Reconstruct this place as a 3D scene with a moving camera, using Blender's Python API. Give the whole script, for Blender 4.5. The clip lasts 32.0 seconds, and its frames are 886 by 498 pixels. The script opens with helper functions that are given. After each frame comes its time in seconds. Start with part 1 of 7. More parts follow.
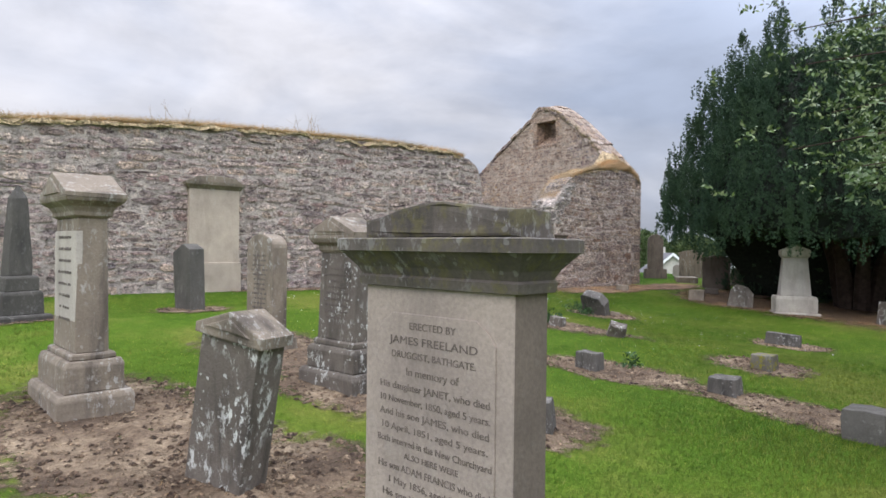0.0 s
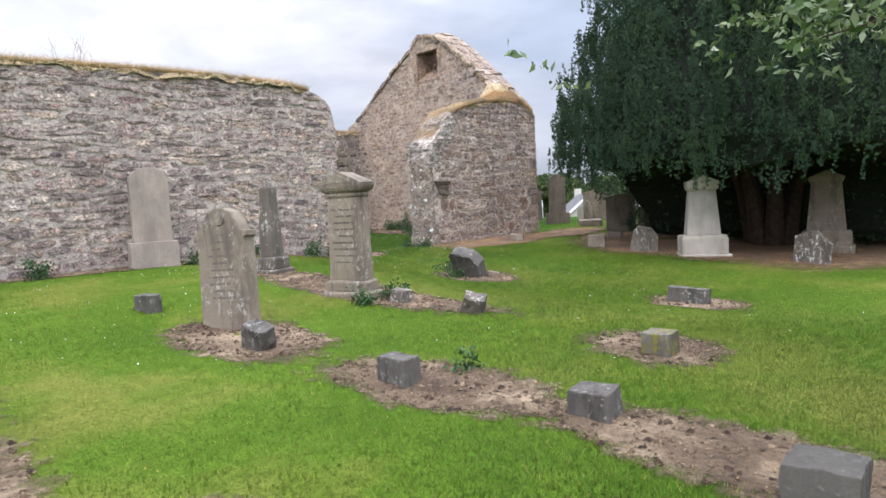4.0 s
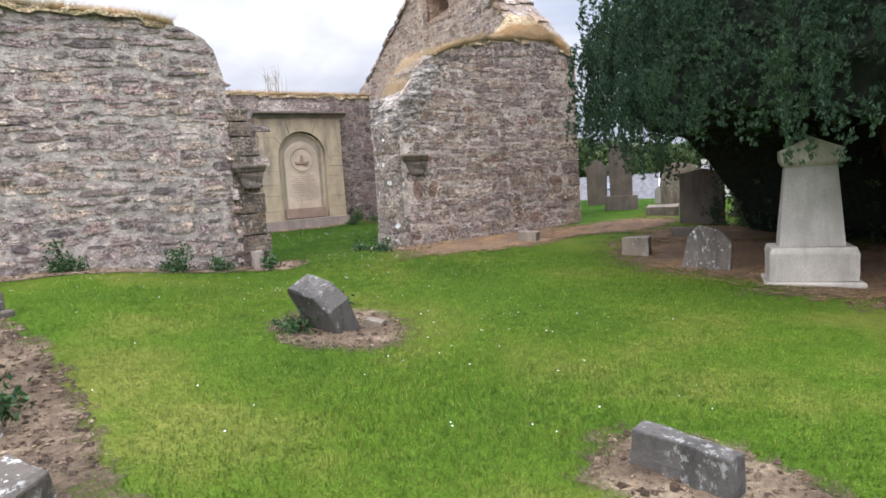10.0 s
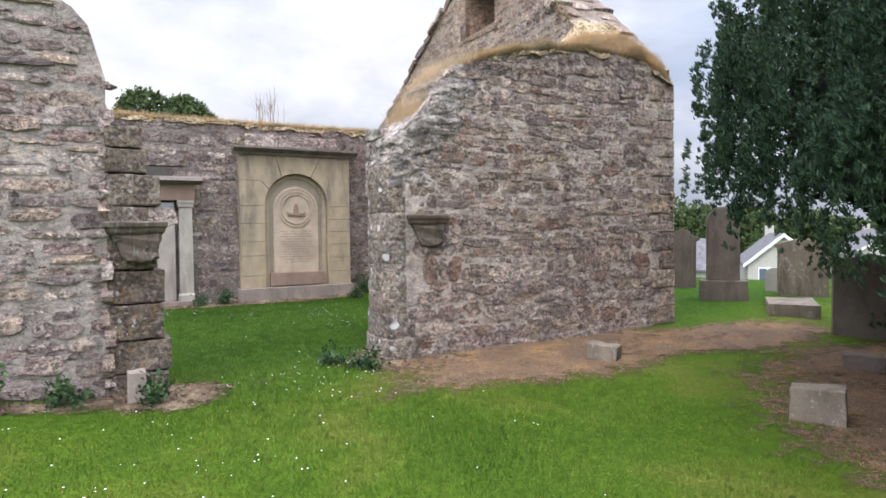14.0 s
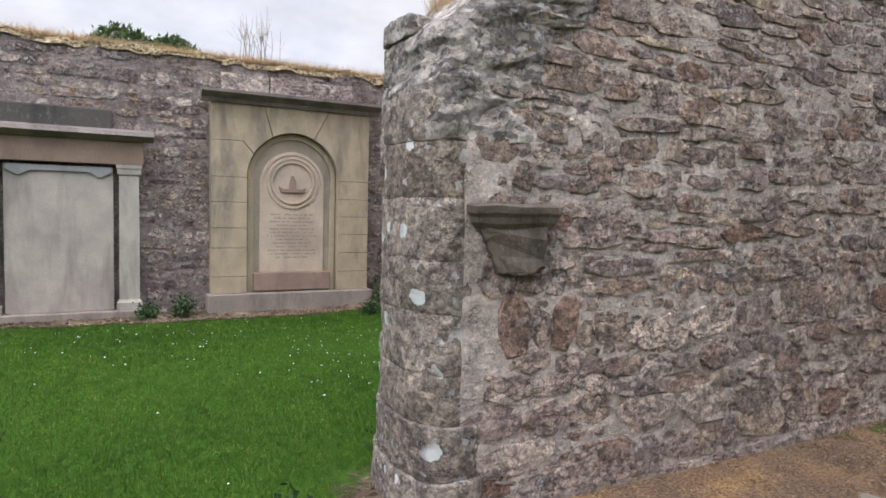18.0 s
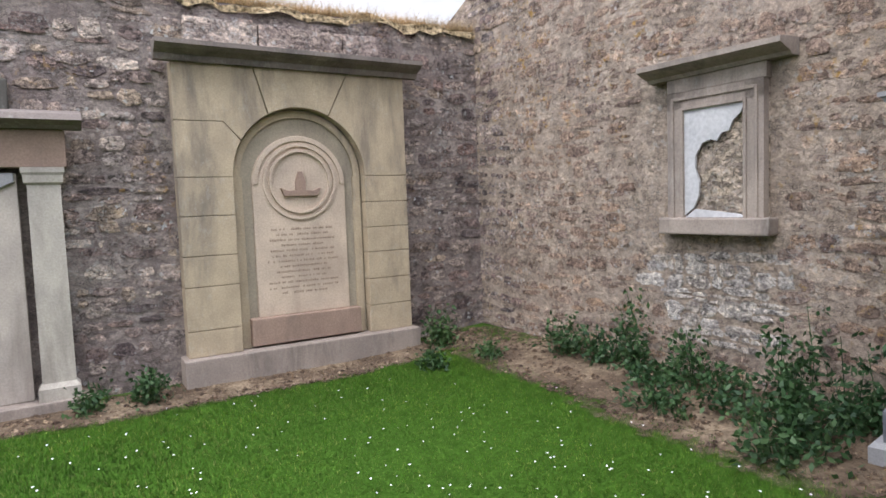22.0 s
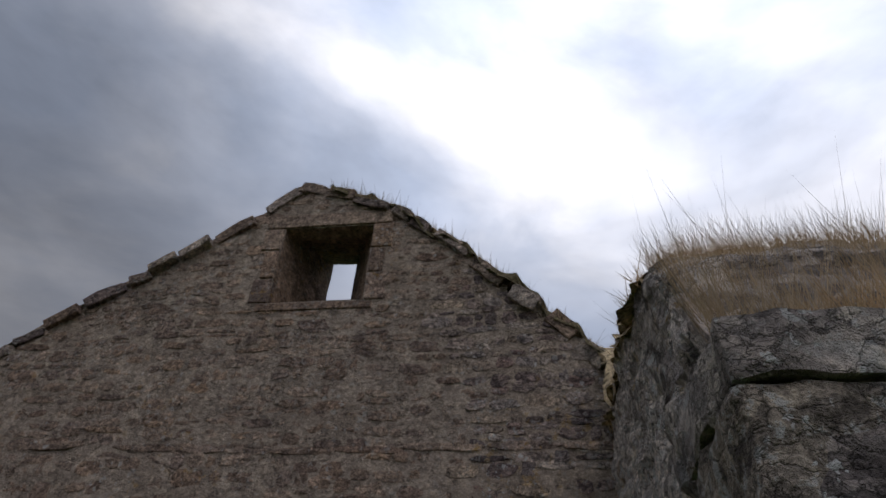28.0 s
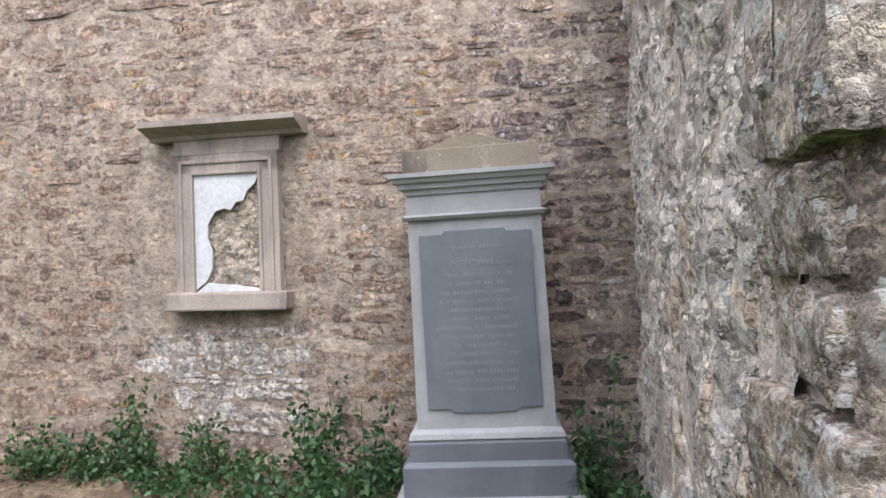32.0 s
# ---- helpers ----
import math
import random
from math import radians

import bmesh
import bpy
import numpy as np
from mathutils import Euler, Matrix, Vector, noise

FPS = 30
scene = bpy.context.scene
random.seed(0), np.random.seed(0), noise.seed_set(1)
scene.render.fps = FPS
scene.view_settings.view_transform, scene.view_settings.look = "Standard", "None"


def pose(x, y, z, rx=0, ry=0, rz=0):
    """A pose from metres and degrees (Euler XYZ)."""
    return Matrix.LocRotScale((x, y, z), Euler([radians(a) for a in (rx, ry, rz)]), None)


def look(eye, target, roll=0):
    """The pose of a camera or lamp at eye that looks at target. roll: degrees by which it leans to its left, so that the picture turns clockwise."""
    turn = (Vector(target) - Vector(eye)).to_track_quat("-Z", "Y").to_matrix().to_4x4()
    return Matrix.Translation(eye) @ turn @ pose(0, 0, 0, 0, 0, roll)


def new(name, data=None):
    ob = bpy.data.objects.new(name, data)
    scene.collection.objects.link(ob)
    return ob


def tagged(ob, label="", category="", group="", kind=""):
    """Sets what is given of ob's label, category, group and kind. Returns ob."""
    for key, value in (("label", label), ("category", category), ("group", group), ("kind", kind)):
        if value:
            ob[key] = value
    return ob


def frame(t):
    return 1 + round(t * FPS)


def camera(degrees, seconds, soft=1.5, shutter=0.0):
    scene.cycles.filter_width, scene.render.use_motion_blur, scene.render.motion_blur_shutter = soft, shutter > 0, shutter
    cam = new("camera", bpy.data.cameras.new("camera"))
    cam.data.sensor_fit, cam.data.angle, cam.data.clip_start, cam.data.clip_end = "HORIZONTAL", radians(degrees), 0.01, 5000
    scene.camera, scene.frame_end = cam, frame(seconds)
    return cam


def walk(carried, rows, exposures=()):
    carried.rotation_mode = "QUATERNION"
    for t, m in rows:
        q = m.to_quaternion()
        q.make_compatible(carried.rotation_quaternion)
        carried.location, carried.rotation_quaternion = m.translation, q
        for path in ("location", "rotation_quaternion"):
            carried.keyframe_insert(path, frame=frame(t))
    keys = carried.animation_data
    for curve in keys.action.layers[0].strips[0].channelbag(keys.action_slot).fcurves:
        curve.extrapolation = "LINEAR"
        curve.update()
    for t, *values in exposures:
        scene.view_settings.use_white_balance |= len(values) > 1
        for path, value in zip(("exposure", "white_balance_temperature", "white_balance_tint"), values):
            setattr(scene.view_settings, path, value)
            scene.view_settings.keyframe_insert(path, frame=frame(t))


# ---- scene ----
PATH = [
    (0, (-13.766, -12.241, 1.157), (-12.512, -10.683, 1.154), 0.7),
    (0.5, (-13.384, -12.211, 1.131), (-12.108, -10.67, 1.115), 1.1),
    (1, (-13.017, -12.1, 1.109), (-11.683, -10.611, 1.077), 1.0),
    (1.5, (-12.6, -11.974, 1.131), (-11.236, -10.512, 1.09), -0.0),
    (2, (-12.246, -11.789, 1.088), (-10.867, -10.341, 1.024), -0.1),
    (2.5, (-11.904, -11.548, 1.099), (-10.499, -10.128, 1.003), -0.9),
    (3, (-11.559, -11.36, 1.101), (-10.163, -9.933, 0.977), -2.2),
    (3.5, (-11.165, -11.203, 1.122), (-9.752, -9.794, 0.984), -3.0),
    (5.5, (-9.597, -10.957, 1.019), (-8.211, -9.531, 0.799), -3.6),
    (6, (-9.081, -10.805, 0.991), (-7.724, -9.352, 0.771), -4.4),
    (6.5, (-8.516, -10.63, 0.934), (-7.149, -9.188, 0.713), -2.0),
    (7, (-8.033, -10.564, 0.905), (-6.723, -9.06, 0.758), 0.2),
    (7.5, (-7.553, -10.435, 0.841), (-6.353, -8.84, 0.728), -0.0),
    (8, (-7.028, -10.345, 0.843), (-5.854, -8.73, 0.721), -0.1),
    (8.5, (-6.515, -10.206, 0.903), (-5.344, -8.591, 0.762), -1.6),
    (9, (-6.088, -9.97, 1.031), (-4.92, -8.356, 0.856), -2.9),
    (9.5, (-5.667, -9.749, 1.089), (-4.532, -8.114, 0.899), -2.7),
    (10, (-5.28, -9.455, 1.118), (-4.182, -7.798, 0.902), -3.6),
    (10.5, (-4.947, -9.077, 1.121), (-3.85, -7.42, 0.895), -4.6),
    (11, (-4.617, -8.654, 1.127), (-3.529, -6.998, 0.857), -2.7),
    (11.5, (-4.32, -8.212, 1.2), (-3.228, -6.555, 0.946), -2.3),
    (12, (-3.983, -7.849, 1.312), (-2.872, -6.19, 1.185), -1.7),
    (12.5, (-3.671, -7.493, 1.342), (-2.579, -5.819, 1.263), -0.7),
    (13, (-3.425, -7.043, 1.402), (-2.331, -5.372, 1.32), -1.5),
    (13.5, (-3.195, -6.574, 1.445), (-2.147, -4.872, 1.379), -4.0),
    (14, (-2.855, -6.135, 1.39), (-1.852, -4.405, 1.338), -0.8),
    (14.5, (-2.505, -5.707, 1.402), (-1.535, -3.959, 1.342), 0.1),
    (16.5, (-1.624, -3.921, 1.465), (-0.71, -2.145, 1.373), -1.7),
    (17, (-1.499, -3.463, 1.488), (-0.587, -1.686, 1.385), -0.1),
    (17.5, (-1.346, -3.038, 1.513), (-0.428, -1.265, 1.405), 0.2),
    (18, (-1.24, -2.623, 1.548), (-0.321, -0.851, 1.431), 1.3),
    (18.5, (-1.211, -2.206, 1.589), (-0.278, -0.441, 1.471), 0.6),
    (19, (-1.123, -1.774, 1.619), (-0.208, 0.001, 1.513), -1.6),
    (19.5, (-1.065, -1.338, 1.616), (-0.176, 0.45, 1.505), -2.9),
    (20, (-1.004, -0.898, 1.639), (-0.131, 0.897, 1.521), -3.0),
    (20.5, (-1.005, -0.51, 1.657), (-0.128, 1.283, 1.535), -2.5),
    (21, (-1.039, -0.136, 1.663), (-0.142, 1.647, 1.526), -1.5),
    (21.5, (-1.06, 0.218, 1.691), (-0.102, 1.968, 1.547), -1.6),
    (22, (-1.005, 0.529, 1.664), (0.027, 2.236, 1.517), -2.1),
    (22.5, (-0.897, 0.786, 1.67), (0.375, 2.321, 1.504), -0.9),
    (23, (-0.91, 1.005, 1.707), (0.707, 2.174, 1.561), 1.5),
    (23.5, (-0.905, 1.076, 1.761), (0.842, 2.047, 1.684), 2.3),
    (24, (-0.867, 1.057, 1.846), (0.92, 1.942, 1.998), 3.6),
    (24.5, (-0.835, 1.061, 1.883), (0.918, 1.859, 2.42), 2.9),
    (25, (-0.85, 1.085, 1.901), (0.875, 1.833, 2.583), 1.7),
    (25.5, (-0.868, 1.07, 1.937), (0.831, 1.756, 2.74), 3.3),
    (26, (-0.88, 1.035, 1.961), (0.757, 1.632, 2.942), 4.8),
    (26.5, (-0.88, 1.018, 1.98), (0.686, 1.575, 3.093), 5.8),
    (28.5, (-0.889, 1.076, 1.962), (0.671, 1.379, 3.177), 3.1),
    (29.5, (-0.824, 1.057, 1.898), (0.891, 1.305, 2.896), 1.0),
    (30, (-0.795, 1.036, 1.849), (1.009, 1.318, 2.666), -2.1),
    (30.5, (-0.819, 1.068, 1.813), (1.066, 1.379, 2.404), -3.0),
    (31, (-0.79, 1.055, 1.784), (1.15, 1.421, 2.102), -2.6),
    (31.5, (-0.767, 1.072, 1.712), (1.19, 1.456, 1.858), -2.4),
    (32, (-0.79, 1.116, 1.668), (1.164, 1.544, 1.695), -1.9),
]
EXPOSURES = [(0, -0.15, 6400, 15), (1, 0.01, 6400, 15), (2.2, 0.3, 6400, 15), (7, 0.04, 6400, 15), (9, 0.13, 6400, 15), (11, 0.32, 6400, 15), (13, 0.21, 6400, 15), (17, 0.07, 6400, 15), (19.5, -0.17, 6400, 15), (21.2, 0.12, 6400, 15), (23, 0.24, 6400, 15), (24.4, 0.08, 6400, 15), (25.2, -0.7, 6400, 15), (25.7, -1.33, 6400, 15), (26.2, -1.95, 6400, 15), (26.5, -2.1, 6400, 15), (28.5, -2.15, 6400, 15), (29, -1.95, 6400, 15), (29.5, -0.82, 6400, 15), (30, 0.2, 6400, 15), (31, 0.58, 6400, 15), (32, 0.7, 6400, 15)]
cam = camera(70.3, 32.0, soft=1.6)
walk(cam, [(t, look(eye, aim, roll)) for t, eye, aim, roll in PATH], EXPOSURES)

# ---- sky, clouds and the veiled sun ----
SUN_BEARING, SUN_HEIGHT = radians(206), radians(50)
world = bpy.data.worlds.new("overcast_sky")
scene.world = world
world.use_nodes = True
wt = world.node_tree
wt.nodes.clear()


def wnode(kind, **kw):
    n = wt.nodes.new(kind)
    for k, v in kw.items():
        n.inputs[k].default_value = v
    return n


sky = wt.nodes.new("ShaderNodeTexSky")
sky.sky_type, sky.sun_disc = "NISHITA", False
sky.sun_elevation, sky.sun_rotation = SUN_HEIGHT, radians(90) - SUN_BEARING
sky.air_density, sky.dust_density = 1.0, 3.0
sky_bg = wnode("ShaderNodeBackground", Strength=0.10)
wt.links.new(sky.outputs[0], sky_bg.inputs[0])
geo = wt.nodes.new("ShaderNodeTexCoord")
flat = wt.nodes.new("ShaderNodeMapping")
flat.inputs["Scale"].default_value = (1.0, 1.0, 2.4)
wt.links.new(geo.outputs["Generated"], flat.inputs[0])
puff = wnode("ShaderNodeTexNoise", Scale=1.55, Detail=6.0, Roughness=0.5, Distortion=0.5)
wt.links.new(flat.outputs[0], puff.inputs[0])
tone = wt.nodes.new("ShaderNodeValToRGB")
tone.color_ramp.elements[0].position, tone.color_ramp.elements[0].color = 0.38, (0.37, 0.43, 0.53, 1)
tone.color_ramp.elements[1].position, tone.color_ramp.elements[1].color = 0.66, (0.76, 0.775, 0.80, 1)
mid = tone.color_ramp.elements.new(0.5)
mid.color = (0.475, 0.525, 0.61, 1)
wt.links.new(puff.outputs[0], tone.inputs[0])
# the cloud brightens by degrees towards the side of the hidden sun
aimv = Vector((math.cos(SUN_HEIGHT) * math.cos(SUN_BEARING), math.cos(SUN_HEIGHT) * math.sin(SUN_BEARING), math.sin(SUN_HEIGHT)))
dot = wt.nodes.new("ShaderNodeVectorMath")
dot.operation = "DOT_PRODUCT"
dot.inputs[1].default_value = aimv
wt.links.new(geo.outputs["Generated"], dot.inputs[0])
halo = wnode("ShaderNodeMapRange")
halo.inputs["From Min"].default_value, halo.inputs["From Max"].default_value = -0.1, 0.9
halo.interpolation_type = "SMOOTHSTEP"
halo.inputs["To Min"].default_value, halo.inputs["To Max"].default_value = 1.05, 2.85
wt.links.new(dot.outputs["Value"], halo.inputs[0])
# a thin bright gap in the cloud, low in the east
gapv = Vector((math.cos(radians(48)) * math.cos(radians(-14)), math.cos(radians(48)) * math.sin(radians(-14)), math.sin(radians(48))))
dot2 = wt.nodes.new("ShaderNodeVectorMath")
dot2.operation = "DOT_PRODUCT"
dot2.inputs[1].default_value = gapv
wt.links.new(geo.outputs["Generated"], dot2.inputs[0])
thin = wnode("ShaderNodeMapRange")
thin.inputs["From Min"].default_value, thin.inputs["From Max"].default_value = 0.66, 1.0
thin.interpolation_type = "SMOOTHSTEP"
thin.inputs["To Min"].default_value, thin.inputs["To Max"].default_value = 0.0, 2.3
wt.links.new(dot2.outputs["Value"], thin.inputs[0])
both = wt.nodes.new("ShaderNodeMath")
both.operation = "ADD"
wt.links.new(halo.outputs[0], both.inputs[0])
wt.links.new(thin.outputs[0], both.inputs[1])
cloud_bg = wt.nodes.new("ShaderNodeBackground")
wt.links.new(tone.outputs[0], cloud_bg.inputs[0])
# an overcast vault is brighter overhead than at the skyline
rise = wt.nodes.new("ShaderNodeSeparateXYZ")
wt.links.new(geo.outputs["Generated"], rise.inputs[0])
vault = wt.nodes.new("ShaderNodeMath")
vault.operation = "MULTIPLY_ADD"
vault.inputs[1].default_value, vault.inputs[2].default_value = 1.55, 0.9
wt.links.new(rise.outputs[2], vault.inputs[0])
glow = wt.nodes.new("ShaderNodeMath")
glow.operation = "MULTIPLY"
wt.links.new(both.outputs[0], glow.inputs[0])
wt.links.new(vault.outputs[0], glow.inputs[1])
shred = wnode("ShaderNodeTexNoise", Scale=4.2, Detail=8.0, Roughness=0.55, Distortion=0.2)
wt.links.new(flat.outputs[0], shred.inputs[0])
torn_ = wnode("ShaderNodeMapRange")
torn_.inputs["From Min"].default_value, torn_.inputs["From Max"].default_value = 0.34, 0.66
torn_.inputs["To Min"].default_value, torn_.inputs["To Max"].default_value = 0.87, 1.15
wt.links.new(shred.outputs[0], torn_.inputs[0])
ragged = wt.nodes.new("ShaderNodeMath")
ragged.operation = "MULTIPLY"
wt.links.new(glow.outputs[0], ragged.inputs[0])
wt.links.new(torn_.outputs[0], ragged.inputs[1])
wt.links.new(ragged.outputs[0], cloud_bg.inputs[1])
blend = wt.nodes.new("ShaderNodeMixShader")
blend.inputs[0].default_value = 0.88
wt.links.new(sky_bg.outputs[0], blend.inputs[1])
wt.links.new(cloud_bg.outputs[0], blend.inputs[2])
sky_out = wt.nodes.new("ShaderNodeOutputWorld")
wt.links.new(blend.outputs[0], sky_out.inputs[0])

sun_data = bpy.data.lights.new("sun", "SUN")
sun_data.energy, sun_data.angle, sun_data.color = 1.3, radians(35), (1.0, 0.97, 0.93)
sun = new("sun", sun_data)
sun.matrix_world = look(aimv * 60, (0, 0, 0))

# ---- materials ----
def mat_base(name, rough=0.9):
    m = bpy.data.materials.new(name)
    m.use_nodes = True
    b = m.node_tree.nodes["Principled BSDF"]
    b.inputs["Roughness"].default_value = rough
    b.inputs["Specular IOR Level"].default_value = 0.25
    return m, m.node_tree, b


def nd(t, kind, **kw):
    n = t.nodes.new(kind)
    for k, v in kw.items():
        n.inputs[k].default_value = v
    return n


def ramp(t, src, stops):
    r = t.nodes.new("ShaderNodeValToRGB")
    e = r.color_ramp.elements
    while len(e) < len(stops):
        e.new(0.5)
    for k, (p, c) in zip(e, stops):
        k.position = p
        k.color = (*c, 1) if len(c) == 3 else c
    t.links.new(src, r.inputs[0])
    return r.outputs[0]


def mix(t, fac, a, b, how="MIX"):
    m = t.nodes.new("ShaderNodeMix")
    m.data_type, m.blend_type = "RGBA", how
    for sock, val in ((m.inputs[0], fac), (m.inputs[6], a), (m.inputs[7], b)):
        if hasattr(val, "links"):
            t.links.new(val, sock)
        elif isinstance(val, (int, float)):
            sock.default_value = val
        else:
            sock.default_value = (*val, 1)
    return m.outputs[2]


def wpos(t):
    return t.nodes.new("ShaderNodeNewGeometry").outputs["Position"]


def noise_at(t, vec, scale, detail=4.0, rough=0.55, dist=0.0):
    n = nd(t, "ShaderNodeTexNoise", Scale=scale, Detail=detail, Roughness=rough, Distortion=dist)
    t.links.new(vec, n.inputs["Vector"])
    return n.outputs[0]


def spots_at(t, vec, scale, size, wobble=0.5):
    """White where lichen-like round blotches sit."""
    off = nd(t, "ShaderNodeTexNoise", Scale=scale * 2.5, Detail=3.0)
    t.links.new(vec, off.inputs["Vector"])
    add = t.nodes.new("ShaderNodeVectorMath")
    add.operation = "MULTIPLY_ADD"
    t.links.new(off.outputs[1], add.inputs[0])
    add.inputs[1].default_value = (wobble / scale,) * 3
    t.links.new(vec, add.inputs[2])
    v = nd(t, "ShaderNodeTexVoronoi", Scale=scale)
    t.links.new(add.outputs[0], v.inputs["Vector"])
    some = t.nodes.new("ShaderNodeSeparateColor")
    t.links.new(v.outputs["Color"], some.inputs[0])
    lim = t.nodes.new("ShaderNodeMath")
    lim.operation = "MULTIPLY"
    t.links.new(some.outputs[0], lim.inputs[0])
    lim.inputs[1].default_value = size
    cmp_ = t.nodes.new("ShaderNodeMath")
    cmp_.operation = "LESS_THAN"
    t.links.new(v.outputs["Distance"], cmp_.inputs[0])
    t.links.new(lim.outputs[0], cmp_.inputs[1])
    return cmp_.outputs[0]


def gate(t, src, lo, hi):
    n = nd(t, "ShaderNodeMapRange")
    n.inputs["From Min"].default_value, n.inputs["From Max"].default_value = lo, hi
    t.links.new(src, n.inputs[0])
    return n.outputs[0]


def times(t, a, b):
    m = t.nodes.new("ShaderNodeMath")
    m.operation = "MULTIPLY"
    for s, v in zip(m.inputs, (a, b)):
        if hasattr(v, "links"):
            t.links.new(v, s)
        else:
            s.default_value = v
    return m.outputs[0]


def bump(t, b, height, strength=0.5, dist=0.02):
    n = nd(t, "ShaderNodeBump", Strength=strength, Distance=dist)
    t.links.new(height, n.inputs["Height"])
    t.links.new(n.outputs[0], b.inputs["Normal"])


def masonry(name, palette, source="object", white=0.25, orange=0.1, dark=0.35, grain=38.0, relief=0.9, seams=0.6, chips=0.6, blobs=0.0):
    """Rubble stone: one colour a stone, chipped, veined and pitted, with lichen. source: object, island or none (mortar)."""
    m, t, b = mat_base(name, 0.92)
    p = wpos(t)
    if source == "object":
        r = t.nodes.new("ShaderNodeObjectInfo").outputs["Random"]
    elif source == "island":
        r = t.nodes.new("ShaderNodeNewGeometry").outputs["Random Per Island"]
    else:
        r = gate(t, noise_at(t, p, 3.0, 4.0), 0.3, 0.7)
    k = len(palette)
    col = ramp(t, r, [((i + 0.5) / k, c) for i, c in enumerate(palette)])
    fine = noise_at(t, p, grain, 6.0, 0.72)
    mid_ = noise_at(t, p, grain * 0.22, 5.0, 0.68, 0.6)
    lay = t.nodes.new("ShaderNodeMapping")
    lay.inputs["Scale"].default_value = (1, 1, 1.9)
    t.links.new(p, lay.inputs[0])
    wob = nd(t, "ShaderNodeTexNoise", Scale=11.0, Detail=5.0, Roughness=0.65)
    t.links.new(p, wob.inputs["Vector"])
    wadd = t.nodes.new("ShaderNodeVectorMath")
    wadd.operation = "MULTIPLY_ADD"
    t.links.new(wob.outputs[1], wadd.inputs[0])
    wadd.inputs[1].default_value = (0.16, 0.16, 0.16)
    t.links.new(lay.outputs[0], wadd.inputs[2])
    # flaked facets, each a shade of its own
    chip = nd(t, "ShaderNodeTexVoronoi", Scale=grain * 0.62)
    t.links.new(wadd.outputs[0], chip.inputs["Vector"])
    shade = t.nodes.new("ShaderNodeSeparateColor")
    t.links.new(chip.outputs["Color"], shade.inputs[0])
    col = mix(t, chips, col, ramp(t, shade.outputs[0], [(0.05, (0.38, 0.36, 0.36)), (0.4, (0.95, 0.93, 0.92)), (0.95, (1.6, 1.55, 1.46))]), "MULTIPLY")
    soft = 0.5 if source == "none" else 1.0
    col = mix(t, 0.8 * soft, col, ramp(t, fine, [(0.36, (0.34, 0.32, 0.32)), (0.5, (1.0, 0.98, 0.96)), (0.66, (1.62, 1.58, 1.5))]), "MULTIPLY")
    col = mix(t, 0.75 * soft, col, ramp(t, mid_, [(0.34, (0.55, 0.52, 0.53)), (0.55, (1.05, 1.03, 1.0)), (0.7, (1.4, 1.35, 1.26))]), "MULTIPLY")
    pits = noise_at(t, p, grain * 3.4, 4.0, 0.75)
    col = mix(t, 0.7 * soft, col, ramp(t, pits, [(0.36, (0.4, 0.38, 0.38)), (0.5, (1.0, 1.0, 1.0)), (0.66, (1.45, 1.42, 1.38))]), "MULTIPLY")
    crack = nd(t, "ShaderNodeTexVoronoi", Scale=9.0)
    crack.feature = "DISTANCE_TO_EDGE"
    t.links.new(wadd.outputs[0], crack.inputs["Vector"])
    seam = times(t, times(t, gate(t, crack.outputs["Distance"], 0.045, 0.0), gate(t, noise_at(t, p, 4.0, 3.0), 0.42, 0.56)), min(1.0, seams * 1.3))
    col = mix(t, seam, col, (0.035, 0.029, 0.027))
    chink = nd(t, "ShaderNodeTexVoronoi", Scale=25.0)
    chink.feature = "DISTANCE_TO_EDGE"
    t.links.new(wadd.outputs[0], chink.inputs["Vector"])
    fleck = times(t, times(t, gate(t, chink.outputs["Distance"], 0.07, 0.0), gate(t, noise_at(t, p, 8.5, 3.0), 0.48, 0.6)), 0.75)
    col = mix(t, fleck, col, (0.045, 0.038, 0.035))
    big = noise_at(t, p, 0.75, 4.0, 0.6)
    col = mix(t, times(t, gate(t, big, 0.5, 0.72), dark), col, (0.10, 0.088, 0.086))
    if white:
        w = times(t, spots_at(t, p, 17.0, 0.36, 1.1), gate(t, noise_at(t, p, 2.1, 3.0), 0.42, 0.62))
        col = mix(t, times(t, w, min(0.85, white * 2.2)), col, (0.58, 0.58, 0.55))
        w2 = times(t, gate(t, noise_at(t, p, 26.0, 5.0, 0.7), 0.54, 0.60), gate(t, noise_at(t, p, 1.3, 2.0), *((0.34, 0.46) if white > 0.7 else (0.48, 0.62))))
        col = mix(t, times(t, w2, min(0.85, white * 1.6)), col, (0.47, 0.46, 0.43))
    if blobs:
        w3 = times(t, spots_at(t, p, 6.5, 0.42, 0.45), gate(t, noise_at(t, p, 3.1, 2.0), 0.45, 0.55))
        col = mix(t, times(t, w3, blobs), col, (0.68, 0.69, 0.66))
    if orange:
        o = times(t, gate(t, noise_at(t, p, 13.0, 5.0, 0.7), 0.58, 0.62), gate(t, noise_at(t, p, 1.1, 2.0), 0.54, 0.64))
        col = mix(t, times(t, o, min(0.85, orange * 7)), col, (0.46, 0.26, 0.045))
    t.links.new(col, b.inputs["Base Color"])
    h = mix(t, 0.45, mix(t, 0.5, fine, mid_), mix(t, 0.5, pits, shade.outputs[1]))
    h = mix(t, times(t, seam, 0.8), h, (0.0, 0.0, 0.0))
    h = mix(t, fleck, h, (0.1, 0.1, 0.1))
    bump(t, b, h, relief, 0.065)
    return m


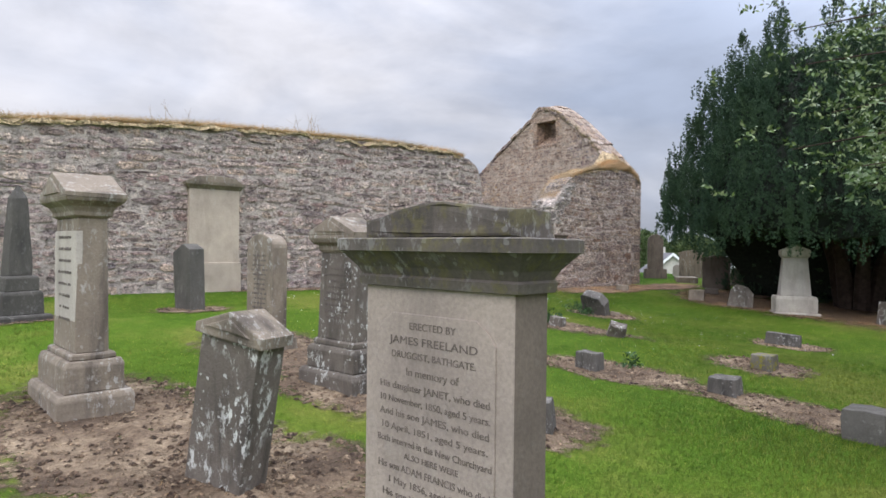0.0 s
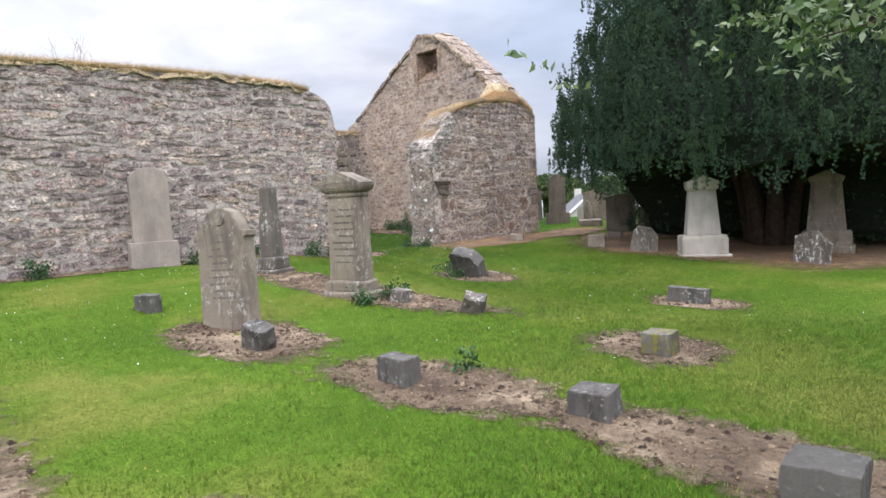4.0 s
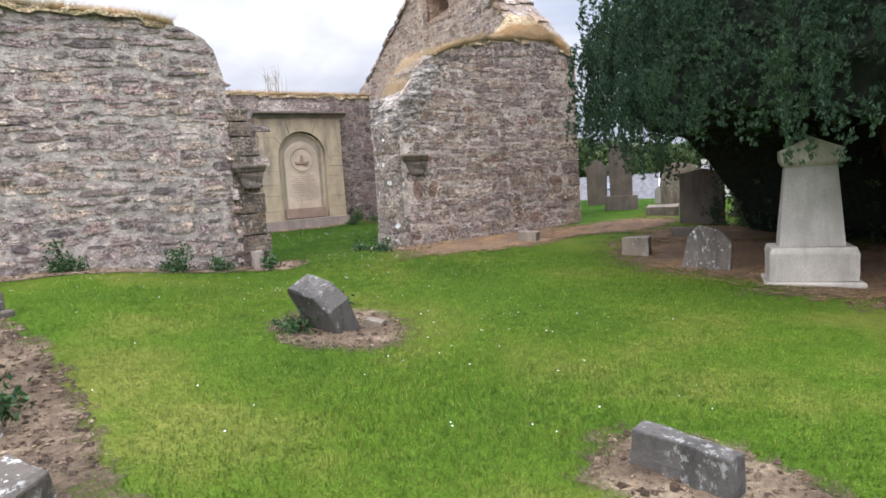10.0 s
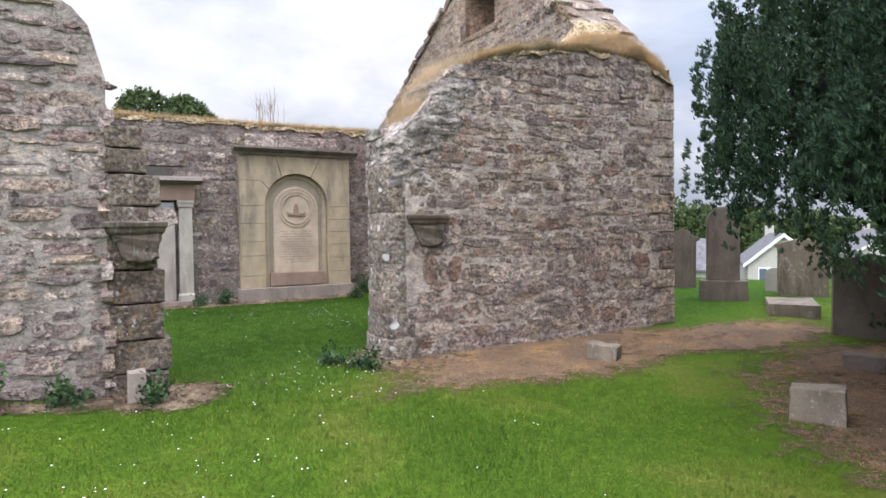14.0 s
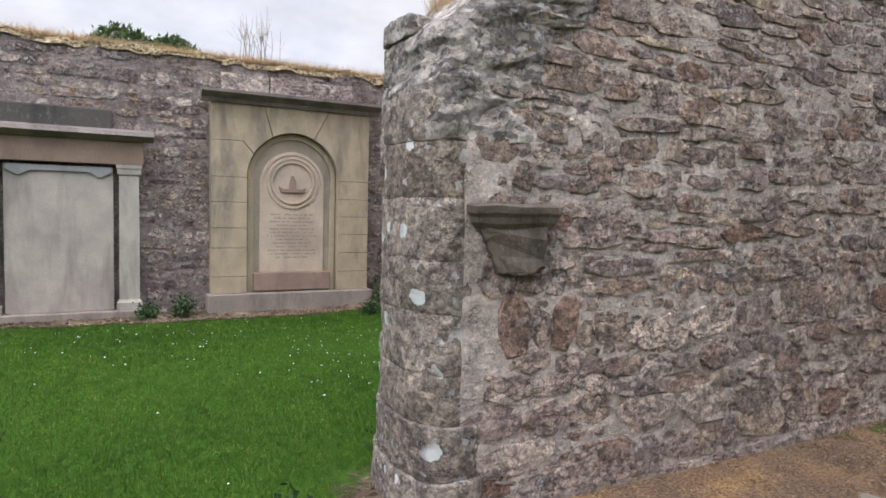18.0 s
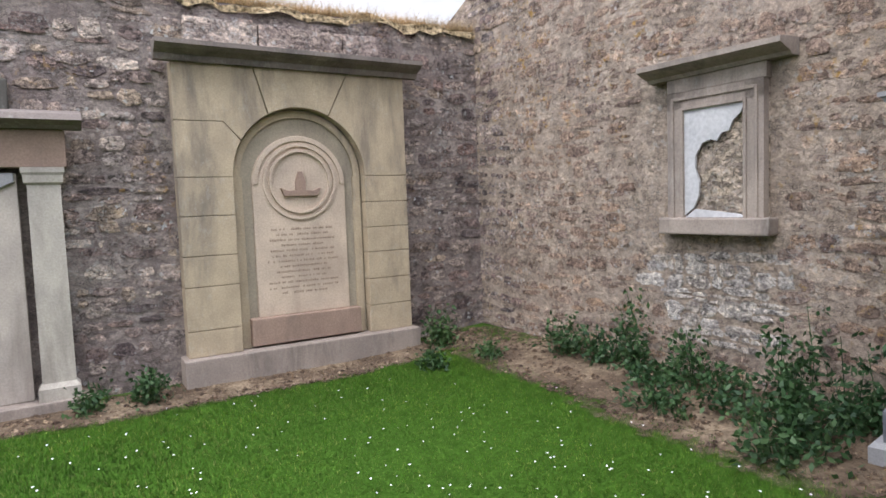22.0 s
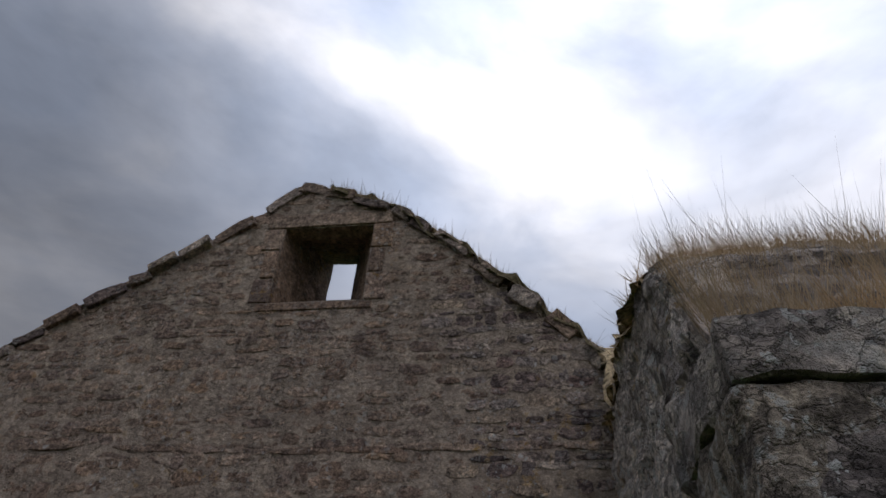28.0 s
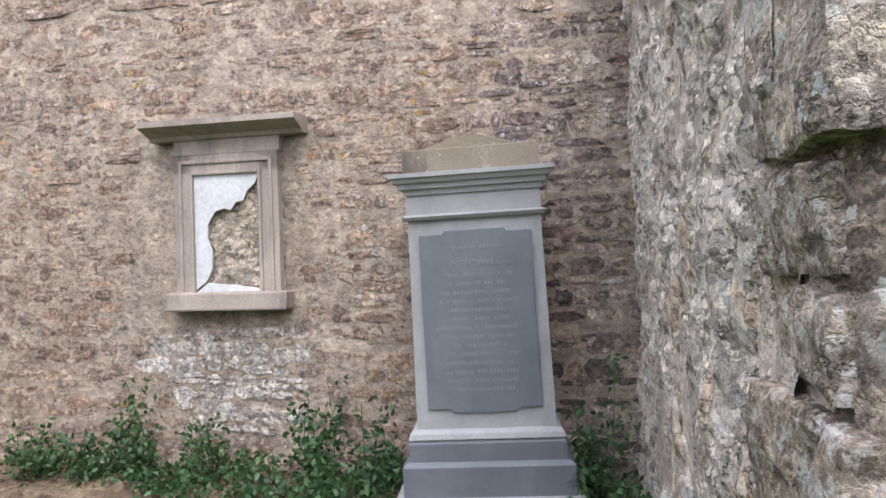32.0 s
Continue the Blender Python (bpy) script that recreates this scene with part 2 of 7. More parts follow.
def dressed(name, base, stain=(0.06, 0.055, 0.05), amount=0.5, white=0.0, grain=60.0, rough=0.88, relief=0.35, moss=0.0, streak=3.0):
    """Cut monument stone with rain streaks, soot and lichen."""
    m, t, b = mat_base(name, rough)
    p = wpos(t)
    mp = t.nodes.new("ShaderNodeMapping")
    mp.inputs["Scale"].default_value = (1, 1, 0.22)
    t.links.new(p, mp.inputs[0])
    fine = noise_at(t, p, grain, 5.0, 0.65)
    col = mix(t, 0.6, base, ramp(t, fine, [(0.3, (0.7, 0.69, 0.68)), (0.7, (1.2, 1.19, 1.17))]), "MULTIPLY")
    broad = noise_at(t, p, 2.3, 4.0, 0.6)
    col = mix(t, 0.7, col, ramp(t, broad, [(0.3, (0.72, 0.7, 0.68)), (0.7, (1.2, 1.17, 1.1))]), "MULTIPLY")
    st = gate(t, noise_at(t, mp.outputs[0], streak, 5.0, 0.68, 0.4), 0.48, 0.68)
    col = mix(t, times(t, st, amount), col, stain)
    if white:
        soft_ = t.nodes.new("ShaderNodeMapping")
        soft_.inputs["Scale"].default_value = (1, 1, 0.55)
        t.links.new(p, soft_.inputs[0])
        w = times(t, gate(t, noise_at(t, soft_.outputs[0], 19.0, 6.0, 0.75), 0.54, 0.60), gate(t, noise_at(t, p, 3.0, 2.0), 0.42, 0.6))
        col = mix(t, times(t, w, white), col, (0.5, 0.5, 0.46))
        col = mix(t, times(t, spots_at(t, p, 16.0, 0.22), min(1.0, white) * 0.6), col, (0.5, 0.5, 0.46))
    if moss:
        g = gate(t, noise_at(t, p, 14.0, 5.0, 0.7), 0.5, 0.6)
        col = mix(t, times(t, g, moss), col, (0.17, 0.155, 0.025))
    t.links.new(col, b.inputs["Base Color"])
    bump(t, b, mix(t, 0.5, fine, noise_at(t, p, grain * 0.3, 4.0, 0.6)), relief, 0.012)
    return m


def plain(name, colour, rough=0.8, vary=0.25, scale=20.0, metal=0.0, relief=0.2):
    m, t, b = mat_base(name, rough)
    n = noise_at(t, wpos(t), scale, 4.0)
    lo, hi = [c * (1 - vary) for c in colour], [c * (1 + vary) for c in colour]
    t.links.new(ramp(t, n, [(0.3, lo), (0.7, hi)]), b.inputs["Base Color"])
    b.inputs["Metallic"].default_value = metal
    if relief:
        bump(t, b, n, relief, 0.01)
    return m


def leafy(name, cols, rough=0.5, through_=0.25, upright=False):
    """Leaf or blade: one colour an island, a little light through it."""
    m, t, b = mat_base(name, rough)
    r = t.nodes.new("ShaderNodeNewGeometry").outputs["Random Per Island"]
    k = len(cols)
    c = ramp(t, r, [((i + 0.5) / k, q) for i, q in enumerate(cols)])
    c = mix(t, 0.7, c, ramp(t, noise_at(t, wpos(t), 0.9, 3.0), [(0.35, (0.7, 0.78, 0.8)), (0.65, (1.3, 1.2, 1.0))]), "MULTIPLY")
    t.links.new(c, b.inputs["Base Color"])
    tr = t.nodes.new("ShaderNodeBsdfTranslucent")
    t.links.new(c, tr.inputs[0])
    if upright:
        tone_ = noise_at(t, wpos(t), 6.0, 5.0, 0.7)
        ground = t.nodes.new("ShaderNodeSeparateXYZ")
        t.links.new(wpos(t), ground.inputs[0])
        # north of the wall line: no dry tint, and a slightly darker green
        yard_side = gate(t, ground.outputs[1], 0.8, -0.8)
        dry = times(t, times(t, gate(t, noise_at(t, wpos(t), 0.6, 4.0, 0.6), 0.48, 0.68), 0.55), yard_side)
        c = mix(t, dry, c, (0.18, 0.19, 0.038))
        c = mix(t, 1.0, c, mix(t, yard_side, (0.76, 0.9, 0.92), (1.0, 1.0, 1.0)), "MULTIPLY")
        c = mix(t, 0.75, c, ramp(t, noise_at(t, wpos(t), 16.0, 4.0, 0.65), [(0.38, (0.7, 0.75, 0.7)), (0.5, (1.0, 1.0, 1.0)), (0.62, (1.35, 1.3, 1.2))]), "MULTIPLY")
        c2 = mix(t, 0.8, c, ramp(t, tone_, [(0.36, (0.55, 0.63, 0.5)), (0.5, (1.0, 1.0, 1.0)), (0.64, (1.5, 1.36, 1.3))]), "MULTIPLY")
        t.links.new(c2, b.inputs["Base Color"])
        t.links.new(c2, tr.inputs[0])
        top = t.nodes.new("ShaderNodeCombineXYZ")
        top.inputs[2].default_value = 1.0
        b.inputs["Specular IOR Level"].default_value = 0.06
        t.links.new(top.outputs[0], b.inputs["Normal"])
        t.links.new(top.outputs[0], tr.inputs["Normal"])
    ms = t.nodes.new("ShaderNodeMixShader")
    ms.inputs[0].default_value = through_
    t.links.new(b.outputs[0], ms.inputs[1])
    t.links.new(tr.outputs[0], ms.inputs[2])
    t.links.new(ms.outputs[0], t.nodes["Material Output"].inputs[0])
    return m


GREY_PAL = [(0.302, 0.25, 0.244), (0.478, 0.395, 0.369), (0.624, 0.541, 0.489), (0.374, 0.27, 0.255), (0.562, 0.499, 0.468), (0.198, 0.161, 0.166), (0.582, 0.468, 0.385), (0.437, 0.354, 0.348)]
STUB_PAL = [(0.336, 0.27, 0.248), (0.468, 0.378, 0.33), (0.564, 0.48, 0.42), (0.282, 0.18, 0.138), (0.516, 0.444, 0.39), (0.228, 0.182, 0.174), (0.504, 0.408, 0.318), (0.384, 0.304, 0.288), (0.312, 0.24, 0.198)]
TAN_PAL = [(0.296, 0.22, 0.175), (0.377, 0.287, 0.228), (0.462, 0.359, 0.286), (0.279, 0.196, 0.153), (0.394, 0.315, 0.259), (0.24, 0.179, 0.153), (0.419, 0.299, 0.216), (0.343, 0.268, 0.228)]
FAR_PAL = [(0.228, 0.177, 0.169), (0.365, 0.296, 0.268), (0.524, 0.456, 0.405), (0.268, 0.188, 0.171), (0.41, 0.359, 0.336), (0.142, 0.114, 0.116), (0.422, 0.342, 0.274)]
M_LONG = [masonry("rubble_grey_" + s, GREY_PAL, s, 0.2, 0.02, 0.2, 32.0) for s in ("object", "island")]
M_STUB = [masonry("rubble_brown_grey_" + s, STUB_PAL, s, 0.25, 0.06, 0.25, 28.0) for s in ("object", "island")]
M_TAN = [masonry("rubble_tan_" + s, TAN_PAL, s, 0.25, 0.1, 0.1, 34.0, 0.9, 0.35, 0.5) for s in ("object", "island")]
M_FAR = [masonry("rubble_dark_" + s, FAR_PAL, s, 0.35, 0.06, 0.2, 30.0) for s in ("object", "island")]
M_LIME = [masonry("limewashed_stone_" + s, [(0.50, 0.475, 0.45), (0.62, 0.60, 0.57), (0.42, 0.38, 0.34), (0.56, 0.53, 0.49)], s, 0.3, 0.02, 0.1, 34.0) for s in ("object", "island")]
M_JAMBDARK = masonry("damp_brown_jamb_block", [(0.20, 0.165, 0.135), (0.27, 0.225, 0.185), (0.16, 0.13, 0.11), (0.24, 0.19, 0.15)], "object", 0.3, 0.05, 0.3, 30.0, 0.9, 0.2, 0.6)
M_JAMB = masonry("lichen_spotted_jamb_block", [(0.29, 0.255, 0.215), (0.38, 0.335, 0.29), (0.33, 0.275, 0.225)], "object", 0.75, 0.2, 0.35, 26.0, 1.0, 0.3, 0.6, 0.5)
M_INNER = masonry("lichened_inner_face", [(0.42, 0.37, 0.33), (0.58, 0.52, 0.465), (0.66, 0.61, 0.55), (0.50, 0.39, 0.30)], "none", 0.9, 0.08, 0.35, 34.0, 1.0, 0.7, 0.75, 0.3)
M_MORTAR = masonry("mortar_pinkish_grey", [(0.53, 0.455, 0.40), (0.68, 0.59, 0.52)], "none", 0.15, 0.05, 0.25, 34.0, 1.0, 0.2, 0.3)
M_MORTAR_LONG = masonry("mortar_grey", [(0.44, 0.385, 0.35), (0.60, 0.53, 0.475)], "none", 0.1, 0.0, 0.25, 34.0, 1.0, 0.2, 0.3)
M_MORTAR_TAN = masonry("mortar_tan", [(0.365, 0.295, 0.237), (0.47, 0.385, 0.312)], "none", 0.15, 0.06, 0.12, 34.0, 1.0, 0.2, 0.35)
M_MORTAR_FAR = masonry("mortar_dark", [(0.25, 0.205, 0.19), (0.37, 0.315, 0.285)], "none", 0.2, 0.03, 0.3, 34.0, 1.0, 0.2, 0.3)
M_RAGGED = masonry("broken_wall_core", [(0.25, 0.22, 0.205), (0.40, 0.36, 0.33), (0.52, 0.47, 0.425)], "none", 0.5, 0.08, 0.4, 24.0, 1.0, 0.3, 0.8, 0.25)
M_SHAFT = masonry("jamb_shaft_stone", [(0.22, 0.187, 0.163), (0.31, 0.27, 0.236), (0.26, 0.217, 0.183)], "object", 0.5, 0.14, 0.45, 28.0, 0.9, 0.0, 0.6, 0.9)
M_CORBEL = dressed("sooty_brown_corbel", (0.125, 0.10, 0.08), (0.03, 0.025, 0.021), 0.8, 0.2, relief=0.9, streak=7.0)
M_PALE = dressed("pale_weathered_stone", (0.41, 0.38, 0.335), (0.15, 0.13, 0.11), 0.5)
M_WARM = dressed("warm_pale_sandstone", (0.41, 0.35, 0.29), (0.13, 0.10, 0.08), 0.35, 0.1)
M_YELLOW = dressed("yellow_sandstone_ashlar", (0.43, 0.352, 0.25), (0.16, 0.135, 0.11), 0.8, 0.12)
M_NICHE = dressed("niche_stone_painted_shade", (0.33, 0.285, 0.22), (0.14, 0.12, 0.10), 0.6)
M_PINK = dressed("pinkish_sandstone_panel", (0.52, 0.425, 0.34), (0.30, 0.22, 0.16), 0.35)
M_GREYST = dressed("grey_gravestone", (0.215, 0.18, 0.142), (0.045, 0.038, 0.032), 0.75, 0.45, relief=0.6)
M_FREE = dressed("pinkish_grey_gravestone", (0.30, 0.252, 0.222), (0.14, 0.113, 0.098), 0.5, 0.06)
M_DARKST = dressed("dark_gravestone", (0.165, 0.137, 0.116), (0.05, 0.042, 0.036), 0.6, 0.08)
M_SOOT = dressed("sooty_stone", (0.085, 0.08, 0.072), (0.02, 0.02, 0.018), 0.5, 0.12)
M_LICHEN = dressed("lichened_gravestone", (0.125, 0.108, 0.092), (0.03, 0.026, 0.023), 0.75, 1.0, relief=0.8, streak=4.0)
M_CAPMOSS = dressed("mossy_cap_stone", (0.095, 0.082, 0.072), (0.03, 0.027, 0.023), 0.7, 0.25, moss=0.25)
M_WHITE = dressed("whitish_gravestone", (0.37, 0.345, 0.315), (0.2, 0.18, 0.155), 0.45)
M_GRANITE = dressed("blue_grey_granite", (0.14, 0.15, 0.172), (0.07, 0.073, 0.083), 0.35, 0.0, 190.0, 0.55, 0.12)
M_GRANLT = dressed("pale_grey_granite", (0.30, 0.30, 0.31), (0.13, 0.125, 0.12), 0.35, 0.1, 120.0, 0.7, 0.15)
M_BLOCK = dressed("grey_marker_block", (0.10, 0.093, 0.085), (0.022, 0.02, 0.018), 0.85, 0.4, relief=0.7, streak=6.0)
M_BLOCKMOSS = dressed("mossy_marker_block", (0.13, 0.12, 0.10), (0.03, 0.027, 0.024), 0.7, 0.2, moss=1.0)
M_CORNICE = dressed("dark_cornice_stone", (0.20, 0.17, 0.155), (0.05, 0.043, 0.042), 0.6, 0.15)
M_REDST = dressed("red_brown_lintel", (0.30, 0.215, 0.17), (0.10, 0.08, 0.07), 0.4)
M_FRAME = dressed("grey_brown_moulded_stone", (0.31, 0.262, 0.228), (0.075, 0.062, 0.055), 0.6, 0.12)
M_PLASTER = dressed("white_marble_remnant", (0.50, 0.505, 0.52), (0.33, 0.32, 0.31), 0.4, 0.0, 30.0, 0.6, 0.2)
M_CORE = masonry("rough_infill", [(0.42, 0.35, 0.28), (0.50, 0.42, 0.34)], "none", 0.2, 0.0, 0.1, 22.0, 1.0)
M_LETTER = plain("cut_letter_dark", (0.11, 0.092, 0.08), 0.9, 0.25)
M_LETTERFR = plain("shallow_cut_letter", (0.125, 0.10, 0.086), 0.9, 0.25)
M_LETTERLT = plain("cut_letter_pale", (0.175, 0.18, 0.195), 0.8, 0.1)
M_LETTERPK = plain("cut_letter_brown", (0.26, 0.19, 0.14), 0.9, 0.2)
M_PANEL = dressed("stained_brown_grey_panel", (0.42, 0.375, 0.335), (0.18, 0.15, 0.13), 0.6)
M_FREESIDE = dressed("soiled_shaded_gravestone_side", (0.135, 0.11, 0.092), (0.05, 0.042, 0.035), 0.5, 0.05)

# ---- plan ----
def sst(a, b, v):
    k = np.clip((v - a) / (b - a), 0, 1)
    return k * k * (3 - 2 * k)


def ground_z(x, y):
    """Lie of the lawn: it climbs to the church and falls away beyond the yard."""
    x, y = np.asarray(x, float), np.asarray(y, float)
    g = -0.42 + 0.054 * (np.clip(y, -8, 0) + 8)
    g = g + 0.26 * sst(-2.6, -5.0, x) * sst(-5.5, -0.5, y) * (1 - sst(0, 0.8, y))
    g = g + 0.13 * sst(-3, -5.5, x) * sst(-10.4, -7.6, y) * (1 - sst(-3.5, -1, y)) + 0.07 * sst(-7.5, -10.5, x) * sst(-10.5, -8, y) * (1 - sst(-4, -1.5, y))
    g = g + 0.012 * np.clip(y, 0, 7) + 0.12 * sst(1.2, 3.4, x) * sst(0.6, 1.5, y) * (1 - sst(3.5, 5, x))
    g = g + 0.03 * np.clip(x - 3, 0, 5) * sst(-3, 0, y)
    far = np.hypot(x + 2, y + 2)
    return g - 6.0 * sst(12.5, 42, far) * sst(-20, 12, x) + 6.5 * sst(150, 600, far)


def gz(x, y):
    return float(ground_z(x, y))


def part(name, bm, mat, parent, label=""):
    me = bpy.data.meshes.new(name)
    bm.to_mesh(me)
    bm.free()
    me.materials.append(mat)
    ob = new(name, me)
    ob.parent = parent
    if label:
        tagged(ob, label)
    return ob


def solo(name, bm, mat, label, category, group="", kind=""):
    return tagged(part(name, bm, mat, None), label, category, group, kind)


def thing(name, m, label, category, group="", kind=""):
    e = new(name)
    e.empty_display_size = 0.1
    e.matrix_basis = m
    return tagged(e, label, category, group, kind)


def prism(bm, outline, y0, y1, bevel=0.0, scale_top=1.0):
    """Outline of (x, z) pushed from y0 to y1."""
    a = [bm.verts.new((x, y0, z)) for x, z in outline]
    b = [bm.verts.new((x, y1, z)) for x, z in outline]
    n = len(outline)
    fs = [bm.faces.new(a), bm.faces.new(b[::-1])]
    fs += [bm.faces.new((a[i], b[i], b[(i + 1) % n], a[(i + 1) % n])) for i in range(n)]
    bmesh.ops.recalc_face_normals(bm, faces=fs)
    if bevel:
        bmesh.ops.bevel(bm, geom=[e for f in (fs[0], fs[1]) for e in f.edges], offset=bevel, segments=2, affect="EDGES", profile=0.6)
    return bm


def box(bm, x0, x1, y0, y1, z0, z1, bevel=0.0, taper=0.0):
    """A block; taper: how much each top side draws in."""
    t = taper
    vs = [bm.verts.new(p) for p in ((x0, y0, z0), (x1, y0, z0), (x1, y1, z0), (x0, y1, z0), (x0 + t, y0 + t, z1), (x1 - t, y0 + t, z1), (x1 - t, y1 - t, z1), (x0 + t, y1 - t, z1))]
    fs = [bm.faces.new([vs[i] for i in q]) for q in ((3, 2, 1, 0), (4, 5, 6, 7), (0, 1, 5, 4), (1, 2, 6, 5), (2, 3, 7, 6), (3, 0, 4, 7))]
    if bevel:
        bmesh.ops.bevel(bm, geom=list({e for f in fs for e in f.edges}), offset=bevel, segments=2, affect="EDGES", profile=0.6)
    return bm


def nb():
    return bmesh.new()


def worn(bm, amount, scale, cuts=0, seed=0.0):
    """Uneven the surface of a stone."""
    if cuts:
        bmesh.ops.subdivide_edges(bm, edges=bm.edges[:], cuts=cuts, use_grid_fill=True)
    for v in bm.verts:
        v.co += noise.noise_vector(v.co * scale + Vector((seed, seed * 1.7, seed * 0.3))) * amount
    return bm


def mould(bm, w, d, rows, y_mid=0.0):
    """Stacked mouldings: rows of (z, outset) joined up the height, round all four sides."""
    rings = []
    for z, o in rows:
        rings.append([bm.verts.new(p) for p in ((-w / 2 - o, y_mid - d / 2 - o, z), (w / 2 + o, y_mid - d / 2 - o, z), (w / 2 + o, y_mid + d / 2 + o, z), (-w / 2 - o, y_mid + d / 2 + o, z))])
    for a, b in zip(rings, rings[1:]):
        for i in range(4):
            bm.faces.new((a[i], a[(i + 1) % 4], b[(i + 1) % 4], b[i]))
    bm.faces.new(rings[0][::-1])
    bm.faces.new(rings[-1])
    return bm


# ---- rubble masonry ----
def stone_template(k):
    rng = random.Random(k + 11)
    n = 11
    ex = rng.uniform(2.4, 7.0)
    bm = nb()
    ring = []
    for i in range(n):
        a = 2 * math.pi * (i + rng.uniform(-0.35, 0.35)) / n
        c, s = math.cos(a), math.sin(a)
        r = 0.5 / max(abs(c) ** ex + abs(s) ** ex, 1e-6) ** (1 / ex) * rng.uniform(0.78, 1.1)
        ring.append((c * r, s * r))
    levels = [(1.0, 0.5), (1.0, -0.36), (0.93, -0.46)]
    rings = [[bm.verts.new((x * f, d + rng.uniform(-0.05, 0.05) * (d < 0), z * f)) for x, z in ring] for f, d in levels]
    for a, b in zip(rings, rings[1:]):
        for i in range(n):
            bm.faces.new((a[i], a[(i + 1) % n], b[(i + 1) % n], b[i]))
    mid_v = bm.verts.new((rng.uniform(-0.12, 0.12), -0.48 - rng.uniform(-0.06, 0.06), rng.uniform(-0.12, 0.12)))
    for i in range(n):
        bm.faces.new((rings[-1][i], rings[-1][(i + 1) % n], mid_v))
    bmesh.ops.recalc_face_normals(bm, faces=bm.faces[:])
    me = bpy.data.meshes.new("rubble_stone")
    bm.to_mesh(me)
    bm.free()
    return me


TEMPLATES = [stone_template(k) for k in range(16)]
TEMPLATE_DATA = []
for me_ in TEMPLATES:
    co = np.array([v.co[:] for v in me_.vertices])
    TEMPLATE_DATA.append((co, [tuple(p.vertices) for p in me_.polygons]))


def lay_courses(u0, u1, z0, z1, inside, rows, wide, rng, wobble=0.03, fill=0.9):
    """Centres and sizes of stones in rough courses over a face; inside(u, z) tells where wall is."""
    out = []
    z = z0
    row = 0
    while z < z1:
        h = rng.uniform(*rows)
        u = u0 - rng.uniform(0, wide[0])
        ph = rng.uniform(0, 6)
        while u < u1:
            w = rng.uniform(*wide) * rng.choice((0.6, 0.8, 1, 1, 1.15))
            uc = u + w / 2
            zc = z + h / 2 + wobble * math.sin(uc * 1.9 + ph * 0.3) + rng.uniform(-0.12, 0.12) * h
            hh = h * rng.choice((0.65, 0.8, 0.9, 0.95, 1.0, 1.12))
            if rng.random() < 0.10 and h > rows[0] * 1.4:
                for dz in (-0.26, 0.26):
                    if inside(uc, zc + dz * h):
                        out.append((uc, zc + dz * h, w * fill, h * 0.44, rng.uniform(-4, 4)))
            elif inside(uc, zc):
                out.append((uc, zc, w * fill, hh * fill, rng.uniform(-4, 4)))
            u += w
        z += h * 0.97
        row += 1
    return out


def rubble_face(parent, origin, along, stones, mats, proud, near, rng, limit=300, label="stones of the far stretch"):
    """Stones on a face that starts at origin and runs along (a unit vector in plan); the outside is to the right of it."""
    along = Vector((along[0], along[1], 0)).normalized()
    out = Vector((along.y, -along.x, 0))
    base = Matrix((( along.x, -out.x, 0, origin[0]), (along.y, -out.y, 0, origin[1]), (0, 0, 1, 0), (0, 0, 0, 1)))
    singles = sorted(range(len(stones)), key=lambda i: abs(stones[i][0] - near[0]) + abs(stones[i][1] - near[1]))[:limit]
    chosen = set(singles)
    verts, faces, count = [], [], 0
    inv = parent.matrix_world.inverted() if parent else Matrix()
    for i, (u, z, w, h, tilt) in enumerate(stones):
        k = rng.randrange(len(TEMPLATES))
        deep = 0.09
        push = rng.uniform(*proud)
        flip = rng.choice((-1, 1))
        m = base @ Matrix.Translation((u, deep / 2 - push, z)) @ Matrix.Rotation(radians(tilt), 4, "Y") @ Matrix.Diagonal((w * flip, deep, h, 1))
        if i in chosen:
            ob = new("stone", TEMPLATES[k])
            ob.parent = parent
            ob.matrix_basis = m
            ob.material_slots[0].link = "OBJECT"
            ob.material_slots[0].material = mats[0]
        else:
            co, fs = TEMPLATE_DATA[k]
            m3, tr = np.array(m.to_3x3()), np.array(m.translation)
            verts.append(co @ m3.T + tr)
            faces += [tuple(v + count for v in (f if flip > 0 else f[::-1])) for f in fs]
            count += len(co)
    if verts:
        me = bpy.data.meshes.new("stonework")
        me.from_pydata(np.concatenate(verts).tolist(), [], faces)
        me.materials.append(mats[1])
        ob = new("stonework", me)
        ob.parent = parent
        tagged(ob, label, kind="stuff")


for me_ in TEMPLATES:
    me_.materials.append(M_STUB[0])


def interp(pts, u):
    return float(np.interp(u, [p[0] for p in pts], [p[1] for p in pts]))


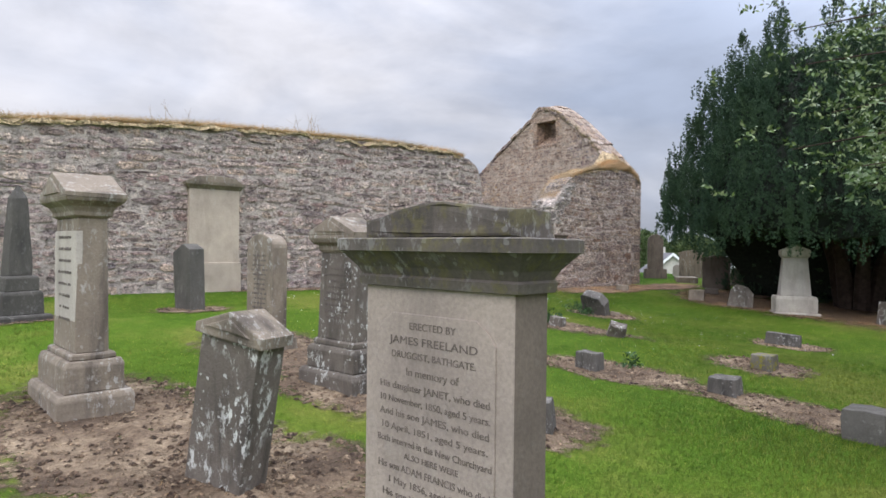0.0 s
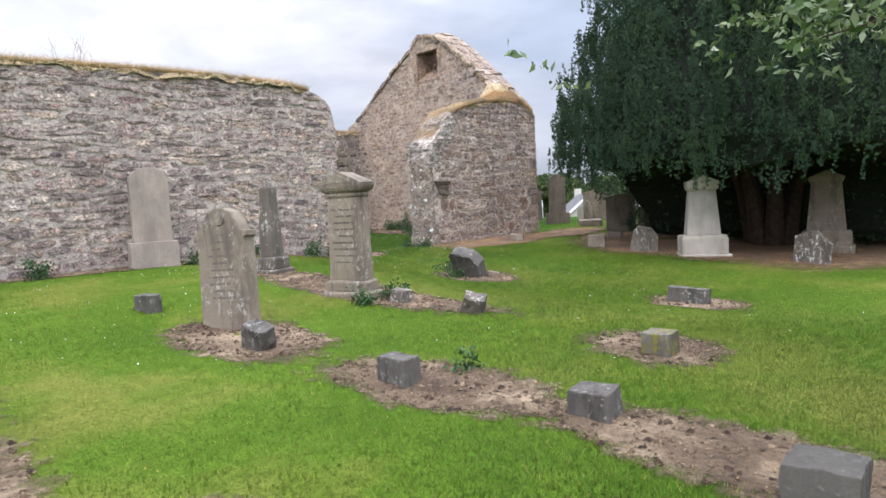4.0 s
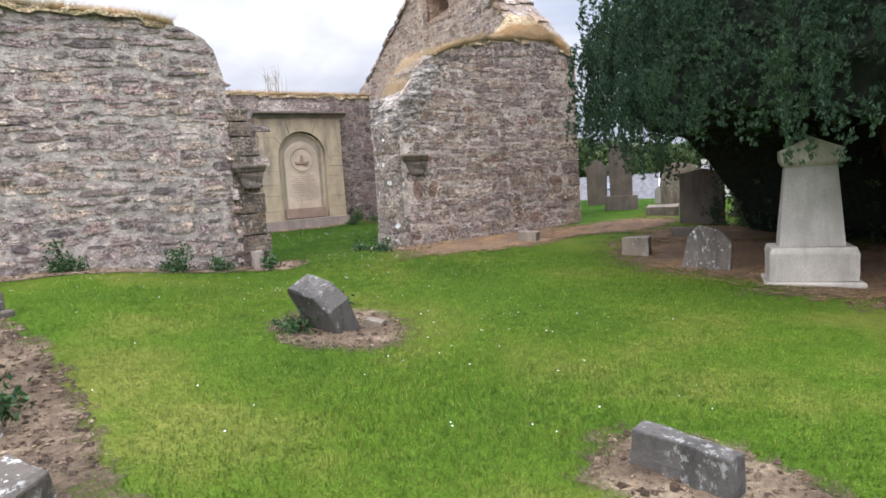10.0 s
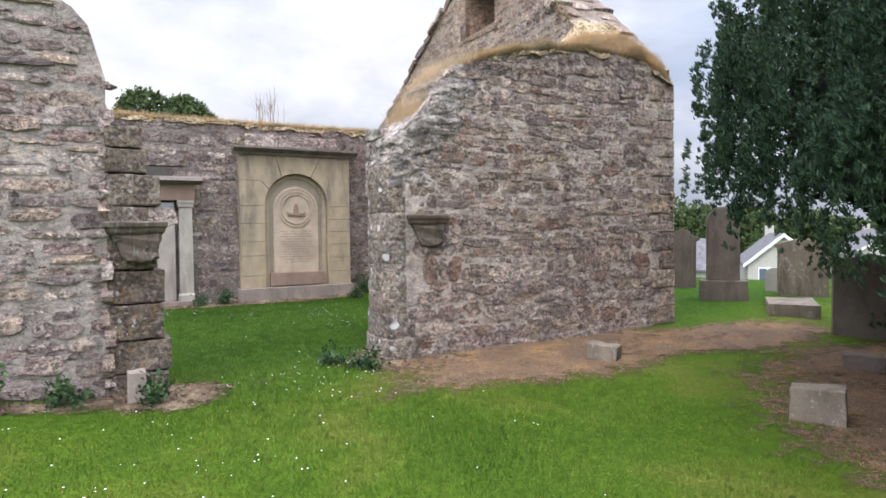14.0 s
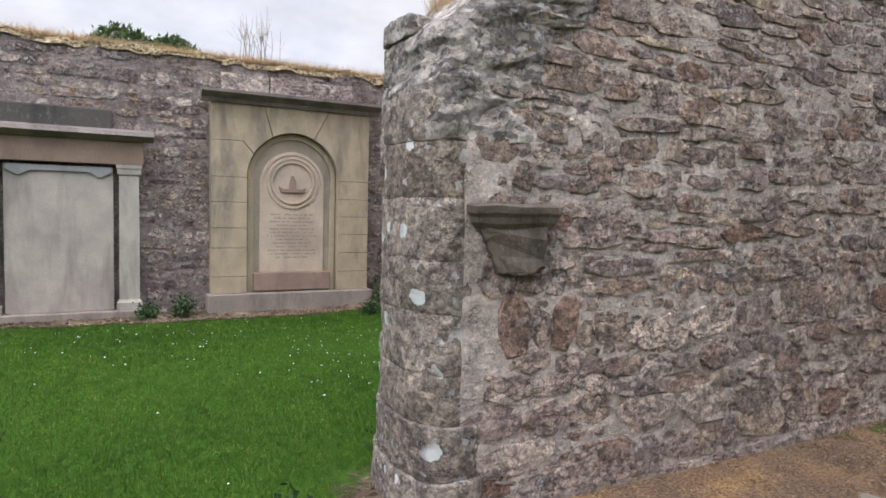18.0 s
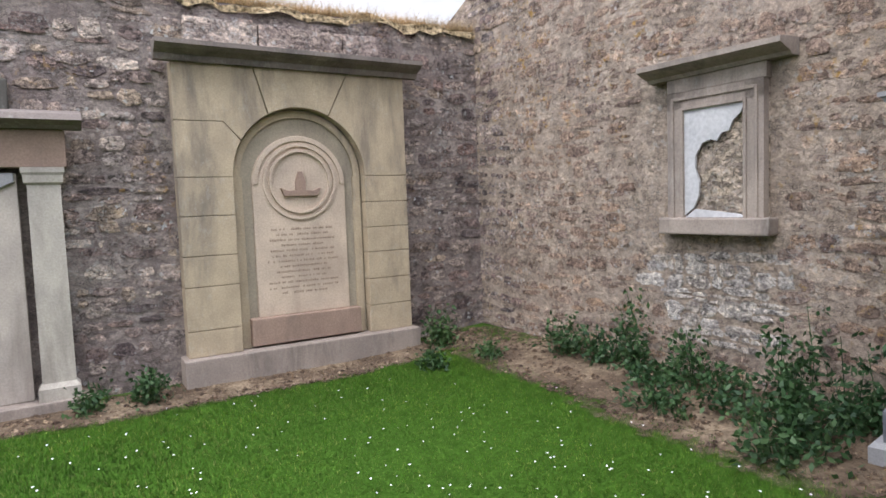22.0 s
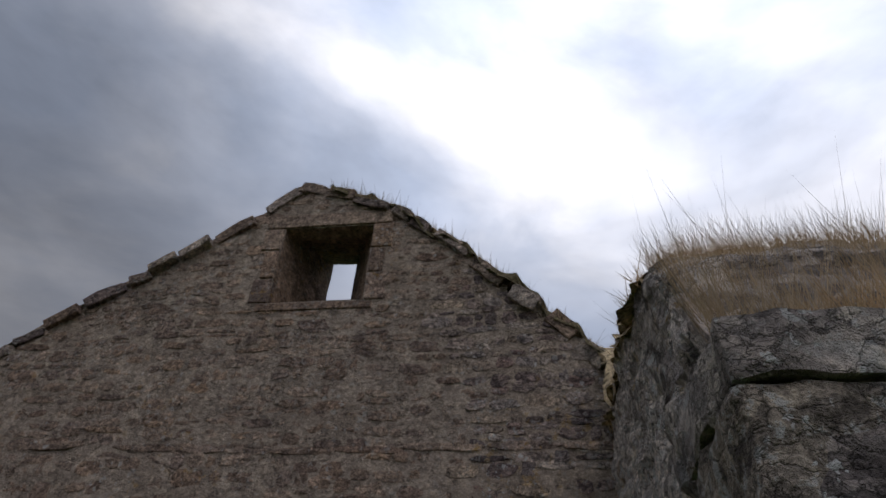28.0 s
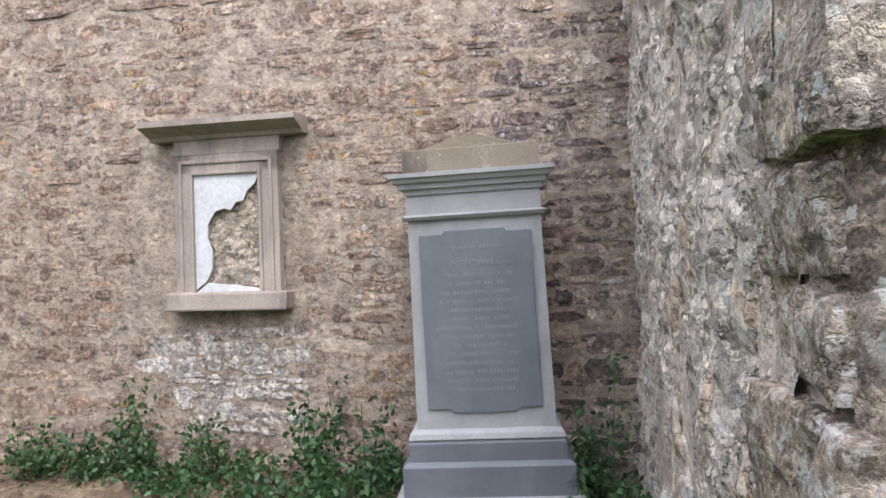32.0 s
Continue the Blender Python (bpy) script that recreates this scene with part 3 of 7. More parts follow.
def wall_core(name, origin, along, thick, top, u0, u1, z0, mat, label, inset=0.02, holes=(), step=0.12):
    """The mortar body of a wall: its two faces in small quads, uneven, with the given top line."""
    along = Vector((along[0], along[1], 0)).normalized()
    back = Vector((-along.y, along.x, 0))
    bm = nb()
    us = list(np.arange(u0, u1 + 1e-6, (u1 - u0) / max(2, round((u1 - u0) / step))))
    nz = 18
    o = Vector((origin[0], origin[1], 0))

    def at(u, k, d):
        zt = interp(top, u)
        z = z0 + (zt - z0) * k / nz
        p = o + along * u + back * d + Vector((0, 0, z))
        return p + noise.noise_vector(p * 2.3) * 0.008 + noise.noise_vector(p * 9.0) * 0.004
    grid = {}
    for i, u in enumerate(us):
        for k in range(nz + 1):
            grid[i, k, 0] = bm.verts.new(at(u, k, inset))
            grid[i, k, 1] = bm.verts.new(at(u, k, thick - inset))
    for i in range(len(us) - 1):
        for k in range(nz):
            bm.faces.new((grid[i, k, 0], grid[i + 1, k, 0], grid[i + 1, k + 1, 0], grid[i, k + 1, 0]))
            bm.faces.new((grid[i, k, 1], grid[i, k + 1, 1], grid[i + 1, k + 1, 1], grid[i + 1, k, 1]))
        bm.faces.new((grid[i, nz, 0], grid[i + 1, nz, 0], grid[i + 1, nz, 1], grid[i, nz, 1]))
    for i in (0, len(us) - 1):
        for k in range(nz):
            q = (grid[i, k, 0], grid[i, k + 1, 0], grid[i, k + 1, 1], grid[i, k, 1])
            bm.faces.new(q if i == 0 else q[::-1])
    return tagged(part(name, bm, mat, None), label, "wall", kind="structure")


rng = random.Random(5)
# outer long wall, its doorway end broken
LONG_TOP = [(0, 2.98), (5, 3.12), (6.6, 3.29), (8.6, 3.44), (11, 3.53), (12.7, 3.57), (14.3, 3.54), (14.9, 3.46), (15.2, 3.3), (15.34, 3.05), (15.4, 2.6), (15.44, 2.2)]
LX = -18.0
wall_long = wall_core("wall_south_west", (LX, 0), (1, 0), 0.75, LONG_TOP, 0, 15.38, -0.6, M_MORTAR_LONG, "long ruined rubble church wall of thin grey stones", 0.013)
st = lay_courses(0, 15.45, -0.1, 3.7, lambda u, z: z < interp(LONG_TOP, u) - 0.02, (0.045, 0.17), (0.1, 0.55), rng, 0.08, 0.9)
rubble_face(wall_long, (LX, 0), (1, 0), st, M_LONG, (-0.008, 0.012), (14.5, 1.2), rng, 300)
st = lay_courses(0, 15.45, -0.1, 3.7, lambda u, z: z < interp(LONG_TOP, 15.45 - u) - 0.02, (0.08, 0.18), (0.2, 0.5), rng)
rubble_face(wall_long, (LX + 15.45, 0.75), (-1, 0), st, M_LONG, (0.01, 0.04), (0, 1), rng, 0)
st = lay_courses(0, 0.75, 0.0, 2.4, lambda u, z: 0 < u < 0.75, (0.1, 0.24), (0.18, 0.4), rng)
rubble_face(wall_long, (LX + 15.38, 0), (0, 1), st, M_LONG, (0.01, 0.04), (0.3, 1.2), rng, 60)

# stub of the same wall between doorway and gable
STUB_TOP = [(0.0, 2.0), (0.15, 2.45), (0.4, 2.70), (0.7, 3.08), (0.9, 3.26), (1.4, 3.46), (2.1, 3.64), (3.3, 3.74), (3.95, 3.72), (4.57, 3.36)]
wall_stub = wall_core("wall_south_east", (0, 0), (1, 0), 0.76, STUB_TOP, 0.24, 4.5, -0.6, M_MORTAR, "thick rubble wall stub beside the ruined doorway", 0.008)
in_stub = lambda u, z: 0.40 < u < 4.12 and z < interp(STUB_TOP, u) - 0.03 and not (0.3 < u < 0.66 and 1.28 < z < 1.6)
st = lay_courses(0.34, 4.2, -0.12, 1.15, in_stub, (0.14, 0.30), (0.16, 0.5), rng, 0.06, 1.0) + lay_courses(0.34, 4.2, 1.2, 3.8, in_stub, (0.07, 0.2), (0.12, 0.46), rng, 0.06, 1.0)
rubble_face(wall_stub, (0, 0), (1, 0), st, M_STUB, (-0.002, 0.012), (1.2, 1.4), rng, 300)
pins = [q for q in lay_courses(0.34, 4.2, -0.1, 3.8, in_stub, (0.05, 0.09), (0.05, 0.17), rng, 0.03, 0.9) if rng.random() < 0.5]
rubble_face(wall_stub, (0, 0), (1, 0), pins, M_STUB, (-0.006, 0.004), (1.2, 1.4), rng, 0, "small pinning stones in the joints")
# inner face of the stub: eroded, fissured, crusted with lichen
bm = nb()
cols_ = []
for x in np.arange(0.34, 3.52, 0.035):
    zt = interp(STUB_TOP, x) + 0.02
    col_ = []
    for k in range(101):
        z = -0.2 + (zt + 0.2) * k / 100
        q = Vector((x, 0.77, z))
        rough_ = noise.noise(q * 2.2) * 0.05 + noise.noise(Vector((x * 5, 7, z * 9))) * 0.03 + noise.noise(q * 21) * 0.018 + noise.noise(q * 45) * 0.007 - max(0, noise.noise(Vector((x * 9, 3, z * 2.4))) - 0.25) * 0.12
        col_.append(bm.verts.new((x, 0.775 + rough_, z)))
    cols_.append(col_)
for a_, b_ in zip(cols_, cols_[1:]):
    for k in range(100):
        bm.faces.new((a_[k], a_[k + 1], b_[k + 1], b_[k]))
part("inner_face", bm, M_INNER, wall_stub, "eroded inner face crusted with pale lichen")
# squared quoins at the outer corner
for k in range(13):
    w_ = (0.46, 0.30)[k % 2]
    bm = worn(box(nb(), 4.52 - w_, 4.53, -0.012, 0.28 + 0.18 * (k % 2), 0.05 + k * 0.262, 0.30 + k * 0.262, 0.015), 0.012, 6.0, 1, k * 2.0)
    part("quoin", bm, M_STUB[0], wall_stub)

# gable
GX0, GX1, GY0, GY1 = 3.45, 3.22, 0.0, 7.4
gal = Vector((GX1 - 3.47, 6.6, 0)).normalized()
GORG = (GX0 + 0.02, 0.1)
GABLE_TOP = [(-0.1, 3.5), (0.5, 4.14), (0.85, 4.5), (1.45, 5.12), (2.0, 5.62), (2.55, 6.02), (2.95, 6.2), (3.5, 6.33), (3.58, 6.16), (3.95, 5.85), (4.5, 5.53), (5.5, 4.87), (6.0, 4.5), (6.6, 4.06), (7.2, 3.8)]


def gable_window(u, z):
    return 2.49 < u < 3.66 and 4.86 < z < 5.95


def gable_body():
    """Gable in two skins with the splayed window between them."""
    bm = nb()
    o = Vector((GORG[0], GORG[1], 0))
    out = Vector((gal.y, -gal.x, 0))
    T = 1.02
    us = sorted(set([round(v, 3) for v in np.arange(-0.1, 7.21, 0.15)] + [2.64, 3.12, 3.44, 3.5]))
    def column(u, d):
        zt = interp(GABLE_TOP, u) + (0.16 + 0.1 * max(0, 1 - abs(u - 3.2)) if d > 0.5 and u < 3.6 else 0.0)
        zs = [-0.6 + (4.92 + 0.6) * k / 16 for k in range(17)]
        zs = [min(z, zt) for z in zs] + [min(5.34, zt), min(5.62, zt), min(5.76, zt), min(6.12, zt), zt]
        return [bm.verts.new(o + gal * u + out * d + Vector((0, 0, z)) + noise.noise_vector(Vector((u, d, z)) * 2.1) * 0.006) for z in zs]
    skins = []
    for d in (0.003, T):
        skins.append([column(u, d) for u in us])
    for s, cols in enumerate(skins):
        for i in range(len(us) - 1):
            for k in range(len(cols[0]) - 1):
                um = (us[i] + us[i + 1]) / 2
                if s == 0 and 2.64 <= um <= 3.5 and 16 <= k <= 18:
                    continue
                if s == 1 and 3.08 <= um <= 3.46 and 18 <= k <= 19:
                    continue
                q = (cols[i][k], cols[i + 1][k], cols[i + 1][k + 1], cols[i][k + 1])
                if len({v.co.to_tuple(4) for v in q}) == 4:
                    bm.faces.new(q if s == 1 else q[::-1])
    for i in range(len(us) - 1):
        bm.faces.new((skins[0][i][-1], skins[0][i + 1][-1], skins[1][i + 1][-1], skins[1][i][-1]))
    bmesh.ops.remove_doubles(bm, verts=bm.verts[:], dist=0.004)
    bmesh.ops.delete(bm, geom=[v for v in bm.verts if not v.link_faces], context="VERTS")
    return bm


gable = tagged(part("wall_east_gable", gable_body(), M_MORTAR_TAN, None), "tall tan rubble gable with a small splayed window", "wall", kind="structure")
# reveals of the gable window
gout = Vector((gal.y, -gal.x, 0))


def gpt(u, d, z):
    return Vector((GORG[0], GORG[1], 0)) + gal * u + gout * d + Vector((0, 0, z))


bm = nb()
inner = [gpt(*p) for p in ((2.62, 0.0, 4.9), (3.52, 0.0, 4.9), (3.52, 0.0, 5.78), (2.62, 0.0, 5.78))]
outer = [gpt(*p) for p in ((3.13, 1.04, 5.62), (3.40, 1.04, 5.62), (3.40, 1.04, 6.10), (3.13, 1.04, 6.10))]
iv, ov = [bm.verts.new(p) for p in inner], [bm.verts.new(p) for p in outer]
for i in range(4):
    bm.faces.new((iv[i], iv[(i + 1) % 4], ov[(i + 1) % 4], ov[i]))
bmesh.ops.subdivide_edges(bm, edges=bm.edges[:], cuts=4, use_grid_fill=True)
worn(bm, 0.012, 4.0)
reveal = part("window_reveal", bm, M_TAN[1], gable, "splayed stone window reveal")
# long lintel, jamb stones and sill of the window
for nm_, (u0_, u1_, z0_, z1_) in (("lintel", (2.46, 3.7, 5.765, 5.93)), ("sill", (2.55, 3.6, 4.83, 4.91)), ("jamb_stone", (2.46, 2.63, 4.92, 5.2)), ("jamb_stone", (2.5, 2.63, 5.21, 5.48)), ("jamb_stone", (2.44, 2.63, 5.49, 5.76)), ("jamb_stone", (3.51, 3.68, 4.92, 5.18)), ("jamb_stone", (3.51, 3.64, 5.19, 5.5)), ("jamb_stone", (3.51, 3.7, 5.51, 5.76))):
    bm = worn(box(nb(), u0_, u1_, -0.2, 0.014, z0_ + 0.004, z1_ - 0.004, 0.012), 0.01, 7.0, 1, u0_ + z0_)
    bm.transform(Matrix.Translation((GORG[0], GORG[1], 0)) @ Matrix.Rotation(math.atan2(gal.y, gal.x), 4, "Z"))
    part(nm_, bm, M_TAN[0], gable)
st = lay_courses(-0.05, 6.75, -0.1, 6.6, lambda u, z: z < interp(GABLE_TOP, u) - 0.04 and not gable_window(u, z) and not (2.95 < u < 4.3 and 1.2 < z < 2.72) , (0.055, 0.14), (0.09, 0.32), rng, 0.05, 0.92)
dark_side = [s for s in st if s[0] < 1.75 + 0.5 * noise.noise(Vector((s[0] * 1.2, s[1] * 1.2, 4))) or s[0] > 5.9 + 0.5 * noise.noise(Vector((s[0], s[1] * 1.5, 8))) + 0.18 * max(0, s[1] - 1.5)]
lime_side = [s for s in st if s not in dark_side and (s[0] - 3.5) ** 2 / 0.35 + (s[1] - 0.95) ** 2 / 0.28 < 1 + 0.5 * noise.noise(Vector((s[0] * 3, s[1] * 3, 2)))]
light_side = [s for s in st if s not in dark_side and s not in lime_side]
org = gpt(6.75, 0, 0)
rubble_face(gable, (org.x, org.y), -gal, [(6.75 - u, z, w, h, a) for u, z, w, h, a in light_side], M_TAN, (-0.003, 0.008), (4.0, 1.6), rng, 235)
rubble_face(gable, (org.x, org.y), -gal, [(6.75 - u, z, w, h, a) for u, z, w, h, a in dark_side], M_FAR, (0.001, 0.009), (5.5, 1.6), rng, 60, "dark stones at the gable's edge")
rubble_face(gable, (org.x, org.y), -gal, [(6.75 - u, z, w * 1.05, h * 1.1, a) for u, z, w, h, a in lime_side], M_LIME, (0.002, 0.012), (3.2, 0.9), rng, 40, "limewashed stones under the tablet")
ledge = []
u = 0.5
while u < 6.4:
    w_ = rng.uniform(0.25, 0.6)
    if rng.random() > 0.35:
        ledge.append((6.75 - u - w_ / 2, 3.62 + 0.02 * math.sin(u * 1.7), w_ * 1.02, rng.uniform(0.05, 0.075), rng.uniform(-1, 1)))
    u += w_
rubble_face(gable, (org.x, org.y), -gal, ledge, M_TAN, (0.004, 0.018), (3, 3.6), rng, 30, "projecting course of thin stones")
st = lay_courses(0, 7.4, -0.1, 6.6, lambda u, z: z < interp(GABLE_TOP, u) - 0.16 and not (2.8 < u < 3.75 and 5.35 < z < 6.35), (0.1, 0.22), (0.2, 0.5), rng)
rubble_face(gable, (gpt(0, 1.02, 0).x, gpt(0, 1.02, 0).y), gal, st, M_TAN, (0.0, 0.03), (0, 0), rng, 0)
st = lay_courses(0, 0.9, -0.1, 4.0, lambda u, z: z > 3.4 and z < 3.6, (0.16, 0.3), (0.25, 0.5), rng)
rubble_face(gable, (3.46, 0.0), (1, 0), [s for s in st if s[1] < 3.55 - 0.6 * max(0, s[0] - 0.5)], M_STUB, (0.005, 0.03), (0.5, 1.5), rng, 0)

# ragged coping along the two slopes of the gable, three uneven stones deep
crng_ = random.Random(9)
gturn = Matrix.Rotation(math.atan2(gal.y, gal.x), 4, "Z")
for d0_, d1_ in ((-0.05, 0.32), (0.28, 0.7), (0.66, 1.06)):
    u = 0.45 + crng_.uniform(0, 0.3)
    while u < 6.6:
        w_ = crng_.uniform(0.16, 0.42)
        lift = (0.16 + 0.1 * max(0, 1 - abs(u - 3.2))) * (d0_ + d1_) / 2 if u < 3.5 else 0.0
        za, zb = interp(GABLE_TOP, u) + lift, interp(GABLE_TOP, u + w_) + lift
        m_ = Matrix.Translation(gpt(u + w_ / 2, (d0_ + d1_) / 2, (za + zb) / 2 - 0.01)) @ gturn @ Euler((crng_.uniform(-0.08, 0.08), -math.atan2(zb - za, w_) * crng_.uniform(0.75, 1.05), crng_.uniform(-0.12, 0.12))).to_matrix().to_4x4()
        half = (d1_ - d0_) / 2 + crng_.uniform(-0.03, 0.03)
        bm = worn(box(nb(), -w_ / 2, w_ / 2, -half, half, -0.1, crng_.uniform(-0.015, 0.03), 0.012), 0.03, 5.0, 2, u)
        bm.transform(m_)
        part("coping_stone", bm, crng_.choice((M_FAR, M_FAR, M_TAN))[0], gable)
        u += w_ * 0.97

# far wall, with the memorials set against it
FAR_TOP = [(0, 3.5), (3, 3.55), (6, 3.6), (9, 3.58), (12.5, 3.6)]
FX, FY = -9.0, 6.66
wall_far = wall_core("wall_north", (FX, FY), (1, 0), 0.7, FAR_TOP, 0, 12.4, -0.6, M_MORTAR_FAR, "dark lichened rubble wall inside the roofless church", 0.004)
st = lay_courses(0, 12.3, -0.1, 3.65, lambda u, z: z < interp(FAR_TOP, u) - 0.03 and not (8.85 < u < 11.15 and 0.2 < z < 3.0) and not (6.2 < u < 8.05 and z < 2.4), (0.08, 0.19), (0.13, 0.40), rng, 0.05, 0.88)
rubble_face(wall_far, (FX, FY), (1, 0), st, M_FAR, (-0.002, 0.014), (9.5, 1.5), rng, 300)
st = lay_courses(0, 12.3, -0.1, 3.65, lambda u, z: z < 3.5, (0.12, 0.24), (0.2, 0.5), rng)
rubble_face(wall_far, (FX + 12.4, FY + 0.7), (-1, 0), st, M_FAR, (0.005, 0.03), (0, 0), rng, 0)
# plain west end that closes the nave
wall_west = wall_core("wall_west", (LX + 1, 0.75), (0, 1), 0.7, [(0, 3.2), (6, 3.3)], 0, 6.0, -0.6, M_MORTAR_LONG, "plain rubble wall closing the church")

# ---- ground ----
M_LAWN, t, b = mat_base("mown_lawn", 0.95)
p = wpos(t)
n1, n2, n3 = noise_at(t, p, 0.55, 4.0, 0.6), noise_at(t, p, 9.0, 6.0, 0.7), noise_at(t, p, 45.0, 5.0, 0.75)
c = ramp(t, n1, [(0.3, (0.045, 0.095, 0.010)), (0.5, (0.07, 0.122, 0.014)), (0.66, (0.135, 0.15, 0.034))])
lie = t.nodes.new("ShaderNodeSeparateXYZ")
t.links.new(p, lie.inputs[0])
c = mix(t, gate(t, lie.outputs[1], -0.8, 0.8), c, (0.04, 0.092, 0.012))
c = mix(t, 0.8, c, ramp(t, n2, [(0.3, (0.7, 0.75, 0.6)), (0.6, (1.1, 1.08, 1.0)), (0.78, (1.6, 1.3, 1.2))]), "MULTIPLY")
c = mix(t, 0.85, c, ramp(t, n3, [(0.3, (0.55, 0.55, 0.5)), (0.65, (1.3, 1.3, 1.2))]), "MULTIPLY")
t.links.new(c, b.inputs["Base Color"])
b.inputs["Specular IOR Level"].default_value = 0.06
bump(t, b, mix(t, 0.5, n3, n2), 0.8, 0.03)


def fray(t, b, p):
    """The earth thins out unevenly into the turf round a patch's rim."""
    rim = t.nodes.new("ShaderNodeAttribute")
    rim.attribute_name = "rim"
    ad = t.nodes.new("ShaderNodeMath")
    ad.operation = "MULTIPLY_ADD"
    t.links.new(noise_at(t, p, 5.5, 6.0, 0.75), ad.inputs[0])
    ad.inputs[1].default_value = 1.5
    t.links.new(rim.outputs["Fac"], ad.inputs[2])
    t.links.new(gate(t, ad.outputs[0], 1.84, 1.5), b.inputs["Alpha"])


M_SOIL, t, b = mat_base("bare_brown_soil", 0.97)
p = wpos(t)
n1, n2, n3 = noise_at(t, p, 2.2, 4.0, 0.6), noise_at(t, p, 24.0, 6.0, 0.7), noise_at(t, p, 110.0, 4.0, 0.7)
c = ramp(t, n1, [(0.3, (0.085, 0.058, 0.039)), (0.5, (0.165, 0.117, 0.078)), (0.68, (0.33, 0.25, 0.168))])
c = mix(t, 0.9, c, ramp(t, n2, [(0.3, (0.45, 0.42, 0.4)), (0.55, (1.0, 1.0, 1.0)), (0.75, (1.45, 1.42, 1.35))]), "MULTIPLY")
c = mix(t, 0.6, c, ramp(t, n3, [(0.3, (0.6, 0.6, 0.6)), (0.7, (1.35, 1.35, 1.3))]), "MULTIPLY")
t.links.new(c, b.inputs["Base Color"])
bump(t, b, mix(t, 0.4, n2, n3), 1.0, 0.03)
fray(t, b, p)
M_LITTER, t, b = mat_base("yew_needle_litter", 0.95)
p = wpos(t)
n1, n2 = noise_at(t, p, 1.6, 4.0, 0.6), noise_at(t, p, 60.0, 5.0, 0.7)
c = ramp(t, n1, [(0.35, (0.14, 0.094, 0.067)), (0.55, (0.205, 0.132, 0.082)), (0.72, (0.33, 0.20, 0.085))])
c = mix(t, 0.95, c, ramp(t, n2, [(0.38, (0.35, 0.35, 0.35)), (0.62, (1.6, 1.55, 1.45))]), "MULTIPLY")
t.links.new(c, b.inputs["Base Color"])
bump(t, b, n2, 0.9, 0.02)
fray(t, b, p)

xs = np.concatenate([[-1600, -900, -500, -280, -160, -100, -65, -45, -32, -25], np.arange(-20, 12.01, 0.22), [14, 18, 24, 32, 42, 55, 72, 95, 130, 180, 280, 500, 900, 1600]])
ys = np.concatenate([[-1600, -900, -500, -280, -160, -100, -65, -45, -32, -25, -20], np.arange(-17, 10.01, 0.22), [12, 15, 20, 28, 38, 50, 65, 90, 130, 180, 280, 500, 900, 1600]])
gxx, gyy = np.meshgrid(xs, ys, indexing="ij")
gzz = ground_z(gxx, gyy)
near_mask = (np.abs(gxx + 4) < 18) & (np.abs(gyy + 4) < 16)
gzz = gzz + near_mask * (0.002 * np.sin(gxx * 2.1 + 0.7 * np.sin(gyy * 1.3)) * np.sin(gyy * 1.7 + 0.4 * gxx))
nx, ny = gxx.shape
vid = np.arange(nx * ny).reshape(nx, ny)
quads = np.stack([vid[:-1, :-1], vid[1:, :-1], vid[1:, 1:], vid[:-1, 1:]], -1).reshape(-1, 4)
me = bpy.data.meshes.new("ground")
me.from_pydata(np.stack([gxx, gyy, gzz], -1).reshape(-1, 3).tolist(), [], quads.tolist())
me.polygons.foreach_set("use_smooth", [True] * len(me.polygons))
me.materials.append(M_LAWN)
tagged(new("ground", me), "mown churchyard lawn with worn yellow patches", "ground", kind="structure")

def triangles_mesh(name, verts, mat, label, category, per=3):
    """A mesh of loose triangles (or quads) from an array of corners."""
    me = bpy.data.meshes.new(name)
    num = len(verts)
    me.vertices.add(num)
    me.vertices.foreach_set("co", np.asarray(verts, np.float32).ravel())
    me.loops.add(num)
    me.loops.foreach_set("vertex_index", np.arange(num, dtype=np.int32))
    me.polygons.add(num // per)
    me.polygons.foreach_set("loop_start", np.arange(0, num, per, dtype=np.int32))
    me.polygons.foreach_set("loop_total", np.full(num // per, per, np.int32))
    me.materials.append(mat)
    me.update()
    return tagged(new(name, me), label, category, kind="stuff")


# bare patches: centre, half-lengths, turn in degrees, which litter
PATCHES = [(-12.65, -7.3, 0.95, 1.75, 5, 0), (-12.15, -8.5, 0.75, 0.7, 0, 0), (-10.72, -7.05, 0.72, 0.98, 4, 0), (-10.65, -5.2, 0.75, 1.15, 0, 0), (-10.7, -2.25, 0.55, 0.45, 0, 0),
           (-7.86, -5.4, 0.62, 1.0, 12, 0), (-5.62, -4.25, 0.5, 2.35, 8, 0), (-7.52, -7.75, 0.52, 1.05, 14, 0), (-7.25, -9.9, 0.46, 1.5, 3, 0), (-10.0, -8.66, 0.56, 0.58, -15, 0),
           (-5.45, -8.5, 0.6, 0.66, 8, 0), (-2.68, -7.72, 0.46, 0.66, 10, 0), (-2.92, -4.05, 0.62, 0.78, 0, 0), (1.9, -0.6, 2.3, 0.95, 2, 1), (4.4, -1.0, 1.9, 0.62, -6, 1),
           (3.3, -4.9, 1.9, 2.7, -6, 1), (4.6, -7.4, 3.4, 2.6, 0, 1), (5.2, -2.9, 1.9, 1.0, -20, 1), (-2.2, -0.25, 0.55, 0.4, 0, 0), (-6.0, -0.22, 3.6, 0.26, 0, 0),
           (2.85, 3.6, 0.62, 3.2, 2, 0), (0.2, 6.25, 3.2, 0.36, 0, 0), (0.3, 0.1, 0.75, 0.6, 0, 0), (-12.95, -2.4, 0.6, 0.5, 0, 0)]


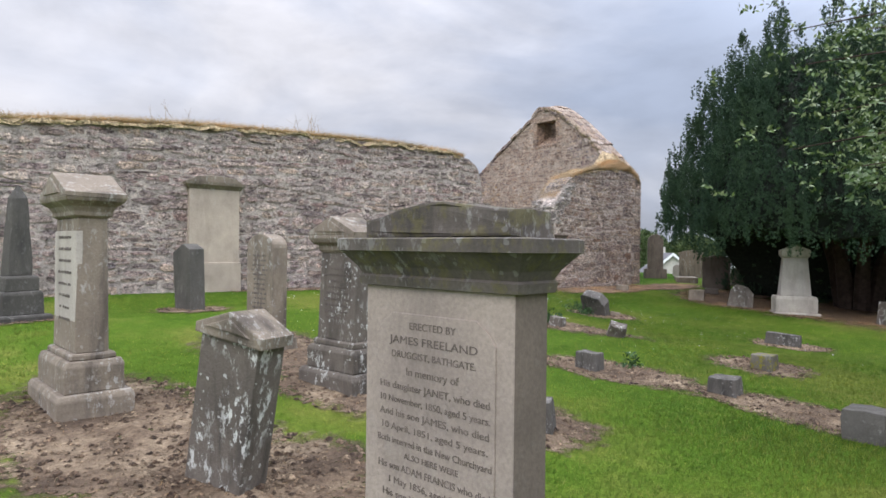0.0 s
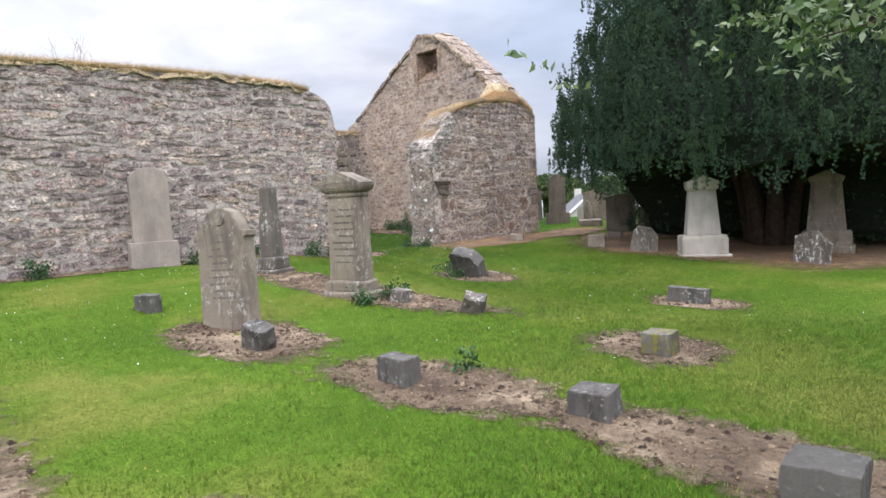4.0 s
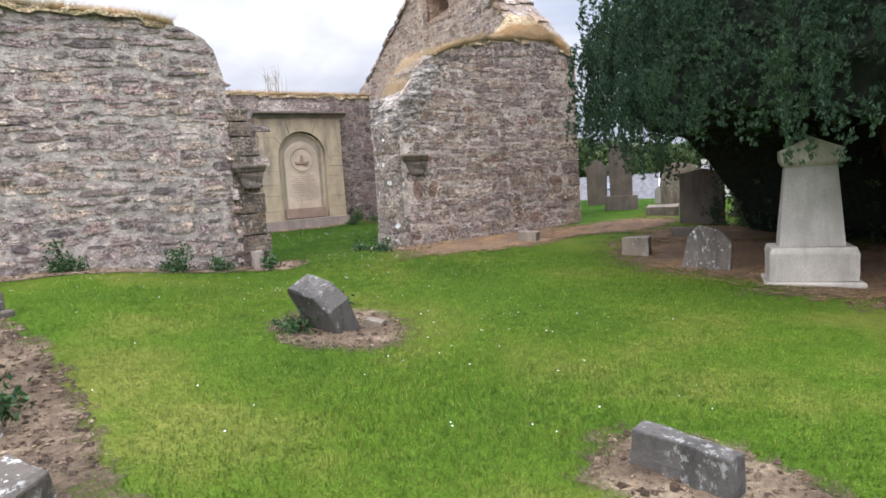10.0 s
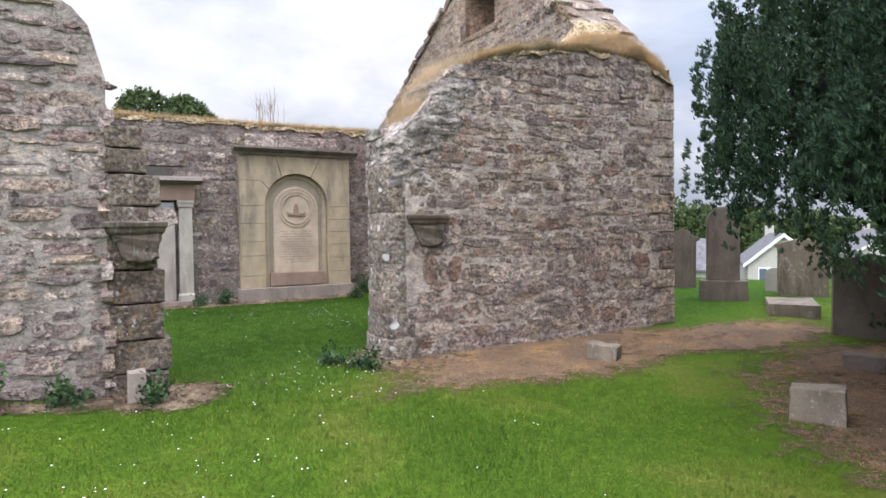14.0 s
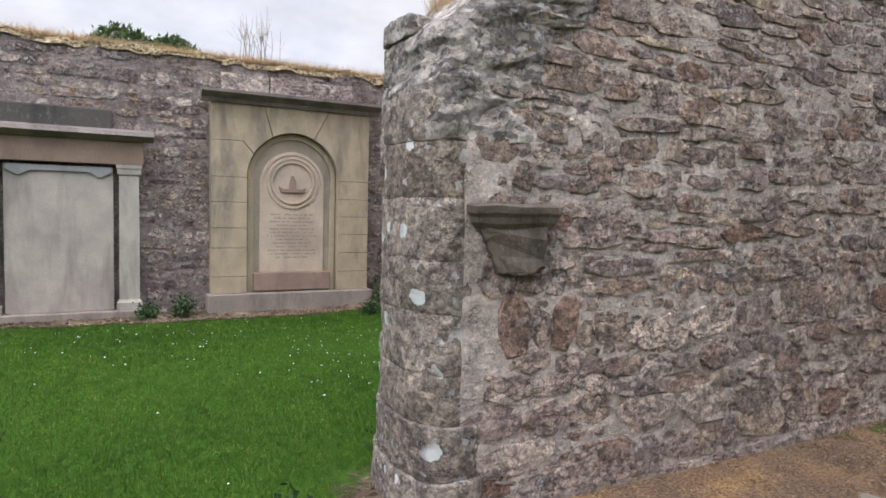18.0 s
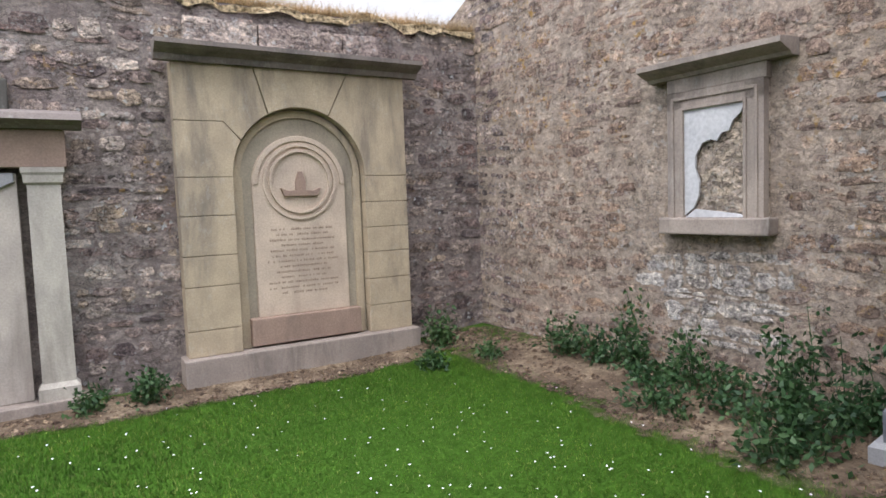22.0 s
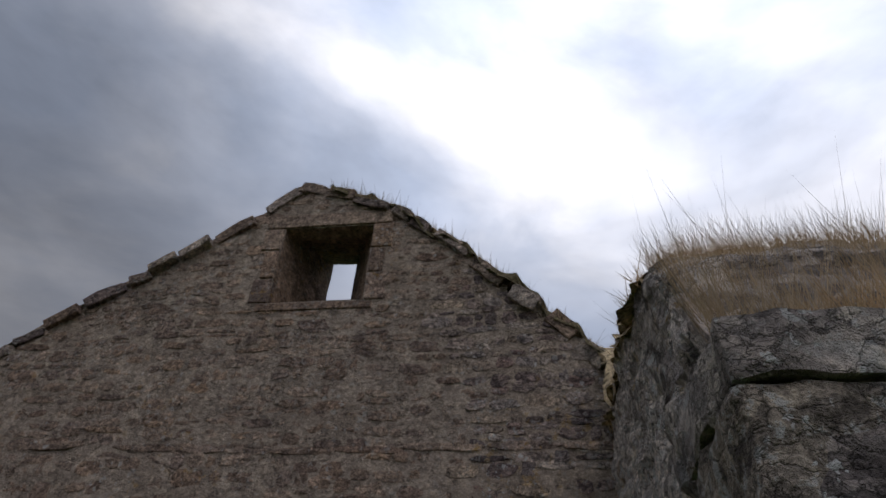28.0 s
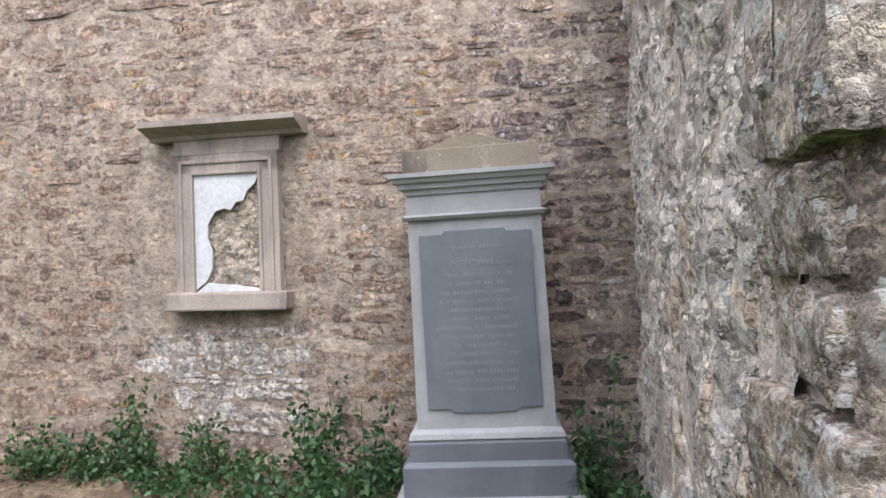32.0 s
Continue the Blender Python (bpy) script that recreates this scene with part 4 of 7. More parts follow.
def patch_rim(k, a):
    """How far the ragged edge of patch k reaches, as a share of its half-lengths."""
    v = Vector((math.cos(a) * 1.6 + k * 7.1, math.sin(a) * 1.6, k * 3.3))
    w = Vector((math.cos(a) * 6 + k * 2.1, math.sin(a) * 6, k * 5.3))
    return 1 + 0.22 * noise.noise(v) + 0.10 * noise.noise(w)


RIMS = [np.array([patch_rim(k, 2 * math.pi * i / 96) for i in range(97)]) for k in range(len(PATCHES))]


def in_patch(x, y, grow=0.0, rag=1.0):
    hit = np.zeros(np.shape(x), bool)
    for k, (cx, cy, rx, ry, turn, _) in enumerate(PATCHES):
        c, s = math.cos(radians(turn)), math.sin(radians(turn))
        u, v = ((x - cx) * c + (y - cy) * s) / (rx + grow), (-(x - cx) * s + (y - cy) * c) / (ry + grow)
        a = np.mod(np.arctan2(v, u), 2 * math.pi)
        hit |= np.hypot(u, v) < np.interp(a, np.linspace(0, 2 * math.pi, 97), RIMS[k]) * rag
    return hit


for k, (cx, cy, rx, ry, turn, litter) in enumerate(PATCHES):
    bm = nb()
    lay_ = bm.verts.layers.float.new("rim")
    c, s = math.cos(radians(turn)), math.sin(radians(turn))
    rings, N = [], 96
    fr = [0.0, 0.12, 0.25, 0.38, 0.5, 0.62, 0.74, 0.85, 0.95, 1.06, 1.18]
    for f in fr[1:]:
        ring = []
        for i in range(N):
            a = 2 * math.pi * i / N
            r = f * RIMS[k][i]
            u, v = r * rx * math.cos(a), r * ry * math.sin(a)
            x, y = cx + u * c - v * s, cy + u * s + v * c
            lift = 0.004
            z = gz(x, y) + lift + (noise.noise(Vector((x * 7, y * 7, k))) * 0.02 + noise.noise(Vector((x * 21, y * 21, k))) * 0.01) * max(0.0, 0.95 - f)
            ring.append(bm.verts.new((x, y, z + 0.003 + 0.0012 * (k % 5))))
        rings.append(ring)
    mid_v = bm.verts.new((cx, cy, gz(cx, cy) + 0.035))
    for i in range(N):
        bm.faces.new((mid_v, rings[0][i], rings[0][(i + 1) % N]))
    for a_, b_ in zip(rings, rings[1:]):
        for i in range(N):
            bm.faces.new((a_[i], b_[i], b_[(i + 1) % N], a_[(i + 1) % N]))
    for f, ring in zip(fr[1:], rings):
        for v in ring:
            v[lay_] = f
    tagged(part("soil_patch", bm, M_LITTER if litter else M_SOIL, None), "rusty yew needle litter over bare earth" if litter else "bare brown earth worn through the lawn", "soil", kind="structure")

# clods, chips and small stones on the bare earth
M_CLOD = masonry("clods", [(0.08, 0.054, 0.037), (0.14, 0.10, 0.068), (0.20, 0.145, 0.10), (0.28, 0.22, 0.155)], "island", 0.0, 0.0, 0.2, 60.0, 0.8)
crng = np.random.default_rng(3)
oct_v = np.array([(1, 0, 0), (0, 1, 0), (-1, 0, 0), (0, -1, 0), (0, 0, 1), (0.6, 0.6, -0.4), (-0.6, -0.5, -0.4)], float)
oct_f = [(0, 1, 4), (1, 2, 4), (2, 3, 4), (3, 0, 4), (0, 5, 1), (1, 5, 2), (2, 6, 3), (3, 6, 0)]
vv, ff, cnt = [], [], 0
for k, (cx, cy, rx, ry, turn, litter) in enumerate(PATCHES):
    dens = 260 if litter else 520
    num = int(dens * rx * ry * math.pi)
    a, r = crng.uniform(0, 2 * math.pi, num), np.sqrt(crng.uniform(0, 0.9, num))
    u, v = r * rx * np.cos(a), r * ry * np.sin(a)
    c, s = math.cos(radians(turn)), math.sin(radians(turn))
    x, y = cx + u * c - v * s, cy + u * s + v * c
    size = (0.45 if litter else 1.0) * 0.005 + (0.012 if litter else 0.03) * crng.power(0.22, num)
    zz = ground_z(x, y) + 0.012
    for i in range(num):
        if -0.05 < y[i] < 0.8 and (x[i] < -2.5 or 0 < x[i] < 4.6):
            continue
        q = oct_v * (size[i] * crng.uniform(0.6, 1.4, (7, 3))) * (1, 1, 0.6)
        g = crng.uniform(0, 6.28)
        q = np.stack([q[:, 0] * math.cos(g) - q[:, 1] * math.sin(g), q[:, 0] * math.sin(g) + q[:, 1] * math.cos(g), q[:, 2]], -1)
        vv.append(q + (x[i], y[i], zz[i]))
        ff += [(p0 + cnt, p1 + cnt, p2 + cnt) for p0, p1, p2 in oct_f]
        cnt += 7
me = bpy.data.meshes.new("clods")
me.from_pydata(np.concatenate(vv).tolist(), [], ff)
me.materials.append(M_CLOD)
tagged(new("clods", me), "loose clods and chips of earth on bare patches", "soil", kind="stuff")


# fallen needles and twigs on the litter
nr = np.random.default_rng(17)
vv = []
for k, (cx, cy, rx, ry, turn, litter) in enumerate(PATCHES):
    num = int((5200 if litter else 420) * rx * ry)
    a, r = nr.uniform(0, 2 * math.pi, num), np.sqrt(nr.uniform(0, 1.0, num)) * np.interp(0, [0], [1])
    u, v = r * rx * np.cos(a), r * ry * np.sin(a)
    c, s = math.cos(radians(turn)), math.sin(radians(turn))
    x, y = cx + u * c - v * s, cy + u * s + v * c
    z = ground_z(x, y) + nr.uniform(0.012, 0.024, num)
    g, l = nr.uniform(0, 6.28, num), nr.uniform(0.012, 0.04, num)
    w_ = 0.003
    vv.append(np.stack([np.stack([x - w_ * np.sin(g), y + w_ * np.cos(g), z], -1), np.stack([x + w_ * np.sin(g), y - w_ * np.cos(g), z], -1), np.stack([x + l * np.cos(g), y + l * np.sin(g), z + nr.uniform(-0.004, 0.01, num)], -1)], 1).reshape(-1, 3))
M_NEEDLE = leafy("fallen_needles", [(0.10, 0.055, 0.03), (0.2, 0.11, 0.045), (0.32, 0.2, 0.09), (0.15, 0.1, 0.07), (0.42, 0.32, 0.2)], 0.9, 0.1)
triangles_mesh("fallen_needles", np.concatenate(vv), M_NEEDLE, "brown fallen needles and bits of straw", "litter")

# grass blades, thickest along the line walked
TRACK = np.array([(-14, -12.4), (-11.5, -11.5), (-9, -11), (-6.8, -10.3), (-5, -9), (-3.4, -7.1), (-2.2, -5), (-1.4, -2.6), (-1, -0.5), (-0.8, 1.2)])
M_BLADE = leafy("grass_blade", [(0.054, 0.132, 0.011), (0.072, 0.152, 0.014), (0.094, 0.172, 0.019), (0.126, 0.188, 0.029), (0.195, 0.212, 0.055)], 0.6, 0.4, True)


def away(x, y):
    best = np.full(len(x), 99.0)
    for (ax, ay), (bx, by) in zip(TRACK, TRACK[1:]):
        dx, dy = bx - ax, by - ay
        k = np.clip(((x - ax) * dx + (y - ay) * dy) / (dx * dx + dy * dy), 0, 1)
        best = np.minimum(best, np.hypot(x - ax - k * dx, y - ay - k * dy))
    return best


def solid(x, y):
    return ((y > -0.03) & (y < 0.8) & ((x < -2.2) | ((x > -0.15) & (x < 4.65)))) | ((x > 3.1) & (x < 4.65) & (y > -0.1)) | (y > 6.45)


def blades(num, region, keep, height, seed, width=0.0042, lean=0.5):
    r = np.random.default_rng(seed)
    x, y = r.uniform(region[0], region[1], num), r.uniform(region[2], region[3], num)
    d = away(x, y)
    ok = (r.uniform(0, 1, num) < keep(d)) & ~in_patch(x, y, 0.0, 1.0 - 0.34 * r.uniform(0, 1, num)) & ~solid(x, y)
    x, y = x[ok], y[ok]
    k = len(x)
    a, l = r.uniform(0, 2 * math.pi, k), r.uniform(*height, k)
    thin = 0.5 + 0.5 * np.sin(x * 0.9 + 1.3 * np.sin(y * 0.7)) * np.sin(y * 1.1 + x * 0.4)
    l = l * (0.75 + 0.5 * thin)
    ox, oy = np.cos(a + 1.57) * width, np.sin(a + 1.57) * width
    lx, ly = np.cos(a) * l * r.uniform(0, lean, k), np.sin(a) * l * r.uniform(0, lean, k)
    z = ground_z(x, y) - 0.004
    v = np.stack([np.stack([x - ox, y - oy, z], -1), np.stack([x + ox, y + oy, z], -1), np.stack([x + lx, y + ly, z + l], -1)], 1)
    return v.reshape(-1, 3)


g1 = blades(1700000, (-16, 5, -15.5, 6.4), lambda d: np.clip(1.25 - d / 3.2, 0.04, 1.0), (0.016, 0.04), 21, 0.003, 1.3)
g2 = blades(600000, (-19, 12, -17, 6.4), lambda d: np.clip(d / 4, 0, 0.9), (0.012, 0.026), 22, 0.006, 1.3)
g3 = blades(110000, (-4.0, 3.2, 0.8, 6.4), lambda d: np.clip(d / 3.2 - 0.25, 0, 1) * 0.8, (0.014, 0.036), 23, 0.0045, 0.9)
triangles_mesh("grass", np.concatenate([g1, g2, g3]), M_BLADE, "short green lawn grass", "grass")
# clover and daisy heads, white specks in the lawn
r = np.random.default_rng(8)
M_DAISY = plain("daisy_white", (0.8, 0.8, 0.78), 0.7, 0.05, relief=0)
cl = [(-6.5, -1.2, 3.0, 0.8, 150), (-0.8, -0.6, 1.2, 1.0, 130), (-2.2, -2.2, 1.5, 1.2, 110), (1.2, 3.4, 1.6, 1.9, 260), (-1.5, 4.8, 2.0, 1.2, 110), (-4.5, -6.5, 4.0, 2.5, 90), (-8.5, -4.2, 1.8, 1.2, 70), (-1.8, -4.6, 1.5, 1.2, 60)]
vv = []
for cx, cy, sx, sy, num in cl:
    num = int(num * 0.65)
    x, y = r.normal(cx, sx * 0.55, num), r.normal(cy, sy * 0.55, num)
    ok = ~in_patch(x, y) & ~solid(x, y)
    for px_, py_ in zip(x[ok], y[ok]):
        z, s_ = gz(px_, py_) + r.uniform(0.03, 0.06), r.uniform(0.005, 0.009)
        ring = [(px_ + s_ * math.cos(q), py_ + s_ * math.sin(q), z + s_ * 0.4 * (i % 2)) for i, q in enumerate(np.linspace(0, 2 * math.pi, 7)[:-1])]
        for i in range(6):
            vv += [(px_, py_, z + s_ * 0.7), ring[i], ring[(i + 1) % 6]]
triangles_mesh("daisies", np.array(vv), M_DAISY, "small white daisies and clover heads in the lawn", "flowers")

# dry turf along the wall heads
M_TURF = plain("dry_turf", (0.36, 0.275, 0.165), 0.95, 0.9, 30.0, relief=1.0)
M_SODDARK = plain("dark_sod", (0.13, 0.105, 0.06), 0.95, 0.7, 40.0, relief=1.0)
M_STRAW = leafy("dry_straw", [(0.54, 0.40, 0.255), (0.64, 0.49, 0.325), (0.46, 0.335, 0.21), (0.70, 0.56, 0.40), (0.34, 0.245, 0.15)], 0.8, 0.2)


def turf(name, line, deep, seed, count, tall=(0.05, 0.16), thick=0.09, label="band of dry yellow grass on a wall head", sod=None):
    """Sod along a line of (x, y, z, inward x, inward y), with a fringe of straw."""
    rr = np.random.default_rng(seed)
    bm = nb()
    rows_ = []
    for i, (x, y, z, ix, iy) in enumerate(line):
        row = []
        thk = thick * (0.35 + 1.5 * abs(noise.noise(Vector((x * 1.7, y * 1.7, seed)))))
        for f, lift in ((-0.04, -0.05), (-0.03, thk * 0.5), (0.12, thk), (0.5, thk * 1.3), (0.88, thk), (1.02, 0.0)):
            q = Vector((x + ix * deep * f, y + iy * deep * f, z + lift))
            row.append(bm.verts.new(q + noise.noise_vector(q * 3.1) * 0.07))
        rows_.append(row)
    for a_, b_ in zip(rows_, rows_[1:]):
        for i in range(5):
            bm.faces.new((a_[i], b_[i], b_[i + 1], a_[i + 1]))
    bmesh.ops.subdivide_edges(bm, edges=bm.edges[:], cuts=2, use_grid_fill=True)
    worn(bm, 0.05, 6.0)
    worn(bm, 0.03, 19.0)
    ob = tagged(part(name, bm, sod or M_TURF, None), label, "grass", kind="structure")
    ln = np.array(line, float)
    tpar = rr.uniform(0, len(ln) - 1.001, count)
    i0 = tpar.astype(int)
    f = (tpar - i0)[:, None]
    q = ln[i0] * (1 - f) + ln[i0 + 1] * f
    d = rr.beta(0.8, 1.2, count) * deep
    x, y, z = q[:, 0] + q[:, 3] * d, q[:, 1] + q[:, 4] * d, q[:, 2] + thick * 0.7
    l = rr.uniform(*tall, count) * (0.5 + rr.uniform(0, 1, count) ** 2)
    a = rr.uniform(0, 2 * math.pi, count)
    le = rr.uniform(0.2, 1.2, count)
    bias = np.where(d < deep * 0.3, -0.7, 0.0)
    lx, ly = (np.cos(a) * le + q[:, 3] * bias) * l, (np.sin(a) * le + q[:, 4] * bias) * l
    wd = 0.0032
    v = np.stack([np.stack([x - wd, y - wd * np.cos(a), z - 0.03], -1), np.stack([x + wd, y + wd * np.cos(a), z - 0.03], -1), np.stack([x + lx, y + ly, z + l * 0.8 - 0.35 * np.abs(bias) * l], -1)], 1)
    me = triangles_mesh("straw", v.reshape(-1, 3), M_STRAW, "", "")
    me.parent = ob

    return ob


turf("turf_long_wall", [(LX + u, 0.0, interp(LONG_TOP, u), 0, 1) for u in np.arange(0, 15.0, 0.25)], 0.75, 31, 60000, (0.05, 0.17), 0.06)
turf("turf_stub", [(u, 0.02, interp(STUB_TOP, u) + 0.0, 0.1 if u > 1 else 0.0, 1) for u in np.arange(1.0, 4.6, 0.15)], 0.78, 32, 30000, (0.04, 0.14), 0.015)
turf("turf_far_wall", [(FX + u, FY, interp(FAR_TOP, u), 0, 1) for u in np.arange(0, 12.3, 0.3)], 0.7, 33, 42000, (0.05, 0.15), 0.05)


def gable_skew(ulist, seed, label):
    return turf("turf_gable", [(*gpt(u, 0.0, 0).to_2d(), interp(GABLE_TOP, u), gout.x, gout.y) for u in ulist], 1.05, seed, 9000, (0.03, 0.11), 0.012, label, M_SODDARK)


gable_skew(np.arange(0.3, 3.3, 0.15), 35, "thin dry grass on the gable's sloping head")


# grassy slope where the stub meets the gable, and the broken wall head above the doorway
bm = nb()
slope = [[(u, y, zf(u)) for u in np.arange(1.2, 4.6, 0.2)] for y, zf in ((0.06, lambda u: interp(STUB_TOP, u) - 0.01), (0.3, lambda u: interp(STUB_TOP, u) + 0.06), (0.6, lambda u: interp(STUB_TOP, u) + 0.08 + 0.55 * sst(2.6, 3.6, u)), (0.8, lambda u: interp(STUB_TOP, u) - 0.02 + 0.75 * sst(2.8, 3.6, u)))]
sv = [[bm.verts.new(Vector(q) + noise.noise_vector(Vector(q) * 2.5) * 0.06) for q in row] for row in slope]
for a_, b_ in zip(sv, sv[1:]):
    for i in range(len(a_) - 1):
        bm.faces.new((a_[i], a_[i + 1], b_[i + 1], b_[i]))
bmesh.ops.subdivide_edges(bm, edges=bm.edges[:], cuts=2, use_grid_fill=True)
worn(bm, 0.09, 5.0)
worn(bm, 0.06, 14.0)
tagged(part("turf_slope", bm, M_TURF, None), "sloping mat of dry yellow grass below the gable", "grass", kind="structure")
rr = np.random.default_rng(77)
cntb = 60000
u, f = rr.uniform(1.2, 4.5, cntb), rr.uniform(0, 1, cntb)
zz = np.interp(u, [q[0] for q in STUB_TOP], [q[1] for q in STUB_TOP]) + 0.04 + f * 0.5 * sst(2.6, 3.6, u)
l, a = rr.uniform(0.03, 0.13, cntb), rr.uniform(0, 6.28, cntb)
l = l * np.clip(0.65 + 0.5 * np.sin(u * 9 + 2.0 * np.sin(u * 3.1)) + 0.5 * np.sin(f * 14 + u * 5), 0.12, 1.8)
zz = zz + rr.uniform(-0.05, 0.0, cntb)
yv = -0.02 + f ** 1.6 * 0.8
v = np.stack([np.stack([u - 0.004, yv, zz], -1), np.stack([u + 0.004, yv, zz], -1), np.stack([u + np.cos(a) * l * 0.5, yv - 0.35 * l + np.sin(a) * l * 0.4, zz + l * 0.7], -1)], 1)
triangles_mesh("long_straw", v.reshape(-1, 3), M_STRAW, "dry yellow grass on the broken wall head", "grass")

# ---- the doorway jambs ----
def at_ground(x, y, turn, lean_back=0.0, lean_side=0.0, sink=0.06):
    """A pose on the lawn; turn: the way along the stone's depth, degrees from east."""
    return Matrix.Translation((x, y, gz(x, y) - sink)) @ Euler((radians(lean_back), radians(lean_side), radians(turn - 90))).to_matrix().to_4x4()


shaft = thing("jamb_shaft", pose(0.13, 0.385, -0.1), "rounded grey jamb shaft of stacked lichened drums", "pillar", kind="structure")
zz_ = 0.0
srng = random.Random(4)
for k, h in enumerate((0.34, 0.27, 0.24, 0.30, 0.26, 0.30, 0.28, 0.24)):
    bm = nb()
    N = 56
    r = 0.40 if k == 0 else (0.375 if k == 1 else 0.345 + srng.uniform(-0.01, 0.01))
    rings = []
    for f, o in ((0.0, -0.005), (0.03, 0.0), (0.2, 0.0), (0.4, 0.0), (0.6, 0.0), (0.8, 0.0), (0.97, 0.0), (1.0, -0.005)):
        ring = []
        for i in range(N):
            a = math.pi * 2 * i / N
            ca, sa = math.cos(a), math.sin(a)
            sq = 1.0 / max(abs(ca) ** 2.5 + abs(sa) ** 2.5, 1e-6) ** (1 / 2.5)
            q = Vector(((r * 0.56 + o) * ca * sq + 0.1, (r * 1.10 + o) * sa * sq, zz_ + h * f))
            ring.append(bm.verts.new(q + noise.noise_vector(q * 4) * 0.02 + noise.noise_vector(q * 14) * 0.010 + noise.noise_vector(q * 40) * 0.004))
        rings.append(ring)
    for a_, b_ in zip(rings, rings[1:]):
        for i in range(N):
            bm.faces.new((a_[i], a_[(i + 1) % N], b_[(i + 1) % N], b_[i]))
    bm.faces.new(rings[-1])
    ob = part("drum", bm, M_SHAFT, shaft)
    for pl in ob.data.polygons:
        pl.use_smooth = True
    zz_ += h
# big irregular blocks of the inner corner, some broken back, under an overhanging ledge
for k, (z0_, z1_, x0_, x1_, y1_) in enumerate(((-0.1, 0.22, 0.10, 0.62, 0.80), (0.23, 0.48, 0.14, 0.50, 0.785), (0.49, 0.86, 0.12, 0.58, 0.80), (0.87, 1.10, 0.16, 0.46, 0.78), (1.11, 1.42, 0.13, 0.56, 0.80), (1.43, 1.60, 0.17, 0.44, 0.78), (1.61, 1.80, 0.19, 0.52, 0.785), (1.81, 2.24, 0.11, 0.48, 0.80), (2.25, 2.47, 0.12, 0.6, 0.805), (2.47, 2.60, 0.11, 0.66, 0.81))):
    bm = box(nb(), x0_, x1_, 0.46, y1_, z0_ + 0.004, z1_ - 0.004, 0.022)
    bmesh.ops.subdivide_edges(bm, edges=[q for q in bm.edges if q.calc_length() > 0.08], cuts=5, use_grid_fill=True)
    worn(bm, 0.022, 5.0, 0, k * 3.0)
    worn(bm, 0.012, 16.0, 0, k * 1.3)
    part("corner_block", worn(bm, 0.005, 42.0, 0, k), M_RAGGED if k == 9 else M_JAMB, wall_stub, "lichen-spotted corner block")
# broken head of the stub above the shaft: a torn mass of rubble core
bm = nb()
HEAD = [(1.9, 0.0), (2.45, 0.05), (2.6, 0.3), (3.05, 0.53), (3.4, 0.93)]
torn = []
levels, around = 46, 64
lay_in = [srng.uniform(-0.008, 0.012) - (0.03 if k in (7, 8) else 0.0) for k in range(24)]
for k in range(levels):
    z = 1.9 + 1.42 * k / (levels - 1)
    x0 = 0.05 + interp(HEAD, z)
    course = (z - 1.9) / 0.085
    ins = lay_in[int(course)] + 0.008 * (course % 1.0 < 0.22)
    ring = []
    for i in range(around):
        a = 2 * math.pi * i / around
        ca, sa = math.cos(a), math.sin(a)
        sq = 1.0 / max(abs(ca) ** 5 + abs(sa) ** 5, 1e-6) ** 0.2
        q = Vector((x0 + 0.34 + (0.34 - ins) * ca * sq, 0.385 + (0.40 - ins * 0.6) * sa * sq, z))
        rough_ = noise.noise_vector(q * 3.2) * 0.03 + noise.noise_vector(Vector((q.x * 8, q.y * 8, q.z * 15))) * 0.026 + noise.noise_vector(q * 28) * 0.008
        ring.append(bm.verts.new(q + rough_))
    torn.append(ring)
for a_, b_ in zip(torn, torn[1:]):
    for i in range(around):
        bm.faces.new((a_[i], a_[(i + 1) % around], b_[(i + 1) % around], b_[i]))
bm.faces.new(torn[-1])
# straw tuft on the torn head
sr = np.random.default_rng(91)
sn = 7000
su, sv_ = sr.beta(1.2, 1.6, sn), sr.uniform(0.05, 0.75, sn)
sx_ = 0.34 + su * 0.95
sz_ = np.interp(sx_, [q[0] for q in STUB_TOP], [q[1] for q in STUB_TOP]) + 0.02
sl, sa = sr.uniform(0.05, 0.22, sn) * (1 + 1.2 * (sr.uniform(0, 1, sn) > 0.985)), sr.uniform(0, 6.28, sn)
sq = np.stack([np.stack([sx_ - 0.0016, sv_, sz_ - 0.05], -1), np.stack([sx_ + 0.0016, sv_ + 0.001, sz_ - 0.05], -1), np.stack([sx_ + np.cos(sa) * sl * 0.45, sv_ + np.sin(sa) * sl * 0.45, sz_ + sl * 0.85], -1)], 1)
triangles_mesh("straw_tuft", sq.reshape(-1, 3), M_STRAW, "tuft of dry straw on the torn wall head", "grass")
part("broken_head", bm, M_RAGGED, wall_stub, "torn grey rubble core with pale lichen")


